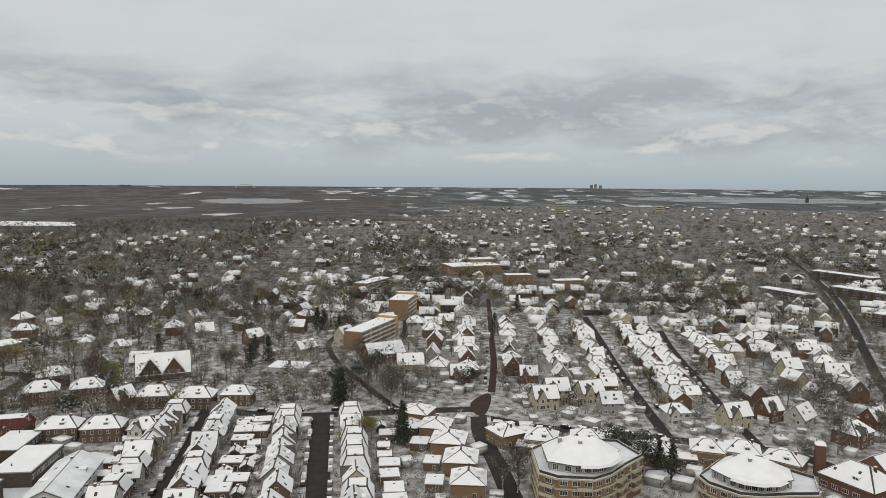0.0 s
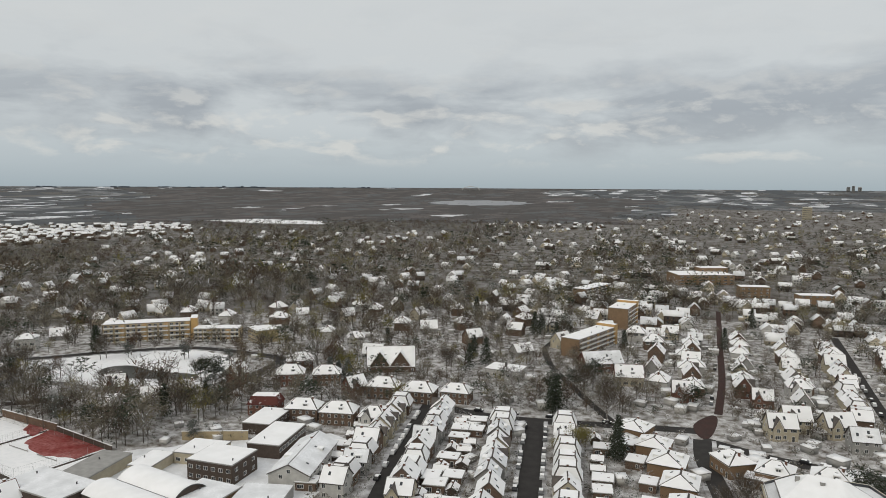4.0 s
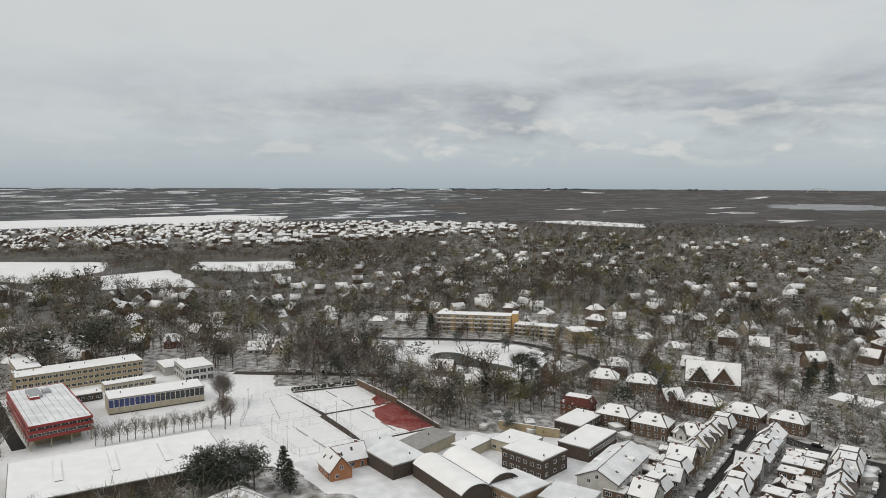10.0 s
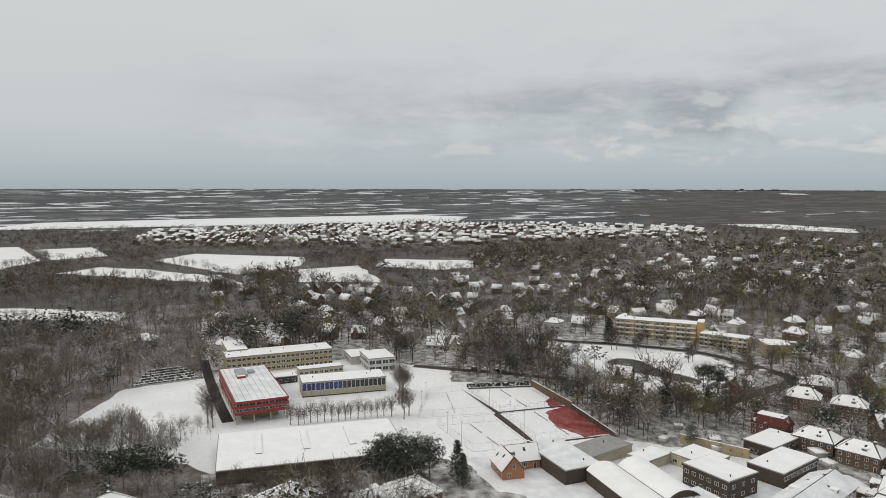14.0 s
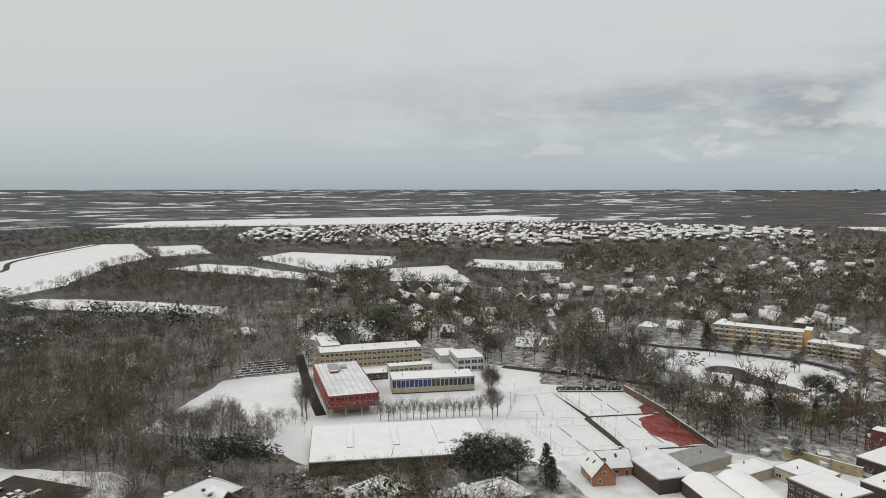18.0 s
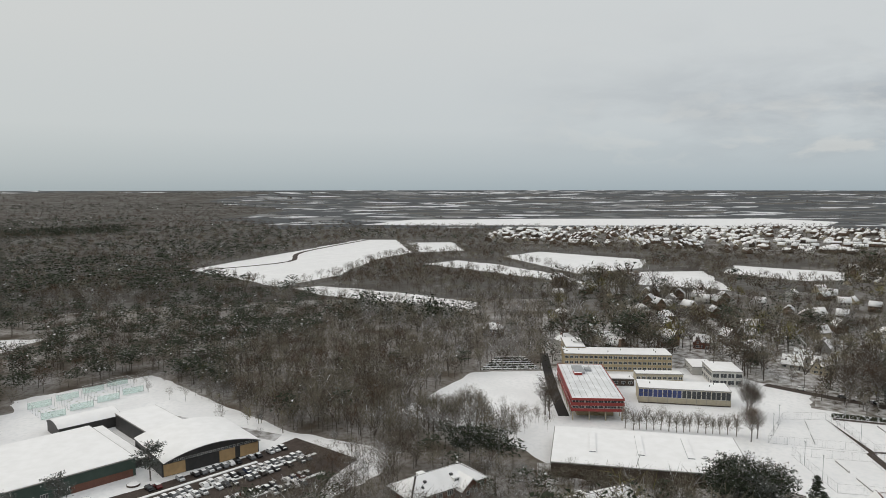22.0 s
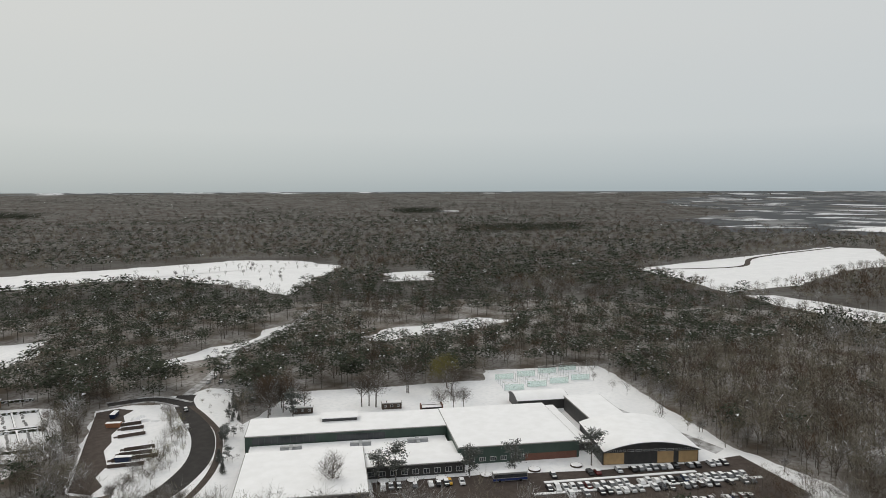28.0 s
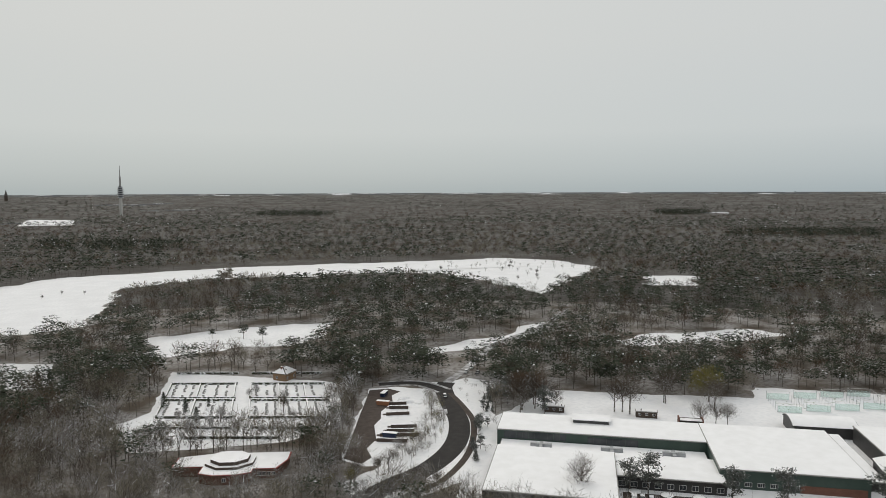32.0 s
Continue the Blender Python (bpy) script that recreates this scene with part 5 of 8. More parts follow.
# ---- sports centre ----
def centre_block(label, u0, u1, v0, v1, H, wall, rows=0, cols=1, sides="", **more):
    x, y = centre_at((u0 + u1) / 2, (v0 + v1) / 2)
    return block(label, x, y, 131.8, u1 - u0, v1 - v0, H, wall, rows, cols, sides, name="sports_hall", vents=False, **more)


back = centre_block("sports centre hall with green walls and a snow-covered roof", 0, 78, 0, 21, 6, GREENCLAD, 0, 1, "")
main = centre_block("large sports hall with dark green cladding and a snow-covered roof", 78, 124, 0, 46, 6.2, GREENCLAD, 0, 1, "")
for k in range(9):
    part("glazing", Build().box(-2.3, -0.06, 0, 2.3, 0.02, 2.6).box(-0.06, -0.1, 0, 0.06, -0.06, 2.6, 1), [GLASS, DARKSTEEL], back, "dark glazed strip in the green wall", pose(10 + k * 4.7 - 12, -10.5, 2.6) if k < 4 else pose(-34 + (k - 4) * 4.8, -10.5, 3.0))
low = centre_block("low sports centre block under an even snow cover", 2, 44, 35, 75, 5, DARKCLAD, 0, 1, "")
entry = centre_block("dark entrance block with a snowy canopy roof", 44, 79, 33, 53, 4, DARKCLAD, 1, 9, "front", win=(2.2, 1.8), sill=0.8)
court = centre_block("low courtyard roof with ventilation ducts", 2, 77, 21.5, 34.5, 2.2, DARKCLAD, 0, 1, "")
link = centre_block("low link roof with ducts under snow", 124.5, 131, -6, 40, 3.0, DARKCLAD, 0, 1, "")
for k in range(11):
    part("window", WINWIDE, None, main, at=pose(-22 + k * 4, -23, 0.9))
part("plinth", Build().box(0, -0.12, 0, 20, 0.0, 2.6), [REDBRICK], main, "brown brick plinth", pose(2, -23.02, 0))
part("skylight", Build().box(-7, -3.2, 0, 7, 3.2, 1.3).box(-7.6, -3.8, 1.3, 7.6, 3.8, 1.6, 1), [DARKSTEEL, ROOFSNOW], back, "raised snow-topped roof lantern", pose(-3, 5, 6.42))
for x in (-22, 4, 26):
    part("duct", Build().box(-4, -0.6, 0, 4, 0.6, 1.4).box(-0.6, -3, 0, 0.6, 3, 1.2), [STEEL], court, "pale ventilation duct", pose(x, 0.5, 2.62))
slab("delivery_path", [centre_at(u, v) for u, v in ((150, -20), (156, -22), (182, 48), (176, 52))], 0.0, 0.03, PAVE, "snowy service path beside the arched hall", "path")
arch = barrel("arched sports hall with timber panels and a snowy curved roof", -263.2, -75.4, 37, 30, 36, 5.0, 3.2, DARKCLAD, name="sports_hall", over=1.6)
for y0, y1 in ((-17.6, -10), (2.5, 8.5), (10.5, 17.6)):
    part("timber_panel", Build().box(15.02, y0, 0.2, 15.2, y1, 4.4), [TIMBER], arch, "pale timber wall panel", pose(0, 0, 0, 0, 0, 180))
    part("timber_panel", Build().box(15.02, y0, 0.2, 15.2, y1, 4.4), [TIMBER], arch, "pale timber wall panel")
for k in range(12):
    for a in (0, 180):
        part("window", WINWIDE, None, arch, at=pose(0, 0, 0, 0, 0, a) @ pose(15.03, -16.5 + k * 3.0, 4.7, 0, 0, 90) @ Matrix.Diagonal((1, 1, 0.5, 1)))
centre_block("flat-roofed wing behind the arched hall under snow", 137, 153.5, -8, 25.6, 6.2, DARKCLAD)
x, y = centre_at(128, -18)
barrel("small arched hall with a snowy roof", x, y, 131.8, 24, 15, 4.0, 1.8, DARKCLAD, name="sports_hall")
x, y = centre_at(77, -14)
box = thing("brick_shelter", "open brick shelter on the snowy lawn", "shelter", m=pose(x, y, 0, 0, 0, 131.8))
part("side_wall", Build().box(-5, -2, 0, -4.5, 2, 4.2), [REDBRICK], box)
part("side_wall", Build().box(4.5, -2, 0, 5, 2, 4.2), [REDBRICK], box)
part("back_wall", Build().box(-4.5, 1.5, 0, 4.5, 2, 3.4), [DARKBRICK], box)
part("roof", Build().box(-4.5, -2, 3.0, 4.5, 1.5, 3.3, 0, 1), [DARKSTEEL, ROOFSNOW], box)
busy(x, y, 6)
for u, v in ((20, -24), (60, -24)):
    x, y = centre_at(u, v)
    cab = block("small lawn cabin with a snowy roof", x, y, 131.8, 9, 3, 2.6, DARKBRICK, 1, 3, "front", name="cabin", win=(1.2, 1.0))
# the pavilion's ground is kept free of trees
for x, y, r in ((-98, -230, 10), (-74, -246, 10), (-88, -222, 10), (-78, -228, 9), (-95, -214, 7), (-86, -236, 14)):
    busy(x, y, r)


# ---- trees ----
def sliver(rs, p, d, ln, w):
    """A thin upright triangle from p along d."""
    side = np.cross(d, rs.normal(size=3))
    side = side / (np.linalg.norm(side) + 1e-6) * w / 2
    return [p - side, p + side, p + d * ln]


def bare_crown(rs, h, r, n, w=0.10, droop=0.0, low=0.28):
    """Twig slivers filling an uneven crown; arrays."""
    v, lobes = [], [(rs.uniform(-0.35, 0.35) * r, rs.uniform(-0.35, 0.35) * r, rs.uniform(low + 0.2, 0.78) * h, rs.uniform(0.45, 0.75) * r) for _ in range(6)]
    for _ in range(n):
        cx, cy, cz, cr = lobes[rs.randint(6)]
        q = rs.normal(size=3)
        q /= np.linalg.norm(q)
        rad = cr * rs.uniform(0.35, 1.0)
        p = np.array([cx + q[0] * rad, cy + q[1] * rad, cz + q[2] * rad * 0.95 * (h * 0.36 / r if r < h * 0.36 else 1)])
        p[2] = min(max(p[2], low * h), h * 0.97)
        d = np.array([p[0] * 0.6 / r, p[1] * 0.6 / r, 0.5 - droop]) + rs.normal(size=3) * 0.42
        d /= np.linalg.norm(d)
        v += sliver(rs, p, d, rs.uniform(0.10, 0.22) * h, w * rs.uniform(0.6, 1.5))
    v = np.array(v)
    t = np.arange(len(v)).reshape(-1, 3)
    return v, t, np.zeros(len(t), int)


def bare_wood(rs, h, r, limbs=14, sides=4):
    """Tapered trunk with forking limbs."""
    b = Build()
    th = h * 0.38
    b.tube((0, 0, -0.3), (0.02 * h, 0, th), h * 0.022, h * 0.015, 6)
    b.tube((0.02 * h, 0, th), (0, 0.02 * h, h * 0.72), h * 0.015, h * 0.006, 5)
    for k in range(limbs):
        a = 6.283 * k / limbs + rs.uniform(-0.3, 0.3)
        z0 = h * rs.uniform(0.26, 0.58)
        m = (math.cos(a) * r * 0.4, math.sin(a) * r * 0.4, z0 + h * rs.uniform(0.1, 0.2))
        b.tube((0.015 * h, 0, z0), m, h * 0.009, h * 0.006, sides)
        for s in (-1, 0, 1):
            a2 = a + s * rs.uniform(0.3, 0.6)
            e = (math.cos(a2) * r * rs.uniform(0.65, 0.95), math.sin(a2) * r * rs.uniform(0.65, 0.95), m[2] + h * rs.uniform(0.1, 0.28))
            b.tube(m, e, h * 0.0055, h * 0.0015, 3)
    return b


def needle_crown(rs, h, r, pads, per, low, flat=0.35, cone=False, size=0.8):
    """Clumps of needle blades: layered pads for pines, whorls for spruces."""
    v = []
    for k in range(pads):
        if cone:
            z = low * h + (h * 0.98 - low * h) * (k + 0.5) / pads
            rr = r * (1 - (k + 0.2) / pads) ** 0.85 + 0.15
            a = k * 2.4
            cx, cy, cr = math.cos(a) * rr * 0.45, math.sin(a) * rr * 0.45, rr * 0.62 + 0.2
        else:
            a, q = rs.uniform(0, 6.283), rs.uniform(0, 0.75) ** 0.7
            cx, cy, cr = math.cos(a) * r * q, math.sin(a) * r * q, r * rs.uniform(0.25, 0.45)
            z = h * (low + (0.97 - low) * rs.uniform(0, 1) ** 0.8 * (1 - 0.25 * q))
        for _ in range(per):
            q = rs.normal(size=3) * (0.5, 0.5, 0.5 * flat)
            p = np.array([cx, cy, z]) + q * cr
            d = np.array([q[0], q[1], 0.12 if not cone else -0.15]) + rs.normal(size=3) * 0.35
            d /= np.linalg.norm(d)
            v += sliver(rs, p, d, size * rs.uniform(0.8, 1.6), size * rs.uniform(0.5, 1.0))
    v = np.array(v)
    t = np.arange(len(v)).reshape(-1, 3)
    return v, t, np.zeros(len(t), int)


def tree(kind, seed, h, r, crown_mat, label, blades=900, low=0.26):
    rs = np.random.RandomState(seed)
    ob = thing("tree", label, "tree", "trees of the town")
    if kind == "bare":
        wood = bare_wood(rs, h, r)
        cv = bare_crown(rs, h, r, blades, 0.062, 0.0, low)
    elif kind == "willow":
        wood = bare_wood(rs, h, r, 10)
        cv = bare_crown(rs, h, r, blades, 0.11, 1.1)
    elif kind == "bush":
        wood = Build()
        for k in range(5):
            wood.tube((0, 0, -0.1), (math.cos(k * 1.26) * r * 0.5, math.sin(k * 1.26) * r * 0.5, h * 0.6), 0.05, 0.02, 3)
        cv = bare_crown(rs, h, r, blades, 0.10, 0.2, 0.08)
    elif kind == "pine":
        wood = Build().tube((0, 0, -0.3), (0.2, 0.1, h * 0.9), h * 0.02, h * 0.006, 6)
        for k in range(9):
            a, z = k * 2.4, h * (0.45 + 0.05 * k)
            wood.tube((0.1, 0, z), (math.cos(a) * r * 0.8, math.sin(a) * r * 0.8, z + h * 0.08), h * 0.007, h * 0.002, 3)
        cv = needle_crown(rs, h, r, 34, 40, low, 0.5, False, 0.52)
    else:
        wood = Build().tube((0, 0, -0.3), (0, 0, h * 0.97), h * 0.02, h * 0.003, 6)
        cv = needle_crown(rs, h, r, 34, 36, 0.06, 0.3, True, 0.6)
    part("trunk", wood, [BIRCHBARK if "birch" in label else BARK], ob)
    if kind in ("pine", "spruce"):
        pick = np.where(rs.uniform(size=len(cv[1])) < (0.22 if crown_mat is NEEDLE else 0.5), 1, 0)
        cv = (cv[0], cv[1], pick)
    part("crown", big_mesh("crown", *cv, [crown_mat, NEEDLES]), None, ob)
    return ob


BARE = [tree("bare", 10 + k, h, r, m, lb) for k, (h, r, m, lb) in enumerate((
    (15, 6.0, TWIG, "bare deciduous tree with fine brown twigs"), (13, 5.0, TWIG, "bare garden tree with spreading brown limbs"), (17, 6.5, TWIG, "tall bare tree with dense grey-brown twigs"),
    (11, 4.4, TWIGS, "bare tree with twigs dusted in snow"), (9, 3.8, TWIGS, "small bare tree with snow on its twigs"), (12, 4.6, TWIGG, "garden tree in fresh yellow-green bud"), (14, 5.0, TWIGR, "bare tree with reddish-brown twigs")))]
WILLOW = tree("willow", 31, 11, 5.6, TWIGG, "willow with hanging yellow-green twigs", 800)
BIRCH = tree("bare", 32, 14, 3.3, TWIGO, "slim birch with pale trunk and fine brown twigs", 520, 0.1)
BUSHES = [tree("bush", 40 + k, h, r, m, lb, 240) for k, (h, r, m, lb) in enumerate(((3.0, 2.0, TWIGS, "garden shrub dusted with fresh snow"), (2.4, 1.8, TWIG, "bare brown garden shrub beside a house"), (3.4, 2.2, TWIGS, "large frosted shrub in a garden")))]
PINES = [tree("pine", 50 + k, h, r, m, lb, low=0.42 if m is NEEDLE else 0.24) for k, (h, r, m, lb) in enumerate(((15, 4.6, NEEDLE, "dark pine with layered needle pads"), (13, 4.2, NEEDLES, "pine with snow on its needles"), (16, 5.2, NEEDLE, "tall dark green pine")))]
SPRUCE = [tree("spruce", 60 + k, h, r, m, lb) for k, (h, r, m, lb) in enumerate(((14, 3.4, NEEDLE, "dark green conical spruce"), (10, 2.8, NEEDLES, "small conical fir dusted with snow")))]
for o in BUSHES:
    o.name, o["category"], o["group"] = "shrub", "shrub", "garden shrubs"


def plant(tpl, x, y, s=1.0):
    m = pose(x, y, 0, 0, 0, rnd.uniform(0, 360)) @ Matrix.Scale(s, 4)
    ob = copy_thing(tpl, m)
    ob.scale = (s, s, s)
    return ob


# single trees that stand out
for tpl, spots in (
    (PINES[2], ((-208, 103), (-205, 111), (-203, 118), (-198, 108), (-201, 98), (-210, 112), (-197, 117))), (SPRUCE[0], ((-190, 126), (-197, 128), (-47, 302), (-15, 256), (35, 458), (-24, 439), (-66, 438), (-331, 331), (-107, 390), (-205, 242), (78, 226))),
    (PINES[0], ((-244, 27), (-241, 31), (-246, 23), (-239, 37), (70, 232), (66, 238), (60, 236), (-222, 289), (-216, 292))), (PINES[1], ((-216, -104), (-205, -116), (-187, -142), (-189, -136), (-238, -84), (-217, -236), (-226, -228), (-220, -215))),
    (WILLOW, ((-168, 334), (-165, 344), (-240, 372), (-27, 262), (-30, 258))), (BARE[2], ((-247, -198), (-250, -196), (-304, 69), (-298, 66), (-296, 157), (-290, 155), (-286, 154), (-109, 351), (-99, 437), (-35, 328), (26, 222), (20, 215))),
    (BARE[0], ((-276, -193), (-284, -172), (-170, -148), (-222, -223), (-216, -225), (-227, -215), (-124, 436), (-24, 319), (156, 305), (148, 300), (165, 300), (172, 306), (160, 312), (178, 300))),
):
    for x, y in spots:
        plant(tpl, x, y, rnd.uniform(0.85, 1.15))
        busy(x, y, 3)
for tpl, spots in (
    (SPRUCE[0], ((-45, 305, 1.25), (-47, 309, 1.1), (-15, 262, 1.15), (-84, 460, 1.2), (-95, 372, 1.2), (-103, 366, 1.0), (-15, 258, 1.0), (76, 234, 0.85), (-323, 324, 1.2), (-80, 464, 1.1), (-201, 265, 0.75), (-138, 508, 1.2), (-193, 538, 1.2), (-188, 534, 1.3), (58, 532, 1.1))),
    (SPRUCE[1], ((-167, 323, 1.1), (-156, 322, 1.15), (-163, 325, 0.9))),
    (PINES[2], ((-37, 340, 1.0), (-41, 336, 0.9), (-33, 345, 1.1), (-50, 325, 0.9), (-328, 594, 1.2), (-62, 447, 1.0))),
    (PINES[1], ((-206, 285, 0.8), (-210, 302, 0.75), (-209, 277, 0.7), (-216, 290, 0.8), (-214, 296, 0.7), (-221, 300, 0.75))),
    (BARE[2], ((-109, 344, 1.05), (-22, 297, 1.0), (-121, 491, 1.1), (-62, 440, 1.0), (-308, 213, 1.25), (-296, 218, 1.2), (-289, 227, 1.3), (-283, 235, 1.2), (-324, 233, 1.3), (-318, 246, 1.25), (-216, 229, 0.8), (-209, 240, 0.8), (-305, 228, 1.2), (-222, 218, 0.7))),
    (BARE[0], ((25, 216, 0.9), (46, 347, 0.9), (130, 346, 0.85), (195, 392, 0.95), (137, 310, 0.9), (129, 238, 0.8), (134, 236, 0.8), (-300, 206, 1.3), (-293, 67, 0.95), (48, 568, 1.2))),
    (BARE[6], ((-170, 331, 1.15), (-178, 351, 1.1), (-174, 336, 1.1), (-125, 269, 1.0), (-261, 141, 1.05), (-264, 145, 0.95), (-312, 222, 1.3))),
    (WILLOW, ((-36, 255, 0.75),)),
):
    for x, y, s in spots:
        plant(tpl, x, y, s)
        busy(x, y, 2.5)
for x, y, s in ((-294, -181, 1.75), (-300, -187, 1.5)):
    plant(WILLOW, x, y, s)
    busy(x, y, 4)
for x, y, s in ((-250, -192, 1.35), (-276, -192, 1.2), (-261, -164, 0.75), (-266, -160, 0.75), (-270, -157, 0.7), (-216, -226, 1.35), (-224, -220, 1.35), (-221, -230, 1.3), (-212, -222, 1.1)):
    plant(BARE[6 if s > 1.25 and x > -240 else 0], x, y, s)
for x, y, s in ((-592, -651, 0.7), (-525, -563, 0.6), (-553, -562, 0.7), (-555, -514, 0.7), (-496, -611, 0.8), (-508, -684, 0.8), (-85, -732, 0.5), (-104, -753, 0.5), (-122, -739, 0.5), (-618, -676, 0.8), (-579, -589, 0.7), (-570, -530, 0.7)):
    plant(BARE[4], x, y, s)
for x, y, s in ((-171, -450, 0.7), (-178, -434, 0.7), (-154, -463, 0.5)):
    plant(PINES[0], x, y, s)
for k in range(24):  # junipers and low firs beside the road
    t = rnd.random()
    plant(SPRUCE[1] if k % 2 else PINES[1], -225 + 68 * t + rnd.uniform(-3, 3), -256 + 68 * t + rnd.uniform(-3, 3), rnd.uniform(0.28, 0.5))
for x, y, s in ((-87, -327, 0.55), (-93, -314, 0.5), (-93, -298, 0.5), (-134, -299, 0.3), (-104, -316, 0.35), (-50, -398, 0.7), (-44, -392, 0.8), (-56, -390, 0.6)):
    plant(SPRUCE[0], x, y, s)
for k in range(16):  # line of young trees beside the gym block
    plant(BIRCH, -279 + k * 0.75 + rnd.uniform(-1.2, 1.2), 96 + k * 2.8, rnd.uniform(0.6, 0.82))
for k in range(9):  # dense pines by the long hall
    plant(PINES[k % 3], -203 + rnd.uniform(-8, 7), 109 + rnd.uniform(-9, 12), rnd.uniform(0.95, 1.2))
for k in range(22):  # saplings and shrubs beside the service path
    x, y = centre_at(rnd.uniform(180, 205), rnd.uniform(-60, 80))
    plant(rnd.choice((BIRCH, BUSHES[0], BARE[4])), x, y, rnd.uniform(0.5, 0.8))
for k in range(20):
    plant(BIRCH, -290 + rnd.uniform(-14, 8), 24 + rnd.uniform(-12, 14), rnd.uniform(0.8, 1.0))
for k in range(30):  # trees along the bend of the road
    x, y = rnd.uniform(-168, -104), rnd.uniform(-206, -176)
    if free([x], [y], 0)[0]:
        plant(rnd.choice((BARE[0], BARE[3], BARE[1], BARE[5])), x, y, rnd.uniform(0.45, 0.75))
for k in range(34):  # small trees among the graves
    x, y = rnd.uniform(-150, -64), rnd.uniform(-330, -256)
    if bool(inside(np.array([x]), np.array([y]), CEMETERY)[0]) and (y > -292 or k % 5 == 0):
        plant(rnd.choice((BARE[3], BARE[4], BARE[0])), x, y, rnd.uniform(0.45, 0.7))
for k in range(30):  # park trees round the pond
    x, y = rnd.uniform(-340, -215), rnd.uniform(270, 345)
    if free([x], [y], 1)[0]:
        plant(rnd.choice((BARE[0], BARE[2], BARE[3], BARE[6], PINES[1])), x, y, rnd.uniform(0.7, 1.0))


def clear_spots(n, r0, r1, a0, a1, kinds, gap, seed):
    """Random free spots in a sector, within the given kinds of land."""
    rs = np.random.RandomState(seed)
    r = np.sqrt(rs.uniform(r0 * r0, r1 * r1, n))
    a = np.radians(rs.uniform(a0, a1, n))
    x, y = -r * np.sin(a), r * np.cos(a)
    ok = np.isin(region(x, y), kinds) & free(x, y, gap)
    return x[ok], y[ok]


for x, y in ((-396, 176), (-384, 172), (-396, 210), (-360, 212), (-350, 218), (-348, 206), (-336, 212), (-340, 163), (-390, 204)):
    busy(x, y, 8)
# villas under the trees
rv = np.random.RandomState(5)
taken = []
for r0, r1, a0, a1, n in ((400, 560, 44, 78, 34), (360, 560, 2, 44, 100), (340, 400, 60, 76, 8)):
    xs, ys = clear_spots(n, r0, r1, a0, a1, [7, 2], 9, int(r0 + a0))
    for x, y in zip(xs, ys):
        if all((x - p) ** 2 + (y - q) ** 2 > 20 ** 2 for p, q in taken):
            taken.append((x, y))
            put(FAR_VILLA[rv.randint(len(FAR_VILLA))], float(x), float(y), float(rv.uniform(0, 360)), 8)

xs, ys = clear_spots(900, 190, 520, -36, 40, [2, 7], 2.0, 21)
for x, y in list(zip(xs, ys))[:24]:
    plant(rnd.choice(BARE + BARE[:3] + BUSHES[:1] + SPRUCE[:1]), float(x), float(y), rnd.uniform(0.6, 1.05))
    if rnd.random() < 0.3:
        busy(float(x), float(y), 2)
xs, ys = clear_spots(260, 230, 420, 36, 62, [2, 7, 1], 2.5, 22)
for x, y in list(zip(xs, ys))[:16]:
    plant(rnd.choice(BARE[:5] + BUSHES[:1] + PINES[:2]), float(x), float(y), rnd.uniform(0.7, 1.05))


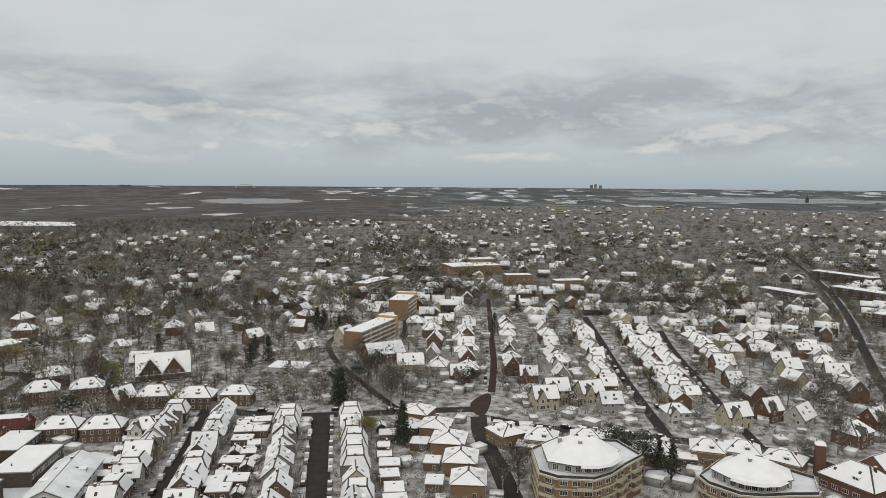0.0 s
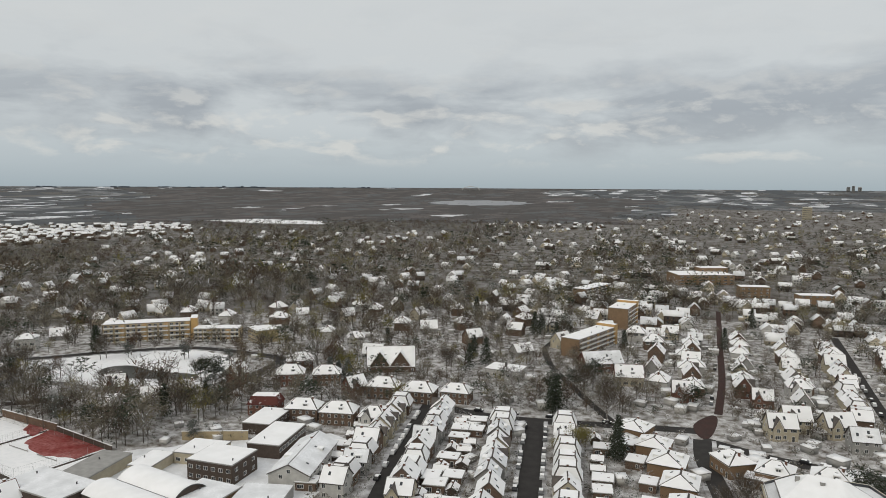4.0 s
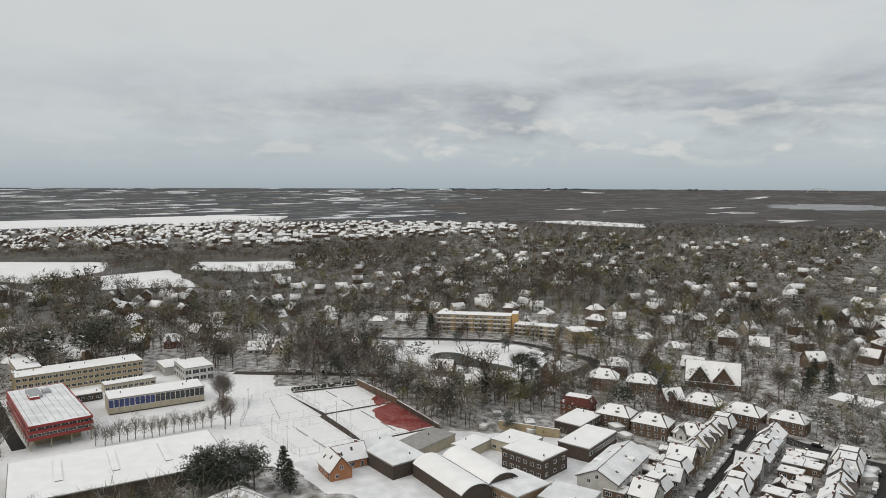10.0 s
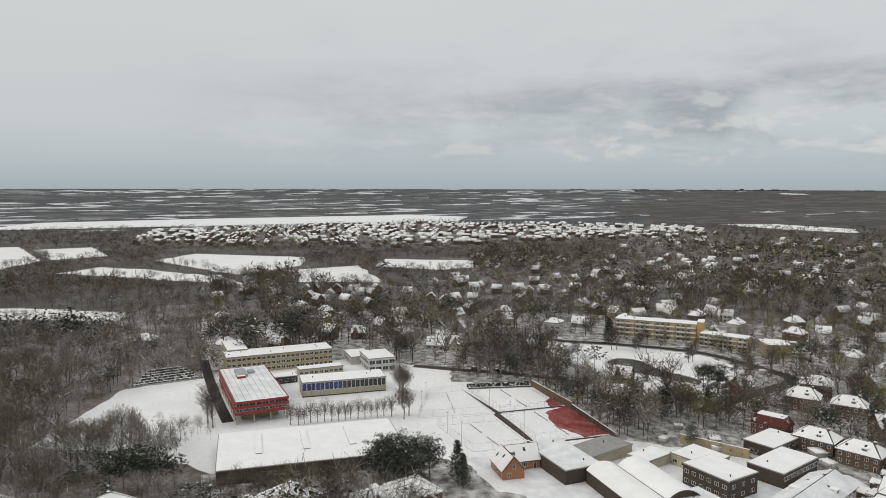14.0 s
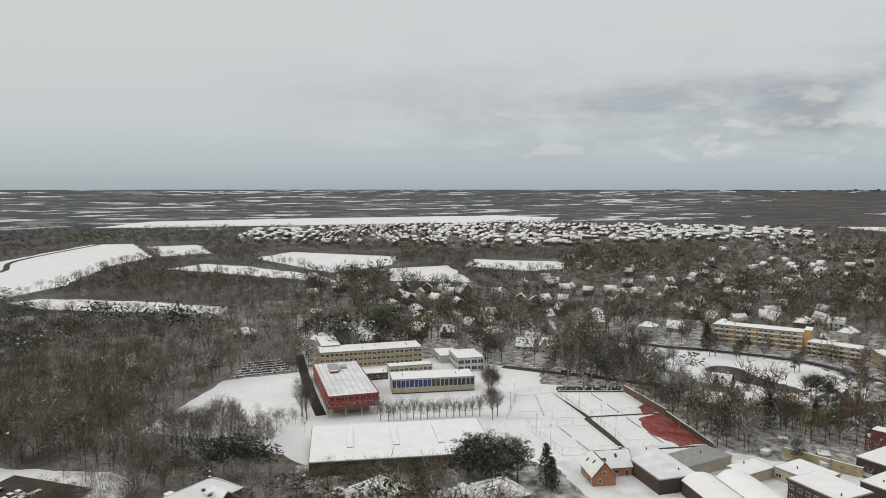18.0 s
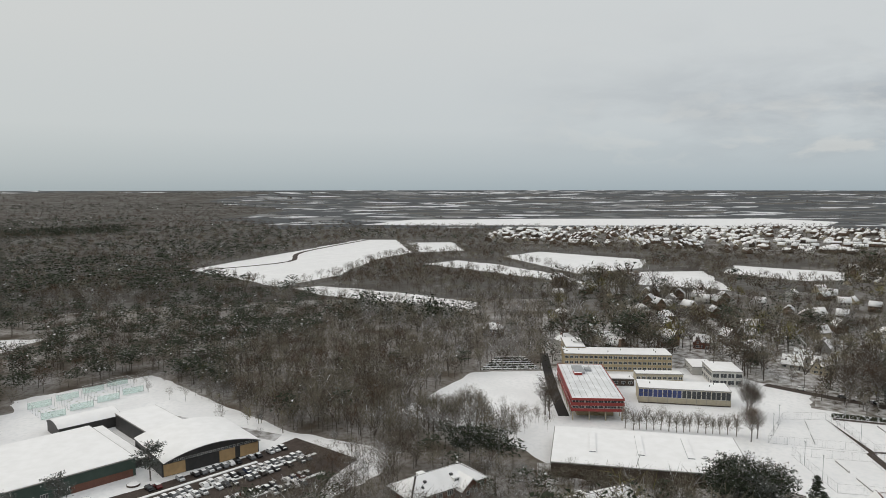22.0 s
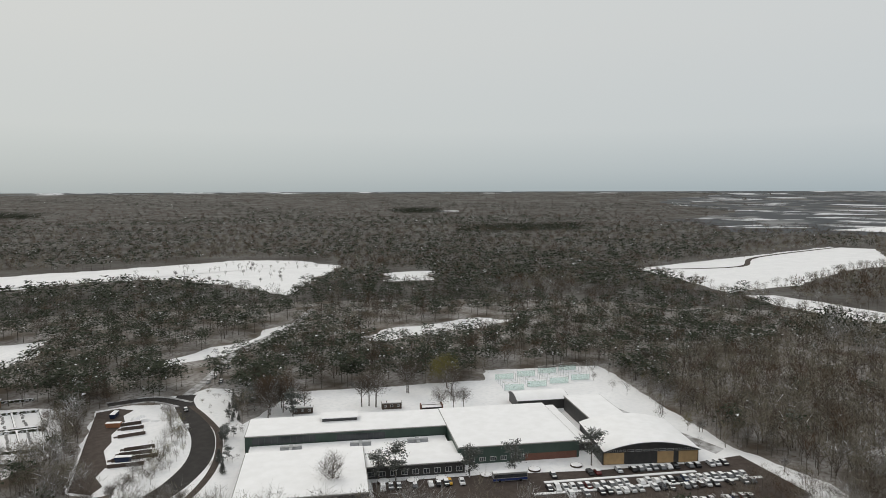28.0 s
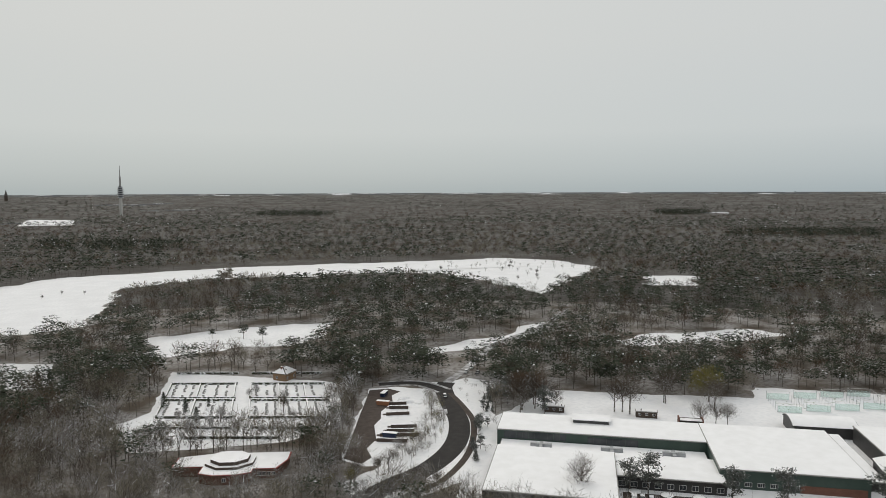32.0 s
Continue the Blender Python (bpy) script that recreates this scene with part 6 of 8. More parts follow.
# ---- woods in the mass ----
def wood_shape(seed, kind, n, w):
    """A light tree of about n slivers, one metre high; materials 0 trunk, 1 inner twigs or needles, 2 outer twigs or the upper side of the needle pads."""
    rs = np.random.RandomState(seed)
    v, m = [], []
    if kind == "bare":
        cv, t, _ = bare_crown(rs, 1.0, 0.36, n, w, low=0.2)
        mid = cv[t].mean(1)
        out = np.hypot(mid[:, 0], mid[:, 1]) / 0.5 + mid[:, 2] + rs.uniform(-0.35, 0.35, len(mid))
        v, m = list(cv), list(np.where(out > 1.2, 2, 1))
        for k in range(6 if n >= 100 else 0):  # limbs fanning out of the trunk
            an = k * 1.05 + rs.uniform(-0.3, 0.3)
            d = np.array([math.cos(an) * 0.5, math.sin(an) * 0.5, 0.85])
            v += sliver(rs, np.array([0, 0, rs.uniform(0.2, 0.42)]), d / np.linalg.norm(d), rs.uniform(0.4, 0.55), w * 1.4)
            m.append(0)
        for dx, dy, ln in ((0.02, 0.01, 0.8), (-0.05, 0.06, 0.7)) if n >= 100 else ():
            v += sliver(rs, np.array([0, 0, -0.02]), np.array([dx, dy, 1.0]), ln, max(w * 1.6, 0.013))
            m.append(0)
    elif kind == "pine":
        pads = max(3, n // 14)
        for k in range(pads):  # flat pads of needles on a few boughs, the upper side snowy
            a, q = k * 2.4 + rs.uniform(-0.5, 0.5), 0.25 * ((k + 0.3) / pads) ** 0.6
            c = np.array([math.cos(a) * q, math.sin(a) * q, 0.92 - 0.46 * (k / pads) + rs.uniform(-0.05, 0.05)])
            pr = rs.uniform(0.13, 0.21)
            for _ in range(n // pads):
                b, u = rs.uniform(0, 6.283), math.sqrt(rs.uniform(0, 1))
                p = c + np.array([math.cos(b) * u * pr, math.sin(b) * u * pr, rs.uniform(-0.06, 0.075) * (1.25 - u)])
                d = np.array([math.cos(b), math.sin(b), rs.uniform(-0.3, 0.5)])
                side = np.array([-d[1], d[0], rs.uniform(-0.7, 0.7)]) * w * rs.uniform(0.3, 0.55)
                v += [p - side, p + side, p + d * w * rs.uniform(0.8, 1.4)]
                m.append(2 if p[2] > c[2] + 0.036 else 1)
        for _ in range(2 if n >= 100 else 1 if n >= 30 else 0):
            v += sliver(rs, np.array([0, 0, -0.02]), np.array([0.02, 0.01, 1.0]), 0.85, 0.024)
            m.append(0)
    else:
        cv, t, _ = needle_crown(rs, 1.0, 0.22, max(5, n // 7), 7, 0.08, 0.4, True, w)
        v, m = list(cv), list(np.where(rs.uniform(size=len(t)) < 0.22, 2, 1))
    v = np.array(v)
    return v, np.arange(len(v)).reshape(-1, 3), np.array(m, int)


def scatter(mass, shapes, x, y, h, spread, seed, tables):
    """One tree at each spot, of a drawn shape and a drawn table of materials."""
    rs = np.random.RandomState(seed)
    pick, tone = rs.randint(len(shapes), size=len(x)), rs.randint(len(tables), size=len(x))
    for k, sh in enumerate(shapes):
        for j, table in enumerate(tables):
            q = (pick == k) & (tone == j)
            if q.any():
                hh = h[q] * rs.uniform(0.7, 1.25, q.sum())
                sc = np.stack([hh * spread, hh * spread, hh], -1) * rs.uniform(0.85, 1.15, (q.sum(), 1))
                mass.add(sh, np.stack([x[q], y[q], land(np.hypot(x[q], y[q]))], -1), rs.uniform(0, 6.28, q.sum()), sc, table)


def polar(r0, r1, a0, a1, step, seed):
    """Jittered spots whose spacing grows with distance; step: spacing over distance."""
    rs = np.random.RandomState(seed)
    nr, na = int(math.log(r1 / r0) / step), int(radians(a1 - a0) / step)
    i, j = np.meshgrid(np.arange(nr), np.arange(na), indexing="ij")
    r = r0 * np.exp((i + rs.uniform(-0.5, 0.5, i.shape)) * step)
    a = np.radians(a0) + (j + rs.uniform(-0.5, 0.5, i.shape)) * step
    return (-r * np.sin(a)).ravel(), (r * np.cos(a)).ravel(), r.ravel()


TRUNK = mat("grey_brown_trunk", (0.085, 0.072, 0.060), (0.14, 0.125, 0.11), 0.3, 0.95)
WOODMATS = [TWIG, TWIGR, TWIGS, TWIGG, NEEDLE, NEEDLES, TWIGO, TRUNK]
# BROWN: dark core, outer twigs in the lightened colour.
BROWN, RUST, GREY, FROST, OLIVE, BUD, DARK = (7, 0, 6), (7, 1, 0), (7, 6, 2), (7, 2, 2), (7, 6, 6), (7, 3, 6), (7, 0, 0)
PINE, PINED, FIR = (7, 4, 5), (7, 4, 4), (7, 4, 5)
close_bare = [wood_shape(60 + k, "bare", 210, 0.0062) for k in range(5)]
town_bare = [wood_shape(65 + k, "bare", 150, 0.0145) for k in range(5)]
town_mid = [wood_shape(75 + k, "bare", 48, 0.032) for k in range(4)]
near_bare = [wood_shape(70 + k, "bare", 130, 0.0098) for k in range(5)]
near_pine = [wood_shape(80 + k, "pine", 160, 0.074) for k in range(4)]
near_spruce = [wood_shape(90 + k, "spruce", 119, 0.055) for k in range(2)]
mid_bare = [wood_shape(170 + k, "bare", 40, 0.032) for k in range(4)]
mid_pine = [wood_shape(180 + k, "pine", 40, 0.13) for k in range(4)]
mid_spruce = [wood_shape(190 + k, "spruce", 32, 0.12) for k in range(2)]
far_bare = [wood_shape(270 + k, "bare", 11, 0.08) for k in range(3)]
far_pine = [wood_shape(280 + k, "pine", 16, 0.2) for k in range(3)]
# low trees and brushwood before the long hall, so that its roof stays clear
BRUSH = [(-256, 50), (-222, 128), (-204, 136), (-190, 120), (-222, 36)]


def wood_mix(mass, x, y, r, bare, pine, spruce, seed, h=13.0, street=None):
    k = region(x, y)
    rs = np.random.RandomState(seed)
    u = rs.uniform(size=len(x))
    patch = smooth_noise(x / 45, y / 45, 31)
    thin = smooth_noise(x / 60, y / 60, 41)
    strip_ = low_strip(x, y)
    ok = free(x, y, 1.5) & ~((k == 6) & (rs.uniform(size=len(x)) < np.where(r > 620, 0.05, 0.18))) & ~(strip_ & (rs.uniform(size=len(x)) < 0.7))
    piny = np.where(smooth_noise(x / 75, y / 75, 44) > -0.25, 0.72, 0.2)
    az = bearing(x, y) % 360
    piny = np.where((az < 126) & (r < 640), np.maximum(piny, 0.55), piny)
    ok &= ~((k == 2) & ((az < 3) | (az > 300)) & (r < 560) & (rs.uniform(size=len(x)) < 0.4))
    is_pine = ok & (((k == 6) & (u < piny)) | ((k == 1) & (u < 0.025)) | ((k == 7) & (u < 0.09)) | ((k == 2) & (u < 0.12)))
    is_spruce = ok & ~is_pine & (((k == 1) & (r > 560) & (patch > 1.1) & (u < 0.6)) | ((k == 6) & (patch > 1.2)) | ((k == 7) & (u > 0.945)) | ((k == 2) & (u > 0.92)))
    dense = {1: 0.97, 6: 1.0, 7: 0.88, 2: 0.72}
    clump = 1 + 0.45 * np.clip(smooth_noise(x / 55, y / 55, 33), -0.6, 1.0)
    is_bare = np.zeros(len(x), bool)
    for kind, lim in dense.items():
        is_bare |= (k == kind) & (u < lim)
    is_bare &= ok & ~is_pine & ~is_spruce
    size = np.full(len(x), h) * np.where(strip_, rs.uniform(0.15, 0.45, len(x)), 1.0) * np.where((k == 2) | (k == 7), np.minimum(1, 13.5 / h) * np.where((r > 480) & (k == 7), 1.2, 1.0) * (0.6 + 0.72 * rs.uniform(size=len(x)) ** 1.6) * clump, 1.0)
    size *= np.where(inside(x, y, BRUSH), 0.5, 1.0)
    if street is not None:
        q = is_bare & ((k == 2) | (k == 7))
        is_bare &= ~q
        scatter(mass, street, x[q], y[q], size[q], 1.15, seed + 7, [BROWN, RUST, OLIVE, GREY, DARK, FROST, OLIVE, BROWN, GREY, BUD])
    afar = r > 640
    q = is_bare & afar
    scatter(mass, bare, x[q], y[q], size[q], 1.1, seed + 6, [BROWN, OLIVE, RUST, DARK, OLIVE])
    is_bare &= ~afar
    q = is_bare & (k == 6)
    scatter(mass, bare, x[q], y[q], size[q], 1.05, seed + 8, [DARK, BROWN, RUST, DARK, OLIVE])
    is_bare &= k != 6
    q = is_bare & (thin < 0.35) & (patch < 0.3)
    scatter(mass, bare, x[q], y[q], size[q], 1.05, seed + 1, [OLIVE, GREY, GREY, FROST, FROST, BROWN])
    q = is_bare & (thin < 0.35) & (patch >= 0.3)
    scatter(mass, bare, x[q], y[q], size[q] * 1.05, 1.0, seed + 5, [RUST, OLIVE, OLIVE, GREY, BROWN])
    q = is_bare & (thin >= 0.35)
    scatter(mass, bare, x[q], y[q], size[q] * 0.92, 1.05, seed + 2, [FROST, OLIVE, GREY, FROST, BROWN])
    scatter(mass, pine, x[is_pine], y[is_pine], size[is_pine] * 0.85, 1.2, seed + 3, [PINE, PINED, PINED] if h > 15 or h < 14.2 else [PINED, PINED, PINE])
    if spruce:
        scatter(mass, spruce, x[is_spruce], y[is_spruce], size[is_spruce], 1.0, seed + 4, [FIR, PINED, PINED])


mass = Mass()
x, y, r = polar(262, 700, 42, 182, 0.0178, 1)
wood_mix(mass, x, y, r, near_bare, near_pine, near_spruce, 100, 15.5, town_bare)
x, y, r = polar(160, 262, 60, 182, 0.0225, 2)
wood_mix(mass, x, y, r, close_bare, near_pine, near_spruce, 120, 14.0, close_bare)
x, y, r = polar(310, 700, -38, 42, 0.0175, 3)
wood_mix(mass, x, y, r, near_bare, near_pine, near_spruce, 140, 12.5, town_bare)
rs = np.random.RandomState(95)
for (x0, y0), (x1, y1), n, tall in (((18, 335), (33, 520), 34, 5.5), ((32, 335), (43, 520), 34, 5.5), ((-26, 305), (-68, 400), 26, 10.0), ((-12, 305), (-54, 400), 26, 9.0),
                                      ((196, 284), (238, 392), 22, 8.0), ((205, 278), (250, 388), 22, 7.0), ((238, 392), (372, 682), 50, 9.0), ((251, 388), (385, 676), 50, 9.0), ((372, 682), (470, 946), 40, 10.0), ((385, 676), (484, 940), 40, 10.0),
                                      ((2, 296), (12, 332), 7, 6.0), ((28, 290), (32, 330), 7, 5.0)):
    t = (np.arange(n) + rs.uniform(-0.4, 0.4, n)) / n
    scatter(mass, close_bare, x0 + (x1 - x0) * t + rs.normal(0, 1.0, n), y0 + (y1 - y0) * t, np.full(n, tall), 1.15, 96 + n, [GREY, FROST, BROWN, OLIVE] if y1 < 530 and x1 < 100 else [BROWN, DARK, OLIVE, RUST])
t, o = rs.uniform(0.02, 0.98, 110), rs.uniform(1.5, 11, 110)
scatter(mass, close_bare, -231 + 17 * t + 0.96 * o, 54 + 65 * t - 0.28 * o, np.full(110, 7.0), 1.2, 90, [BROWN, DARK, OLIVE, RUST, BROWN])
# thicket between the depot and the road
rs = np.random.RandomState(91)
tx, ty = rs.uniform(-196, -128, 500), rs.uniform(-272, -200, 500)
q = inside(tx, ty, [(-193, -270), (-178, -246), (-162, -229), (-147, -221), (-132, -206), (-144, -203), (-162, -214), (-180, -235), (-194, -262)])
scatter(mass, close_bare, tx[q], ty[q], np.full(q.sum(), 6.5), 1.0, 92, [BUD, BROWN, OLIVE, FROST, GREY])
su, sv = rs.uniform(166, 204, 260), rs.uniform(-80, 96, 260)
tx, ty = -195 - 0.666 * su + 0.746 * sv, -214 + 0.746 * su + 0.666 * sv
q = free(tx, ty, 1) & ((su > 184) | (rs.uniform(size=260) < 0.25)) & (sv < 60)
scatter(mass, close_bare, tx[q], ty[q], np.full(q.sum(), 8.0), 1.1, 94, [BROWN, GREY, FROST, BUD, FROST])
tx, ty = rs.uniform(-312, -250, 260), rs.uniform(-6, 72, 260)
q = inside(tx, ty, [(-312, -4), (-270, 36), (-252, 56), (-288, 66), (-296, 44)]) & free(tx, ty, 1.0)
scatter(mass, close_bare, tx[q], ty[q], np.full(q.sum(), 9.5), 0.75, 98, [BROWN, OLIVE, GREY, OLIVE])
su, sv = rs.uniform(150, 200, 60), rs.uniform(80, 112, 60)
tx, ty = -195 - 0.666 * su + 0.746 * sv, -214 + 0.746 * su + 0.666 * sv
scatter(mass, close_bare, tx, ty, np.full(60, 7.5), 1.1, 99, [BROWN, OLIVE, GREY, RUST])
tx, ty = rs.uniform(-215, -95, 900), rs.uniform(-350, -200, 900)
for poly, tall in (([(-98, -216), (-112, -204), (-132, -239), (-125, -258)], 9.0), ([(-165, -313), (-214, -346), (-187, -293), (-176, -297), (-152, -264), (-126, -226), (-118, -232), (-124, -244)], 8.0)):
    q = inside(tx, ty, poly) & free(tx, ty, 0.5)
    scatter(mass, close_bare, tx[q], ty[q], np.full(q.sum(), tall), 1.05, 97, [BROWN, BROWN, RUST, DARK, GREY])
tx, ty = rs.uniform(-245, -110, 420), rs.uniform(-290, -176, 420)
q = inside(tx, ty, VERGE) & free(tx, ty, 0.5) & ~inside(tx, ty, DEPOT)
scatter(mass, close_bare, tx[q], ty[q], np.full(q.sum(), 2.8), 1.5, 93, [FROST, FROST, BROWN, GREY])
tagged(new("near_woods", mass.mesh("near_woods", WOODMATS)), "bare brown woodland and pines dusted with snow", "woods", kind="stuff")
mass = Mass()
x, y, r = polar(700, 1750, -38, 182, 0.0122, 4)
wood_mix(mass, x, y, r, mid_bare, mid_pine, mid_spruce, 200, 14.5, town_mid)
rs = np.random.RandomState(101)
for poly, n, tall in (([(-962, -2439), (-1162, -2258), (-1250, -2400), (-1030, -2600)], 260, 16), ([(-148, -1344), (-348, -1181), (-369, -1253), (-158, -1426)], 200, 17), ([(-2106, -1536), (-2219, -1433), (-2400, -1550), (-2260, -1660)], 200, 17), ([(-1336, -787), (-1560, -600), (-1675, -645), (-1436, -847)], 330, 16), ([(-542, -51), (-472, 61), (-512, 66), (-581, -50)], 70, 13), ([(-519, -43), (-505, 19), (-529, 53), (-570, -47)], 60, 13)):
    px_, py_ = np.array(poly).T
    tx, ty = rs.uniform(px_.min(), px_.max(), n * 2), rs.uniform(py_.min(), py_.max(), n * 2)
    q = inside(tx + rs.normal(0, 14, n * 2), ty + rs.normal(0, 14, n * 2), poly)
    scatter(mass, mid_spruce, tx[q], ty[q], np.full(q.sum(), float(tall)), 1.1, 102 + n, [PINED])
tagged(new("middle_woods", mass.mesh("middle_woods", WOODMATS)), "brown winter woods with dark pines", "woods", kind="stuff")
mass = Mass()
x, y, r = polar(1750, 4850, -40, 182, 0.0105, 6)
k = region(x, y)
u = np.random.RandomState(9).uniform(size=len(x))
grove = smooth_noise(x / 190, y / 190, 45) > 0.15
q = ((k == 6) | (k == 1)) & (u < np.where(grove, 0.7, 0.1))
scatter(mass, far_pine, x[q], y[q], np.full(q.sum(), 13.0), 1.4, 301, [PINED])
q = (((k == 1) | (k == 6)) & (u >= np.where(grove, 0.7, 0.2))) | ((k == 3) & (u >= 0.55) & (smooth_noise(x / 260, y / 260, 71) > 0.1)) | ((k == 2) & (u < 0.5))
scatter(mass, far_bare, x[q], y[q], np.full(q.sum(), 12.0) * np.where(k[q] == 3, 0.5, 1.0), 1.7, 302, [BROWN, DARK, RUST])
# rows of trees between the parcels of the open plain
rs = np.random.RandomState(83)
hx, hy = [], []
for k in range(700):
    r, a = math.sqrt(rs.uniform(1650 ** 2, 4800 ** 2)), radians(rs.uniform(-36, 178))
    x0, y0, ln, an = -r * math.sin(a), r * math.cos(a), rs.uniform(120, 420), rs.choice((0.35, 0.35, 1.92, 0.9)) + rs.normal(0, 0.08)
    n = int(ln / 11)
    t = (np.arange(n) + rs.uniform(-0.4, 0.4, n)) * 11
    hx.append(x0 + math.cos(an) * t + rs.normal(0, 1.5, n)), hy.append(y0 + math.sin(an) * t + rs.normal(0, 1.5, n))
hx, hy = np.concatenate(hx), np.concatenate(hy)
q = (region(hx, hy) == 4) & (np.hypot(hx, hy) < 4850)
scatter(mass, far_bare, hx[q], hy[q], np.full(q.sum(), 10.0), 1.6, 303, [DARK, BROWN, RUST, DARK])
tagged(new("distant_woods", mass.mesh("distant_woods", WOODMATS)), "far dark woodland towards the horizon", "woods", kind="stuff")

# shrubs in the gardens
mass = Mass()
bush = [wood_shape(370 + k, "bare", 26, 0.05) for k in range(3)]
x, y, r = polar(180, 560, -38, 42, 0.0135, 15)
q = np.isin(region(x, y), [2, 7]) & free(x, y, 0.6)
scatter(mass, bush, x[q], y[q], np.full(q.sum(), 3.4), 1.5, 410, [GREY, FROST, FROST, BROWN, PINE])
tagged(new("garden_shrubs", mass.mesh("garden_shrubs", WOODMATS)), "frosted garden shrubs between the houses", "shrubs", kind="stuff")

# sheds, lean-tos and low extensions behind the houses
mass = Mass()
sheds = [arrays(Build().box(-1.9, -1.5, 0, 1.9, 1.5, 2.4, k).box(-2.0, -1.6, 2.4, 2.0, 1.6, 2.62, 2)) for k in (0, 1)]
x, y, r = polar(186, 520, -38, 44, 0.0165, 17)
q = np.isin(region(x, y), [2, 7]) & free(x, y, 0.5) & (np.random.RandomState(3).uniform(size=len(x)) < np.where(bearing(x, y) < 0, 0.2, 0.05))
scatter(mass, sheds, x[q], y[q], np.full(q.sum(), 1.0), 1.25, 411, [0])
tagged(new("garden_sheds", mass.mesh("garden_sheds", [GREYWALL, WHITE, ROOFSNOW])), "small sheds and lean-tos topped with snow between the houses", "sheds", kind="stuff")

# hedgerow trees between the fields
mass = Mass()
hx, hy = [], []
rs = np.random.RandomState(77)
for f in FIELDS[:7]:
    for i in range(len(f)):
        (x0, y0), (x1, y1) = f[i], f[(i + 1) % len(f)]
        n = int(math.hypot(x1 - x0, y1 - y0) / 6.5)
        t = rs.uniform(size=n)
        hx += list(x0 + (x1 - x0) * t + rs.normal(0, 3, n))
        hy += list(y0 + (y1 - y0) * t + rs.normal(0, 3, n))
scatter(mass, near_bare, np.array(hx), np.array(hy), np.full(len(hx), 9.0), 1.15, 401, [GREY, BROWN, FROST, OLIVE])
t = rs.uniform(size=90)
scatter(mass, near_bare, -600 + 60 * rs.normal(size=60), -640 + 60 * rs.normal(size=60), np.full(60, 7.0), 1.1, 402, [FROST, FROST, GREY])
tagged(new("hedgerow_trees", mass.mesh("hedgerow_trees", WOODMATS)), "frosted hedgerow trees along snowy fields", "woods", kind="stuff")


# ---- distant houses ----
def house_shape(w, d, he, hr, wall, roof=4):
    b = Build()
    b.box(-w / 2, -d / 2, 0, w / 2, d / 2, he, wall)
    for f in slopes("gable", w, d, he, hr, 0.4):
        lo, hi = sheet(f, 0, 0.25)
        b.solid(lo, hi, roof)
    for sx in (-1, 1):
        b.face([(sx * w / 2, -d / 2, he), (sx * w / 2, d / 2, he), (sx * w / 2, 0, hr)], wall)
    for sy in (-1, 1):
        for x in (-w * 0.3, 0, w * 0.3):
            for z in (0.9, 3.4):
                if z + 1.3 < he:
                    b.face([(x - 0.6, sy * (d / 2 + 0.03), z), (x + 0.6, sy * (d / 2 + 0.03), z), (x + 0.6, sy * (d / 2 + 0.03), z + 1.3), (x - 0.6, sy * (d / 2 + 0.03), z + 1.3)], 5)
    b.box(w * 0.2, -0.4, hr - 0.8, w * 0.2 + 0.8, 0.4, hr + 0.9, 1)
    return arrays(b)


def wide_shape(w, d, he, hr, wall):
    """A house with a flat snowy annex and a white dormer."""
    v, t, m = house_shape(w, d, he, hr, wall)
    b = Build().box(-w / 2 - 3.5, -d / 2, 0, -w / 2, d / 2 - 1, 2.9, wall, 4).box(-1.5, -d * 0.42, he, 1.5, 0, he + 2.0, 0, 4).box(-w / 2, d / 2, 0, 0, d / 2 + 3, 2.8, wall, 4)
    b.face([(-1.2, -d * 0.42 - 0.03, he + 0.5), (1.2, -d * 0.42 - 0.03, he + 0.5), (1.2, -d * 0.42 - 0.03, he + 1.7), (-1.2, -d * 0.42 - 0.03, he + 1.7)], 5)
    v2, t2, m2 = arrays(b)
    return np.concatenate([v, v2]), np.concatenate([t, t2 + len(v)]), np.concatenate([m, m2])


SHAPES = [house_shape(10, 8, 5.4, 9, 0), house_shape(9.5, 8, 5.2, 8.8, 1, 6), house_shape(11, 8, 3.4, 8, 2), house_shape(13, 8, 5.6, 8.6, 3), house_shape(20, 8, 5.4, 8.0, 1), wide_shape(10, 8, 5.6, 9.4, 0), wide_shape(9, 8, 5.2, 8.8, 2)]
HOUSEMATS = [WHITE, BRICK, CREAM, DARKBRICK, ROOFSNOW, GLASS, THINSNOW]
mass = Mass()
rs = np.random.RandomState(55)


def town(x, y, turns, shapes):
    pick = rs.randint(len(shapes), size=len(x))
    for k, s in enumerate(shapes):
        q = pick == k
        sc = rs.uniform(0.85, 1.15, (q.sum(), 3))
        mass.add(SHAPES[s], np.stack([x[q], y[q], land(np.hypot(x[q], y[q])) - 0.05], -1), turns[q], sc)


x, y, r = polar(470, 2950, -40, 16, 0.0205, 8)
q = (region(x, y) == 2) & free(x, y, 9) & (rs.uniform(size=len(x)) < np.where(r < 700, 0.36, 0.17)) & (r > 480)
town(x[q], y[q], np.floor(smooth_noise(x[q] / 140, y[q] / 140, 61) * 2) * 0.5 + np.floor(rs.uniform(0, 2, q.sum())) * 1.571, [0, 1, 2, 3, 5, 6])
x, y, r = polar(560, 1500, 2, 78, 0.026, 9)
q = (region(x, y) == 7) & (rs.uniform(size=len(x)) < 0.24)
town(x[q], y[q], rs.uniform(0, 6.28, q.sum()), [0, 1, 2])
gx, gy = np.meshgrid(np.arange(-1690, -920, 24.0), np.arange(150, 1420, 17.0))
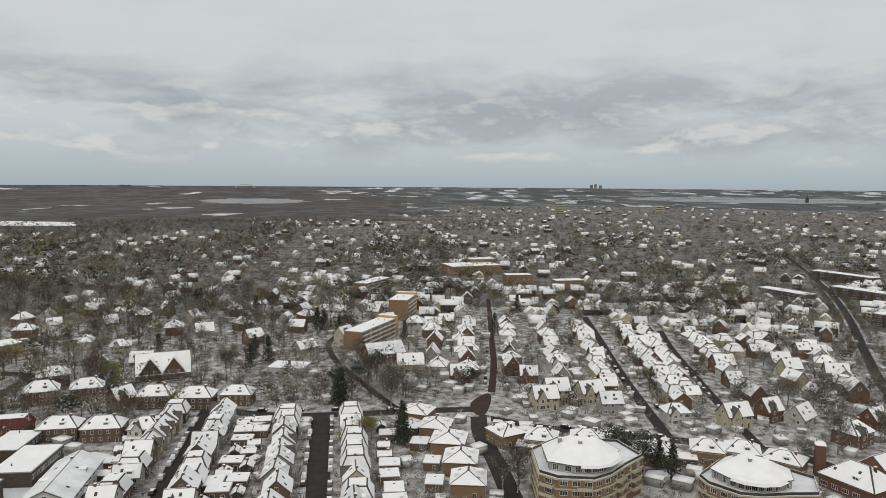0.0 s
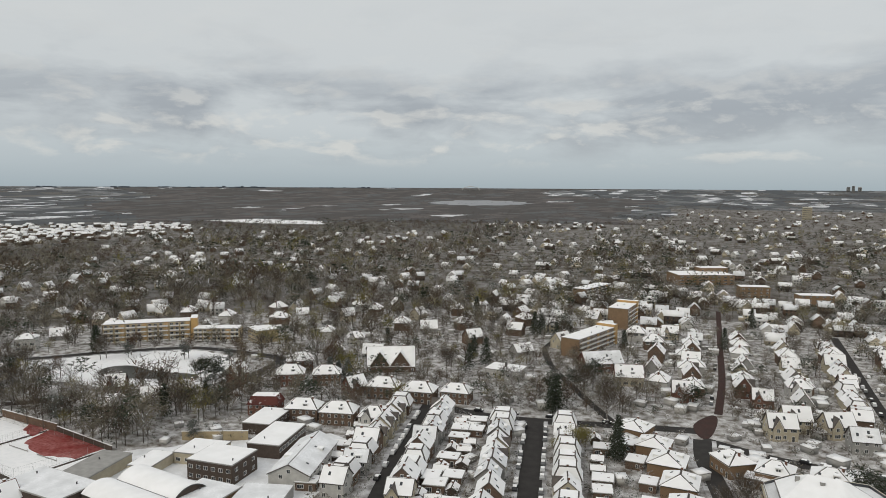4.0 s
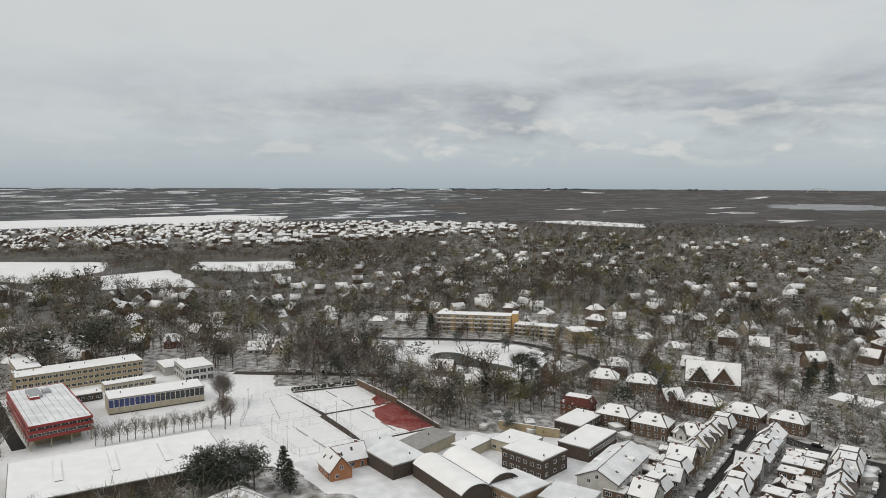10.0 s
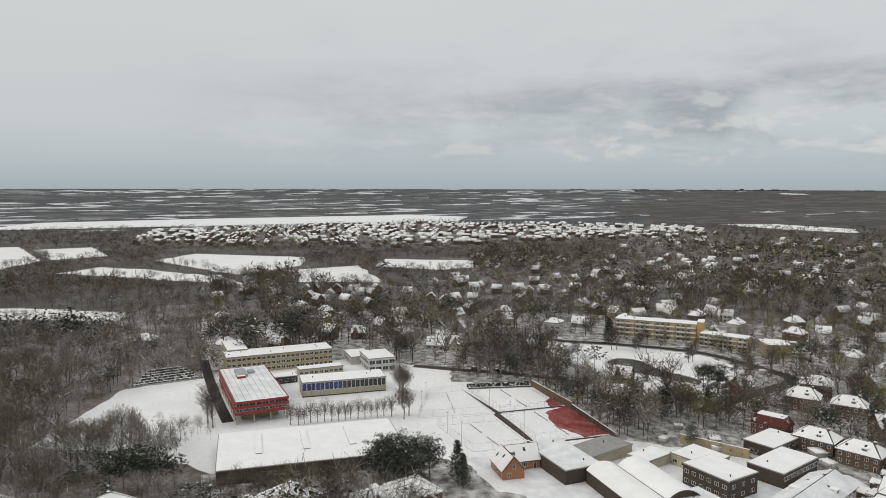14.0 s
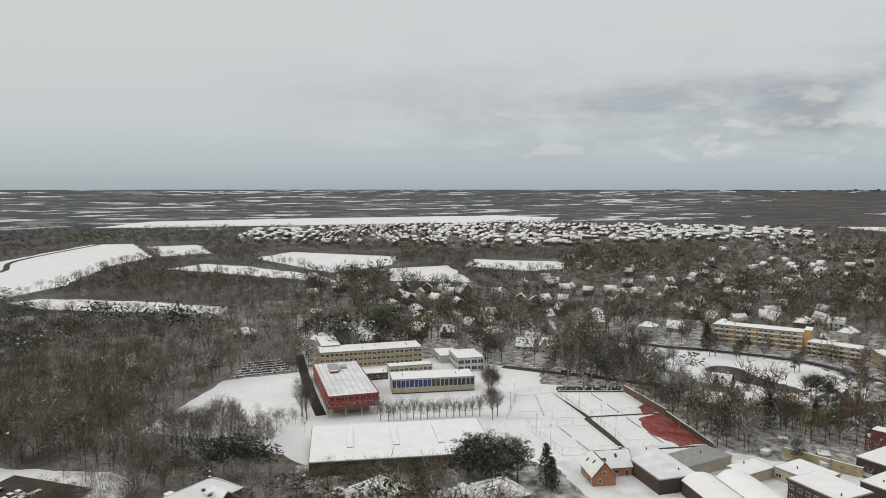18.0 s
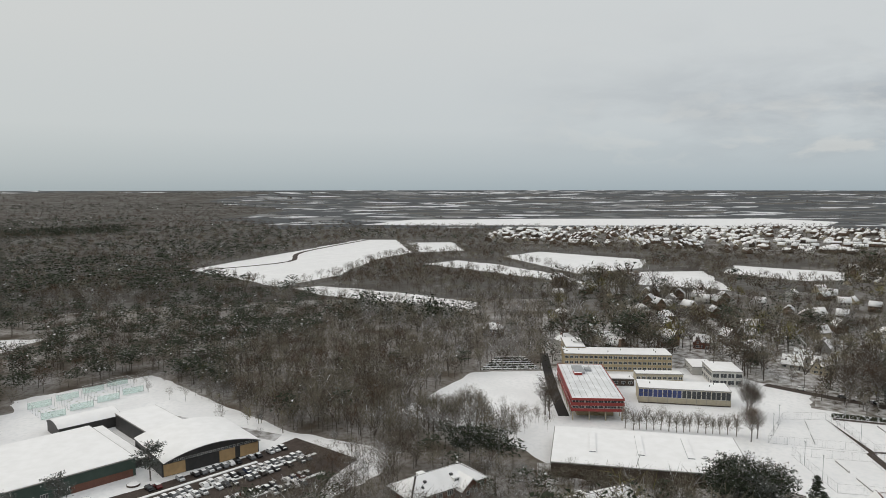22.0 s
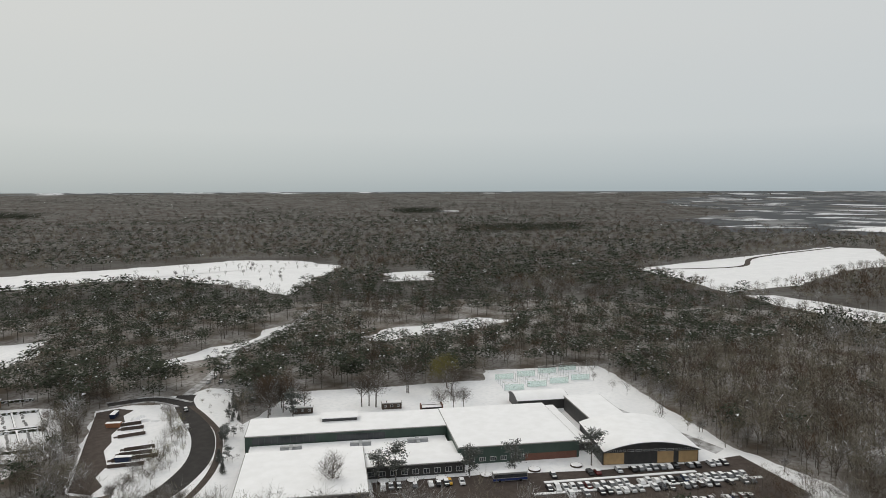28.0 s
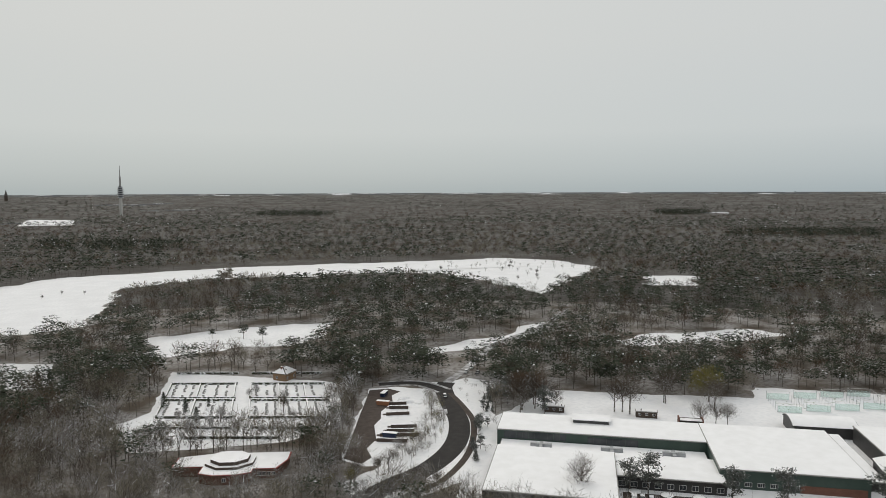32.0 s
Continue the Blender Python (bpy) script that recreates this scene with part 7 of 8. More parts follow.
gx, gy = gx.ravel() + rs.uniform(-4, 4, gx.size), gy.ravel() + rs.uniform(-3, 3, gx.size)
q = inside(gx, gy, ESTATE) & (rs.uniform(size=len(gx)) < 0.38)
town(gx[q], gy[q], np.floor(smooth_noise(gx[q] / 90, gy[q] / 90, 63) * 2) * 0.4 + 0.3, [3, 0, 1, 4, 2])
tagged(new("distant_houses", mass.mesh("distant_houses", HOUSEMATS)), "distant houses with snow-covered roofs", "houses", kind="stuff")
mass = Mass()
q = inside(gx, gy, ESTATE) & (rs.uniform(size=len(gx)) < 0.95)
scatter(mass, mid_bare, gx[q] + 10, gy[q] + 6, np.full(q.sum(), 9.0), 1.1, 501, [BROWN, GREY, OLIVE, RUST])
tagged(new("estate_trees", mass.mesh("estate_trees", WOODMATS)), "bare trees among the estate houses", "woods", kind="stuff")


# ---- tennis courts ----
def fence(a, b, h, label="tall wire mesh fence round the courts"):
    a, b = Vector((*a, 0)), Vector((*b, 0))
    ln = (b - a).length
    ob = thing("mesh_fence", label, "fence", "court fences", pose(*a, 0, 0, math.degrees(math.atan2(b.y - a.y, b.x - a.x))))
    n = max(2, int(ln / 6))
    for k in range(n + 1):
        part("post", Build().tube((ln * k / n, 0, 0), (ln * k / n, 0, h), 0.035, 0.035, 5), [STEEL], ob)
    for z in (0.1, h):
        part("rail", Build().box(0, -0.015, z - 0.015, ln, 0.015, z + 0.015), [DARKSTEEL], ob)
    b2 = Build()
    for k in range(int(ln / 0.9)):
        b2.box(k * 0.9 + 0.3, -0.005, 0.1, k * 0.9 + 0.31, 0.005, h)
    part("mesh", b2, [DARKSTEEL], ob)
    return ob


COURTS = [[(-283, 189), (-271, 217), (-240, 211), (-247, 182)], [(-245, 181), (-238, 211), (-201, 204), (-211, 174)], [(-286, 168), (-284, 186), (-248, 179), (-259, 147)], [(-246, 149), (-238, 175), (-208, 169), (-214, 146)]]
for c in COURTS:
    mid = Vector((sum(p[0] for p in c) / 4, sum(p[1] for p in c) / 4))
    ob = thing("tennis_court", "snow-covered tennis court with its net up", "tennis court", "tennis courts", pose(mid.x, mid.y, 0))
    q = [Vector(p) - mid for p in c]
    part("surface", Build().solid([(p.x, p.y, 0) for p in q], [(p.x, p.y, 0.05) for p in q]), [SNOW], ob, "even white snow")
    m0, m1 = (q[0] + q[1]) / 2, (q[2] + q[3]) / 2
    d = m1 - m0
    net = Build()
    for k in range(2):
        s = m0 + d * (0.08 + 0.5 * k)
        e = m0 + d * (0.42 + 0.5 * k)
        net.tube((s.x, s.y, 0), (s.x, s.y, 1.1), 0.05, 0.05, 5).tube((e.x, e.y, 0), (e.x, e.y, 1.1), 0.05, 0.05, 5)
        w = Vector((-(e - s).y, (e - s).x)).normalized() * 0.03
        net.solid([(s.x, s.y, 0.1), (e.x, e.y, 0.1), (e.x + w.x, e.y + w.y, 0.1), (s.x + w.x, s.y + w.y, 0.1)], [(s.x, s.y, 0.55), (e.x, e.y, 0.55), (e.x + w.x, e.y + w.y, 0.55), (s.x + w.x, s.y + w.y, 0.55)])
    part("net", net, [GREYWALL], ob, "grey sagging net")
    for i in range(4):
        fence(c[i], c[(i + 1) % 4], 3.2)
    for k in (0.3, 0.7):
        p = Vector(c[0]).lerp(Vector(c[3]), k)
        lp = thing("floodlight", "slim court floodlight on a steel pole", "lamp", "court floodlights", pose(p.x, p.y, 0))
        part("pole", Build().tube((0, 0, 0), (0, 0, 9), 0.09, 0.06, 6), [STEEL], lp)
        part("lamp_head", Build().box(-0.5, -0.15, 8.9, 0.5, 0.15, 9.1), [STEEL], lp)
for poly, lb in (([(-237, 202), (-239, 214), (-227, 215), (-202, 206), (-204, 194), (-219, 192), (-231, 196)], "red clay court showing through melting snow"), ([(-249, 210), (-253, 217), (-241, 216), (-239, 206)], "corner of red clay showing through melting snow")):
    clay = lawn(poly, lb, REDCLAY, 0.075, 1.5, 0.3)
    clay.name, clay["category"] = "red_clay_patch", "court"
slab("court_path", [(-287, 187), (-247, 180), (-246, 178), (-211, 171), (-210, 173), (-245, 182)], 0.0, 0.04, BROWNROAD, "dark path between the courts", "path")
for a, b, w in (((-285, 190), (-272, 220), 2.4), ((-247, 182), (-239, 213), 1.6), ((-209, 170), (-200, 205), 1.4)):
    strip("court_border", [a, b], w, 0.0, 0.06, BROWNROAD, "dark edge strip beside a tennis court", "path", False)
for k in range(9):
    hd = tagged(new("hedge", Build().box(0, -0.6, 0, 3.4, 0.6, 1.7, 0, 0).mesh("hedge", [HEDGE])), "dark clipped hedge behind the courts", "hedge", "court hedges")
    hd.matrix_basis = pose(-287.5 + k * 1.4, 191 + k * 3.3, 0, 0, 0, 67)
wl1 = thing("brick_wall", "long garden wall of brown brick along the courts", "wall", m=pose(-272, 220, 0, 0, 0, -10))
part("wall", Build().box(0, 0, 0, 38, 0.4, 3.2), [BRICK], wl1)
part("coping", Build().box(-0.1, -0.1, 3.2, 38.1, 0.5, 3.35), [ROOFSNOW], wl1, "snowy coping")
wl2 = thing("brick_wall", "low brick wall with snow beside the red court", "wall", m=pose(-236, 214, 0, 0, 0, -15))
part("wall", Build().box(0, 0, 0, 40, 0.4, 2.2), [DARKBRICK], wl2)
part("coping", Build().box(-0.1, -0.1, 2.2, 40.1, 0.5, 2.32), [ROOFSNOW], wl2, "snowy coping")
wl3 = thing("brick_wall", "cream yard wall behind the works", "wall", m=pose(-180, 222, 0, 0, 0, 20))
part("wall", Build().box(0, 0, 0, 26, 0.4, 3.6), [YELLOWBRICK], wl3)
part("coping", Build().box(-0.1, -0.1, 3.6, 26.1, 0.5, 3.72), [ROOFSNOW], wl3, "snowy coping")

PADELGLASS = mat("green_tinted_glass", (0.80, 0.93, 0.89), (0.76, 0.90, 0.86), 0.5, 0.05)
PADELGLASS.node_tree.nodes["Principled BSDF"].inputs["Transmission Weight"].default_value = 0.92
# padel courts behind the sports centre
for k in range(4):
    x, y = centre_at(123 + k * 13, -52 - k * 4)
    ob = thing("padel_court", "glass-walled padel court with green turf under snow", "padel court", "padel courts", pose(x, y, 0, 0, 0, 131.8))
    part("turf", Build().box(-5, -10, 0, 5, 10, 0.06), [GREENNET], ob)
    for sy in (-1, 1):
        part("glass_wall", Build().box(-5, sy * 10 - 0.03, 0.06, 5, sy * 10 + 0.03, 3.0), [PADELGLASS], ob, "greenish glass end wall")
    for sx in (-1, 1):
        for j in range(6):
            part("post", Build().tube((sx * 5, -10 + 4 * j, 0), (sx * 5, -10 + 4 * j, 4), 0.06, 0.06, 5), [STEEL], ob)
        part("rail", Build().box(sx * 5 - 0.04, -10, 3.95, sx * 5 + 0.04, 10, 4.05), [FRAMEW], ob)
        part("rail", Build().box(-5, sx * 10 - 0.04, 3.95, 5, sx * 10 + 0.04, 4.05), [FRAMEW], ob)


# ---- cars ----
def wheel_mesh():
    return Build().tube((0, -0.11, 0), (0, 0.11, 0), 0.32, 0.32, 10).mesh("wheel", [TYRE])


WHEEL = wheel_mesh()


def car(paint, label, snowy=True, van=False, wheels=True):
    ob = thing("car", label, "car", "parked cars")
    L, W = (4.9, 1.95) if van else (4.3, 1.78)
    prof = [(-L / 2, 0.3), (-L / 2, 0.85), (-L * 0.44, 0.98), (-L * 0.33, 1.5 if not van else 1.95), (L * 0.12, 1.52 if not van else 2.0), (L * 0.27, 1.0 if not van else 1.3), (L * 0.46, 0.86), (L / 2, 0.6), (L / 2, 0.3)]
    b = Build()
    n = len(prof)
    inset = [0 if z < 1.05 else 0.16 for _, z in prof]
    lo = [(x, -W / 2 + i, z) for (x, z), i in zip(prof, inset)]
    hi = [(x, W / 2 - i, z) for (x, z), i in zip(prof, inset)]
    b.solid(lo, hi)
    if not wheels:
        for x in (-L * 0.3, L * 0.3):
            b.tube((x, -W / 2 - 0.01, 0.3), (x, W / 2 + 0.01, 0.3), 0.31, 0.31, 8, 1)
    part("body", b, [paint, TYRE], ob)
    for x in (-L * 0.3, L * 0.3) if wheels else ():
        for s in (-1, 1):
            part("wheel", WHEEL, None, ob, at=pose(x, s * (W / 2 - 0.08), 0.32))
    zt, top = (1.0, 1.46) if not van else (1.15, 1.85)
    q = Build()
    q.face([(L * 0.265, -W / 2 + 0.14, zt + 0.05), (L * 0.265, W / 2 - 0.14, zt + 0.05), (L * 0.13, W / 2 - 0.2, top), (L * 0.13, -W / 2 + 0.2, top)])
    part("windscreen", q, [GLASS], ob, at=pose(0.03, 0, 0.02))
    q = Build()
    for s in (-1, 1):
        q.face([(-L * 0.36, s * (W / 2 - 0.03), zt + 0.02), (L * 0.24, s * (W / 2 - 0.03), zt + 0.02), (L * 0.12, s * (W / 2 - 0.13), top), (-L * 0.32, s * (W / 2 - 0.13), top)])
    part("side_glazing", q, [GLASS], ob)
    if snowy:
        z = 1.5 if not van else 1.98
        part("snow_cover", Build().box(-L * 0.32, -W / 2 + 0.2, z, L * 0.11, W / 2 - 0.2, z + 0.1).box(L * 0.29, -W / 2 + 0.15, 0.88, L * 0.45, W / 2 - 0.15, 0.98), [ROOFSNOW], ob, "snow on roof and bonnet")
    return ob


CARS = [car(PAINTS[0], "black parked car with snow on its roof"), car(PAINTS[1], "grey parked car topped with snow"), car(PAINTS[2], "silver parked car topped with snow"), car(PAINTS[3], "white parked car with snow on it"),
        car(PAINTS[4], "dark blue parked car with snowy roof"), car(PAINTS[0], "black parked car cleared of snow", False), car(PAINTS[5], "red parked car with snow on its roof"), car(PAINTS[3], "white delivery van with snow on its roof", True, True)]
FAR_CARS = [car(PAINTS[k], lb, True, False, False) for k, lb in ((0, "black car parked along the street"), (1, "grey snowy car parked along the street"), (2, "silver snowy car parked along the street"), (3, "white snowy car parked along the street"))]
WEIGHT = [0, 0, 1, 1, 2, 2, 3, 3, 4, 5, 6, 7]


def park(x, y, turn, k=None):
    if y > 150 or (k is None and rnd.random() < 0.6):
        return copy_thing(rnd.choice(FAR_CARS), pose(x, y, 0.035, 0, 0, turn))
    return copy_thing(CARS[rnd.choice(WEIGHT) if k is None else k], pose(x, y, 0.035, 0, 0, turn + rnd.uniform(-2, 2)))


def kerb_cars(a, b, n, skip=0.25):
    ang = math.degrees(math.atan2(b[1] - a[1], b[0] - a[0]))
    for i in range(n):
        if rnd.random() > skip:
            t = (i + 0.5) / n
            park(a[0] + (b[0] - a[0]) * t, a[1] + (b[1] - a[1]) * t, ang)


kerb_cars((-91, 205), (-103, 285), 14)
kerb_cars((-83.5, 200), (-96.5, 285), 14)
kerb_cars((-42.5, 200), (-54.5, 284), 14)
kerb_cars((-33.5, 200), (-46, 284), 14)
kerb_cars((21.5, 335), (28, 420), 9)
kerb_cars((90.5, 320), (98, 420), 13)
kerb_cars((96.5, 300), (104, 420), 14)
kerb_cars((123, 290), (135, 390), 11)
kerb_cars((36, 281), (120, 256.5), 14, 0.4)
kerb_cars((-90, 294), (-10, 298), 10, 0.5)
for v, u0, u1 in ((61.5, 48, 176), (72, 100, 178), (77.2, 100, 176), (88.5, 92, 170), (93.7, 92, 164), (105, 88, 150)):
    n = int((u1 - u0) / 2.7)
    for i in range(n):
        u = u0 + (i + 0.5) * 2.7
        if rnd.random() < 0.74 and not (v < 62 and 88 < u < 102):
            x, y = centre_at(u, v + rnd.uniform(-0.3, 0.3))
            park(x, y, 41.8 + (180 if rnd.random() < 0.4 else 0))
for v, u0, u1 in ((74.6, 98, 180), (91.1, 90, 172), (66.2, 104, 160), (107.8, 86, 150)):
    x, y = centre_at(u0, v)
    ob = thing("planting_strip", "snowy planting strip between parking rows", "planting bed", "planting strips", pose(x, y, 0, 0, 0, 131.8))
    part("kerb", Build().box(0, -0.8, 0, u1 - u0, 0.8, 0.2), [CONCRETE], ob)
    part("snow_cover", Build().box(0.1, -0.72, 0.2, u1 - u0 - 0.1, 0.72, 0.36), [ROOFSNOW], ob, "snow on the planting strip")
x, y = centre_at(72, 61)
car(YELLOWPAINT, "yellow parked car among dark ones", False).matrix_basis = pose(x, y, 0.035, 0, 0, 42)
x, y = centre_at(93, 62)
bus = thing("coach", "white and teal coach with a snow-covered roof", "bus", m=pose(x, y, 0.03, 0, 0, 131.8))
part("body", Build().box(-6, -1.25, 0.35, 6, 1.25, 3.2), [GREYWALL], bus)
part("window_band", Build().box(-5.8, -1.28, 1.5, 5.8, 1.28, 2.7), [GLASS], bus)
part("side_stripe", Build().box(-6.02, -1.29, 0.5, 6.02, 1.29, 1.3), [BLUEPANE], bus)
part("snow_cover", Build().box(-5.95, -1.2, 3.2, 5.95, 1.2, 3.34), [ROOFSNOW], bus)
for xx in (-3.8, 3.6):
    for s in (-1, 1):
        part("wheel", WHEEL, None, bus, at=pose(xx, s * 1.15, 0.45) @ Matrix.Scale(1.4, 4))
for x, y, a in ((-186, -243, 235), (-200, -262, 60), (-236, -291, 40), (-240, -286, 40), (-244, -296, 40), (-262, -306, 35)):
    park(x, y, a)
for u, v in ((86, 57), (104, 55), (120, 54), (50, 56), (60, 57), (70, 57)):
    x, y = centre_at(u, v)
    ob = thing("planter", "round raised planter covered in snow", "planter", "planters", pose(x, y, 0))
    part("rim", Build().tube((0, 0, 0), (0, 0, 0.6), 2.2, 2.2, 18), [DARKBRICK], ob)
    part("snow_cover", Build().tube((0, 0, 0.6), (0, 0, 0.85), 2.1, 1.4, 18), [ROOFSNOW], ob)

strip("lane", [(-338, 188), (-318, 205), (-296, 226), (-268, 246)], 6, 0.0, 0.03, BROWNROAD, "dark lane behind the tennis courts", "road", False)
kerb_cars((-330, 199), (-288, 236), 9, 0.2)
# ---- depot, cemetery and the lodge ----
for (x0, y0), (x1, y1) in (((-172, -268), (-179, -264)), ((-169, -263), (-176, -258)), ((-163, -256), (-172, -251)), ((-156, -241), (-165, -235)), ((-152, -238), (-161, -231)), ((-147, -235), (-160, -226)), ((-143, -231), (-152, -223))):
    ln = math.hypot(x1 - x0, y1 - y0)
    ob = thing("depot_bay", "storage bay with low concrete walls and snow on top", "storage bay", "depot bays", pose(x0, y0, 0, 0, 0, math.degrees(math.atan2(y1 - y0, x1 - x0))))
    part("wall", Build().box(0, -0.35, 0, ln, 0.35, 1.5, 0, 1), [DARKBRICK, ROOFSNOW], ob)
    part("end_wall", Build().box(ln - 0.5, 0.35, 0, ln, 2.6, 1.4, 0, 1), [DARKBRICK, ROOFSNOW], ob)
    part("floor", Build().box(-1.5, 0.35, 0, ln - 0.5, 2.6, 0.06), [BROWNROAD], ob, "dark swept bay floor")
for k in range(9):
    hp = Build()
    rad = rnd.uniform(1.2, 2.6)
    lo = [(math.cos(a * 0.785) * rad * rnd.uniform(0.8, 1.2), math.sin(a * 0.785) * rad * rnd.uniform(0.8, 1.2), 0) for a in range(8)]
    hp.solid(lo, [(x * 0.4, y * 0.4, rad * 0.45) for x, y, _ in lo])
    ob = tagged(new("snow_heap", hp.mesh("snow_heap", [SNOW])), "heap of cleared snow in the depot", "snow heap", "snow heaps")
    ob.matrix_basis = pose(-182 + rnd.uniform(-4, 4), -268 + rnd.uniform(-7, 7), 0)
for x, y, a, m, lb in ((-178, -282, 40, PAINTS[4], "blue skip container with snow"), (-170, -270, 130, ORANGEBRICK, "orange works container in the depot"), (-150, -232, -50, PAINTS[4], "blue skip in the depot")):
    ob = thing("container", lb, "container", "", pose(x, y, 0.03, 0, 0, a))
    part("body", Build().solid([(-2.6, -1, 0), (2.6, -1, 0), (2.6, 1, 0), (-2.6, 1, 0)], [(-3.2, -1.2, 1.9), (3.2, -1.2, 1.9), (3.2, 1.2, 1.9), (-3.2, 1.2, 1.9)]), [m], ob)
    part("snow_cover", Build().box(-3, -1.1, 1.9, 3, 1.1, 2.0), [ROOFSNOW], ob)
HEDGEROW = Build().box(0, -0.4, 0, 1, 0.4, 1.1, 0, 0).box(0.01, -0.33, 1.1, 0.99, 0.37, 1.2, 1, 1).mesh("hedge", [HEDGE, ROOFSNOW])
STONE = Build().box(-0.5, -0.15, 0, 0.5, 0.15, 0.9, 0, 1).box(-0.55, -2.0, 0, 0.55, -0.18, 0.3, 0, 1).mesh("gravestone", [CONCRETE, ROOFSNOW])
GO, G1, G2 = Vector((-80, -314)), Vector((-0.38, -0.925)), Vector((-0.80, 0.60))


def grave_hedge(u, v, ln, along):
    p, d = GO + G1 * u + G2 * v, G1 if along == 1 else G2
    ob = tagged(new("hedge", HEDGEROW), "clipped dark hedge topped with snow", "hedge", "cemetery hedges")
    ob.matrix_basis = pose(p.x, p.y, 0, 0, 0, math.degrees(math.atan2(d.y, d.x))) @ Matrix.Diagonal((ln, 1, 1, 1))


for u in (0, 26, 29, 55, 76):
    grave_hedge(u, 0, 34, 2)
    grave_hedge(u, 41, 38, 2)
for v in (0, 15, 33, 41, 55, 68, 79):
    grave_hedge(1, v, 25, 1)
    grave_hedge(30, v, 24, 1)
for u, v, ln in ((-14, 8, 26), (-14, 42, 24), (-26, 14, 40)):
    grave_hedge(u, v, ln, 2)
for u, v, ln in ((95, -36, 26), (104, -36, 26), (88, -40, 26), (112, -34, 20)):
    grave_hedge(u, v, ln, 2)
for u0 in (3, 32):
    for v in (3, 8, 12, 18, 24, 29, 44, 49, 53, 59, 64, 72):
        for i in range(8):
            if rnd.random() < 0.2:
                continue
            p = GO + G1 * (u0 + 1 + i * 2.7 + rnd.uniform(-0.4, 0.4)) + G2 * (v + rnd.uniform(-0.3, 0.3))
            g = tagged(new("gravestone", STONE), "grey gravestone standing in the snow", "gravestone", "gravestones")
            g.matrix_basis = pose(p.x, p.y, 0, 0, 0, 247.7 + 90 + rnd.uniform(-4, 4))
put(house("hip", 9, 8, 4, 6.5, TANBRICK, TILE, "small tan lodge with a snowy roof", dormer=False, floors=1, group=""), -152, -340, 30, 7, True)
oc = thing("pavilion", "low red-brown pavilion with a stepped octagonal snowy roof", "building", m=pose(-86, -236, 0, 0, 0, 147))
outline = [(-20, -3), (-9, -3), (-9, -9), (-4, -11), (4, -11), (9, -9), (9, -6), (17, -6), (20, 2), (20, 9), (2, 9), (0, 11), (-6, 11), (-8, 9), (-20, 6)]
ring = [(math.cos(radians(22.5 + 45 * k)), math.sin(radians(22.5 + 45 * k))) for k in range(8)]
part("wall", Build().solid([(x * 0.96, y * 0.96, 0) for x, y in outline], [(x * 0.96, y * 0.96, 3.4) for x, y in outline]), [REDBRICK], oc)
rf = part("roof", Build().solid([(x, y, 3.4) for x, y in outline], [(x, y, 3.65) for x, y in outline]), [REDPAINT], oc, "red roof edge")
part("snow_cover", Build().solid([(x * 0.975, y * 0.975, 3.65) for x, y in outline], [(x * 0.965, y * 0.965, 3.8) for x, y in outline]), [ROOFSNOW], rf)
part("roof_step", Build().solid([(x * 9, y * 7.5, 3.8) for x, y in ring], [(x * 9, y * 7.5, 4.7) for x, y in ring], 0, 1), [DARKBRICK, ROOFSNOW], oc, "lower octagonal roof step with snow")
part("lantern", Build().solid([(x * 7, y * 5.8, 4.7) for x, y in ring], [(x * 7, y * 5.8, 5.9) for x, y in ring], 0, 1), [DARKBRICK, ROOFSNOW], oc, "raised roof lantern with snow")
for k in range(5):
    part("window", WIN, None, oc, at=pose(11 + k * 1.6, -5.76, 1.0) if k < 4 else pose(0, -10.56, 1.0))
busy(-98, -230, 10), busy(-74, -246, 10), busy(-88, -222, 8), busy(-78, -228, 8), busy(-95, -214, 7)
busy(-84, -236, 15)

# ---- school ground terraces ----
for k in range(6):
    ob = thing("terrace_step", "snowy grass bank step beside the playing field", "terrace", "field terraces", pose(-376 - k * 3.2, 46 + k * 2, 0, 0, 0, 90))
    part("bank", Build().box(0, -0.6, 0, 33 - k * 3, 0.6, 0.5 + 0.5 * k, 0, 1), [HEDGE, SNOW], ob)
strip("school_drive", [(-412, 89), (-399, 87), (-365, 82), (-325, 77), (-296, 74)], 5, 0.0, 0.03, ASPHALT, "dark school drive", "road", False)
strip("field_path", [(-1340, -60), (-1090, -150), (-950, -150), (-862, -235)], 7, 0.02, 0.06, BROWNROAD, "dark track across the snowy field", "path", False)

# ---- landmarks on the horizon ----
def polar_at(az, r):
    return -r * math.sin(radians(az)), r * math.cos(radians(az))


def landmark(name, label, az, r, category):
    x, y = polar_at(az, r)
    ob = thing(name, label, category, m=pose(x, y, float(land(r)) - 0.5, 0, 0, az))
    return ob


tv = landmark("radio_tower", "tall concrete radio tower with ring platforms and a mast", 168.2, 2850, "tower")
tv.matrix_basis = tv.matrix_basis @ Matrix.Scale(0.71, 4)
part("shaft", Build().tube((0, 0, 0), (0, 0, 150), 8, 7, 14), [WHITE], tv, "pale concrete shaft")
for k, rr in enumerate((14, 17, 17, 17, 16, 13)):
    part("platform", Build().tube((0, 0, 94 + 10 * k), (0, 0, 99 + 10 * k), rr, rr, 18), [STEEL], tv, "round aerial platform")
part("core", Build().tube((0, 0, 92), (0, 0, 152), 10.5, 9.5, 16), [DARKSTEEL], tv, "dark ring of aerials")
part("mast", Build().tube((0, 0, 150), (0, 0, 205), 5, 4, 8).tube((0, 0, 205), (0, 0, 262), 2.2, 0.8, 6), [GREYWALL], tv)
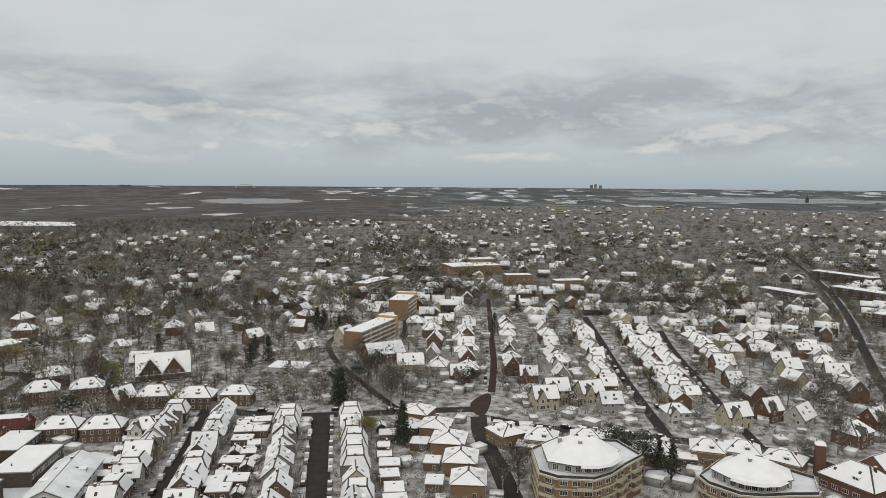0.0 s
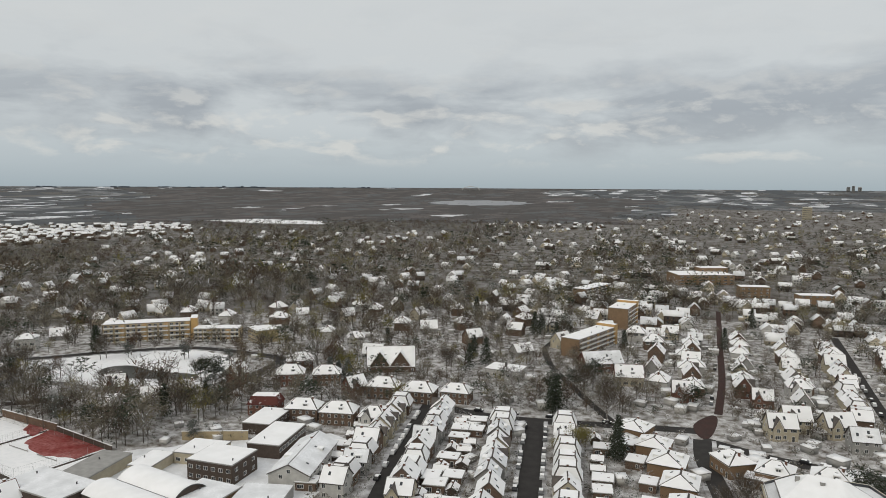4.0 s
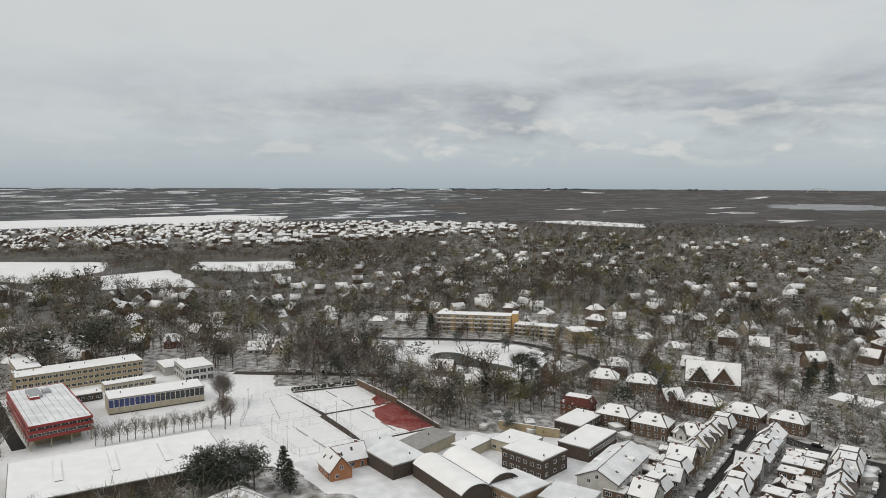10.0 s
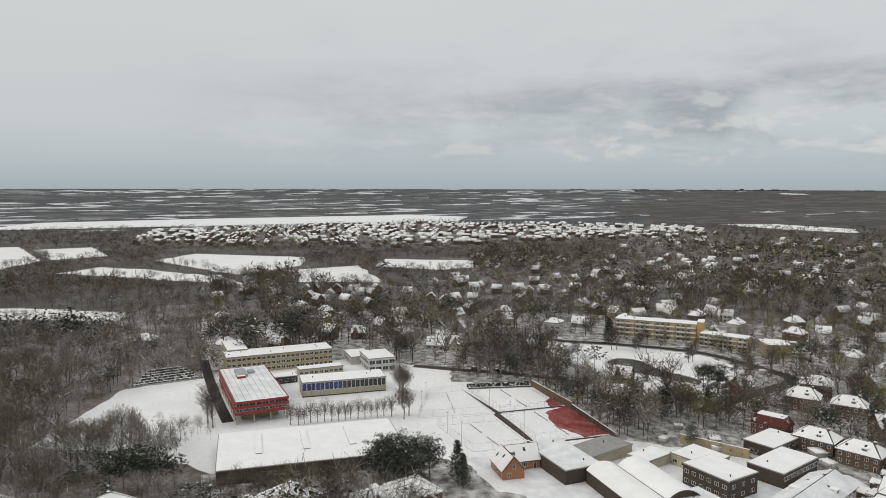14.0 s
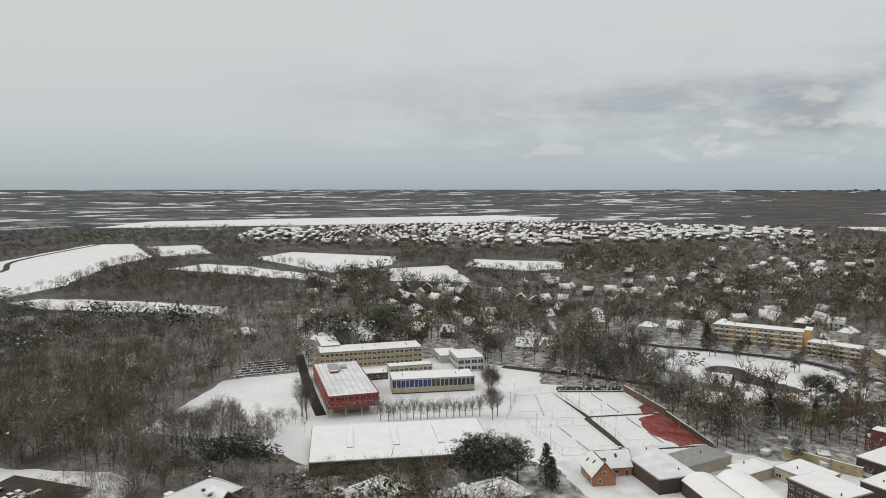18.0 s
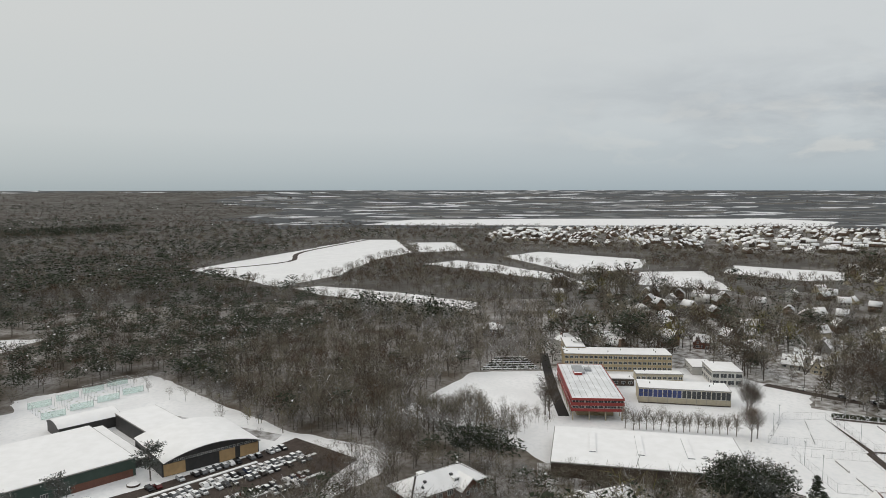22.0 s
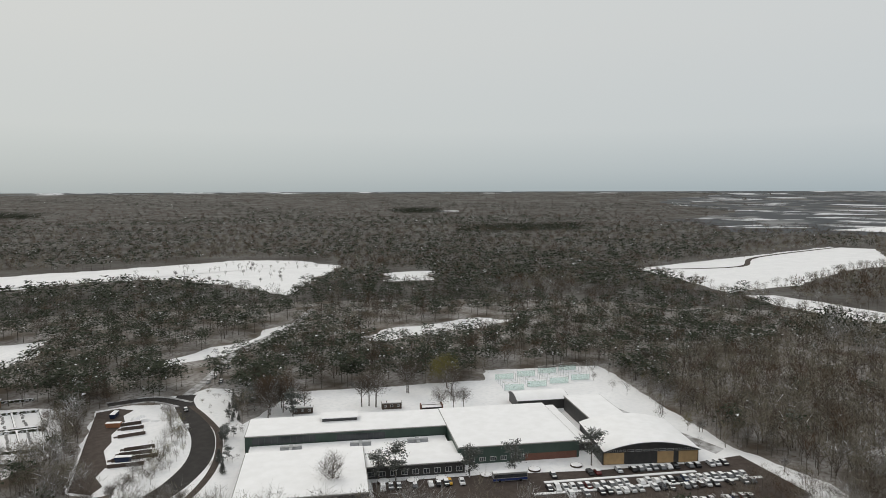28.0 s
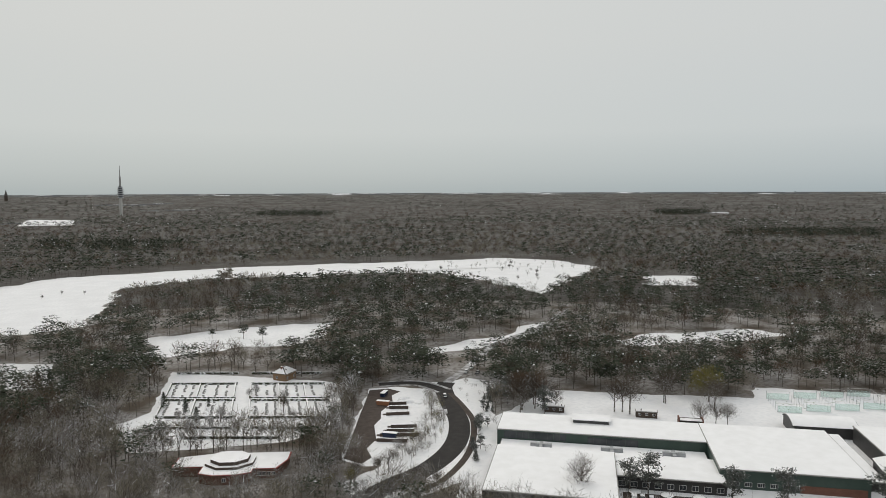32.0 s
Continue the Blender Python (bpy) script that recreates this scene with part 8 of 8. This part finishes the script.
sp = landmark("church_tower", "distant church with a pointed spire", 175.5, 4300, "church")
part("tower", Build().box(-8, -8, 0, 8, 8, 28), [DARKBRICK], sp)
part("spire", Build().solid([(-8, -8, 28), (8, -8, 28), (8, 8, 28), (-8, 8, 28)], [(-0.5, -0.5, 58), (0.5, -0.5, 58), (0.5, 0.5, 58), (-0.5, 0.5, 58)]), [TILE], sp)
sp = landmark("church_tower", "distant brick church tower above the trees", -27.6, 3600, "church")
part("tower", Build().box(-7, -7, 0, 7, 7, 24), [DARKBRICK], sp)
part("spire", Build().solid([(-7, -7, 24), (7, -7, 24), (7, 7, 24), (-7, 7, 24)], [(-1, -1, 38), (1, -1, 38), (1, 1, 38), (-1, 1, 38)]), [TILE], sp)
for az, r, w, h, d in ((-9.5, 2350, 26, 38, 20), (-12.0, 4800, 20, 30, 20), (-12.3, 4800, 16, 36, 20), (-12.7, 4820, 20, 28, 20), (-17.3, 2500, 26, 26, 14)):
    ob = landmark("tower_block", "distant pale tower block", az, r, "building")
    part("wall", Build().box(-w / 2, -d / 2, 0, w / 2, d / 2, h), [CREAM if r < 3000 else GREYWALL], ob)
    for f in range(int(h / 6)):
        part("window_band", Build().box(-w / 2 + 1, -d / 2 - 0.3, f * 6 + 2.5, w / 2 - 1, -d / 2, f * 6 + 4.8), [GLASS], ob)
    part("snow_cover", Build().box(-w / 2, -d / 2, h, w / 2, d / 2, h + 0.8), [ROOFSNOW], ob)
sk = Build()
rs2 = random.Random(4)
for az0, az1, n, hh in ((32.5, 44, 50, 7), (33, 36, 8, 13), (47, 49, 6, 8), (22, 31, 16, 5), (24.2, 25, 5, 8)):
    for k in range(n):
        az = rs2.uniform(az0, az1)
        x, y = polar_at(az, 4860 + rs2.uniform(-30, 30))
        w, h = rs2.uniform(5, 22), hh * rs2.uniform(0.3, 1.0)
        z = float(land(4860)) - 4
        sk.box(x - w, y - 5, z, x + w, y + 5, z + h + 4)
tagged(new("distant_skyline", sk.mesh("distant_skyline", [FARTOWN])), "far city skyline on the horizon", "skyline", kind="stuff")
br = landmark("arch_bridge", "distant white arch bridge", 15.9, 4650, "bridge")
ar = Build()
for k in range(16):
    a0, a1 = math.pi * k / 16, math.pi * (k + 1) / 16
    ar.tube((-60 * math.cos(a0), 0, 26 * math.sin(a0)), (-60 * math.cos(a1), 0, 26 * math.sin(a1)), 2, 2, 5)
part("arch", ar, [WHITE], br)
part("deck", Build().box(-75, -5, 3, 75, 5, 5), [CONCRETE], br)
part("pier", Build().box(-70, -4, 0, -66, 4, 3), [CONCRETE], br)

# the patterns that were copied do not stand in the place themselves
for pattern in (*TERRACE, *VILLA, *PAIR, *FLATTOP, *BARE, *BUSHES, *PINES, *SPRUCE, *CARS, *FAR_CARS, *FAR_TERRACE, *FAR_VILLA, BUNGALOW, NEARBY, WILLOW, BIRCH, *SINGLE):
    for o in (*pattern.children_recursive, pattern):
        bpy.data.objects.remove(o)
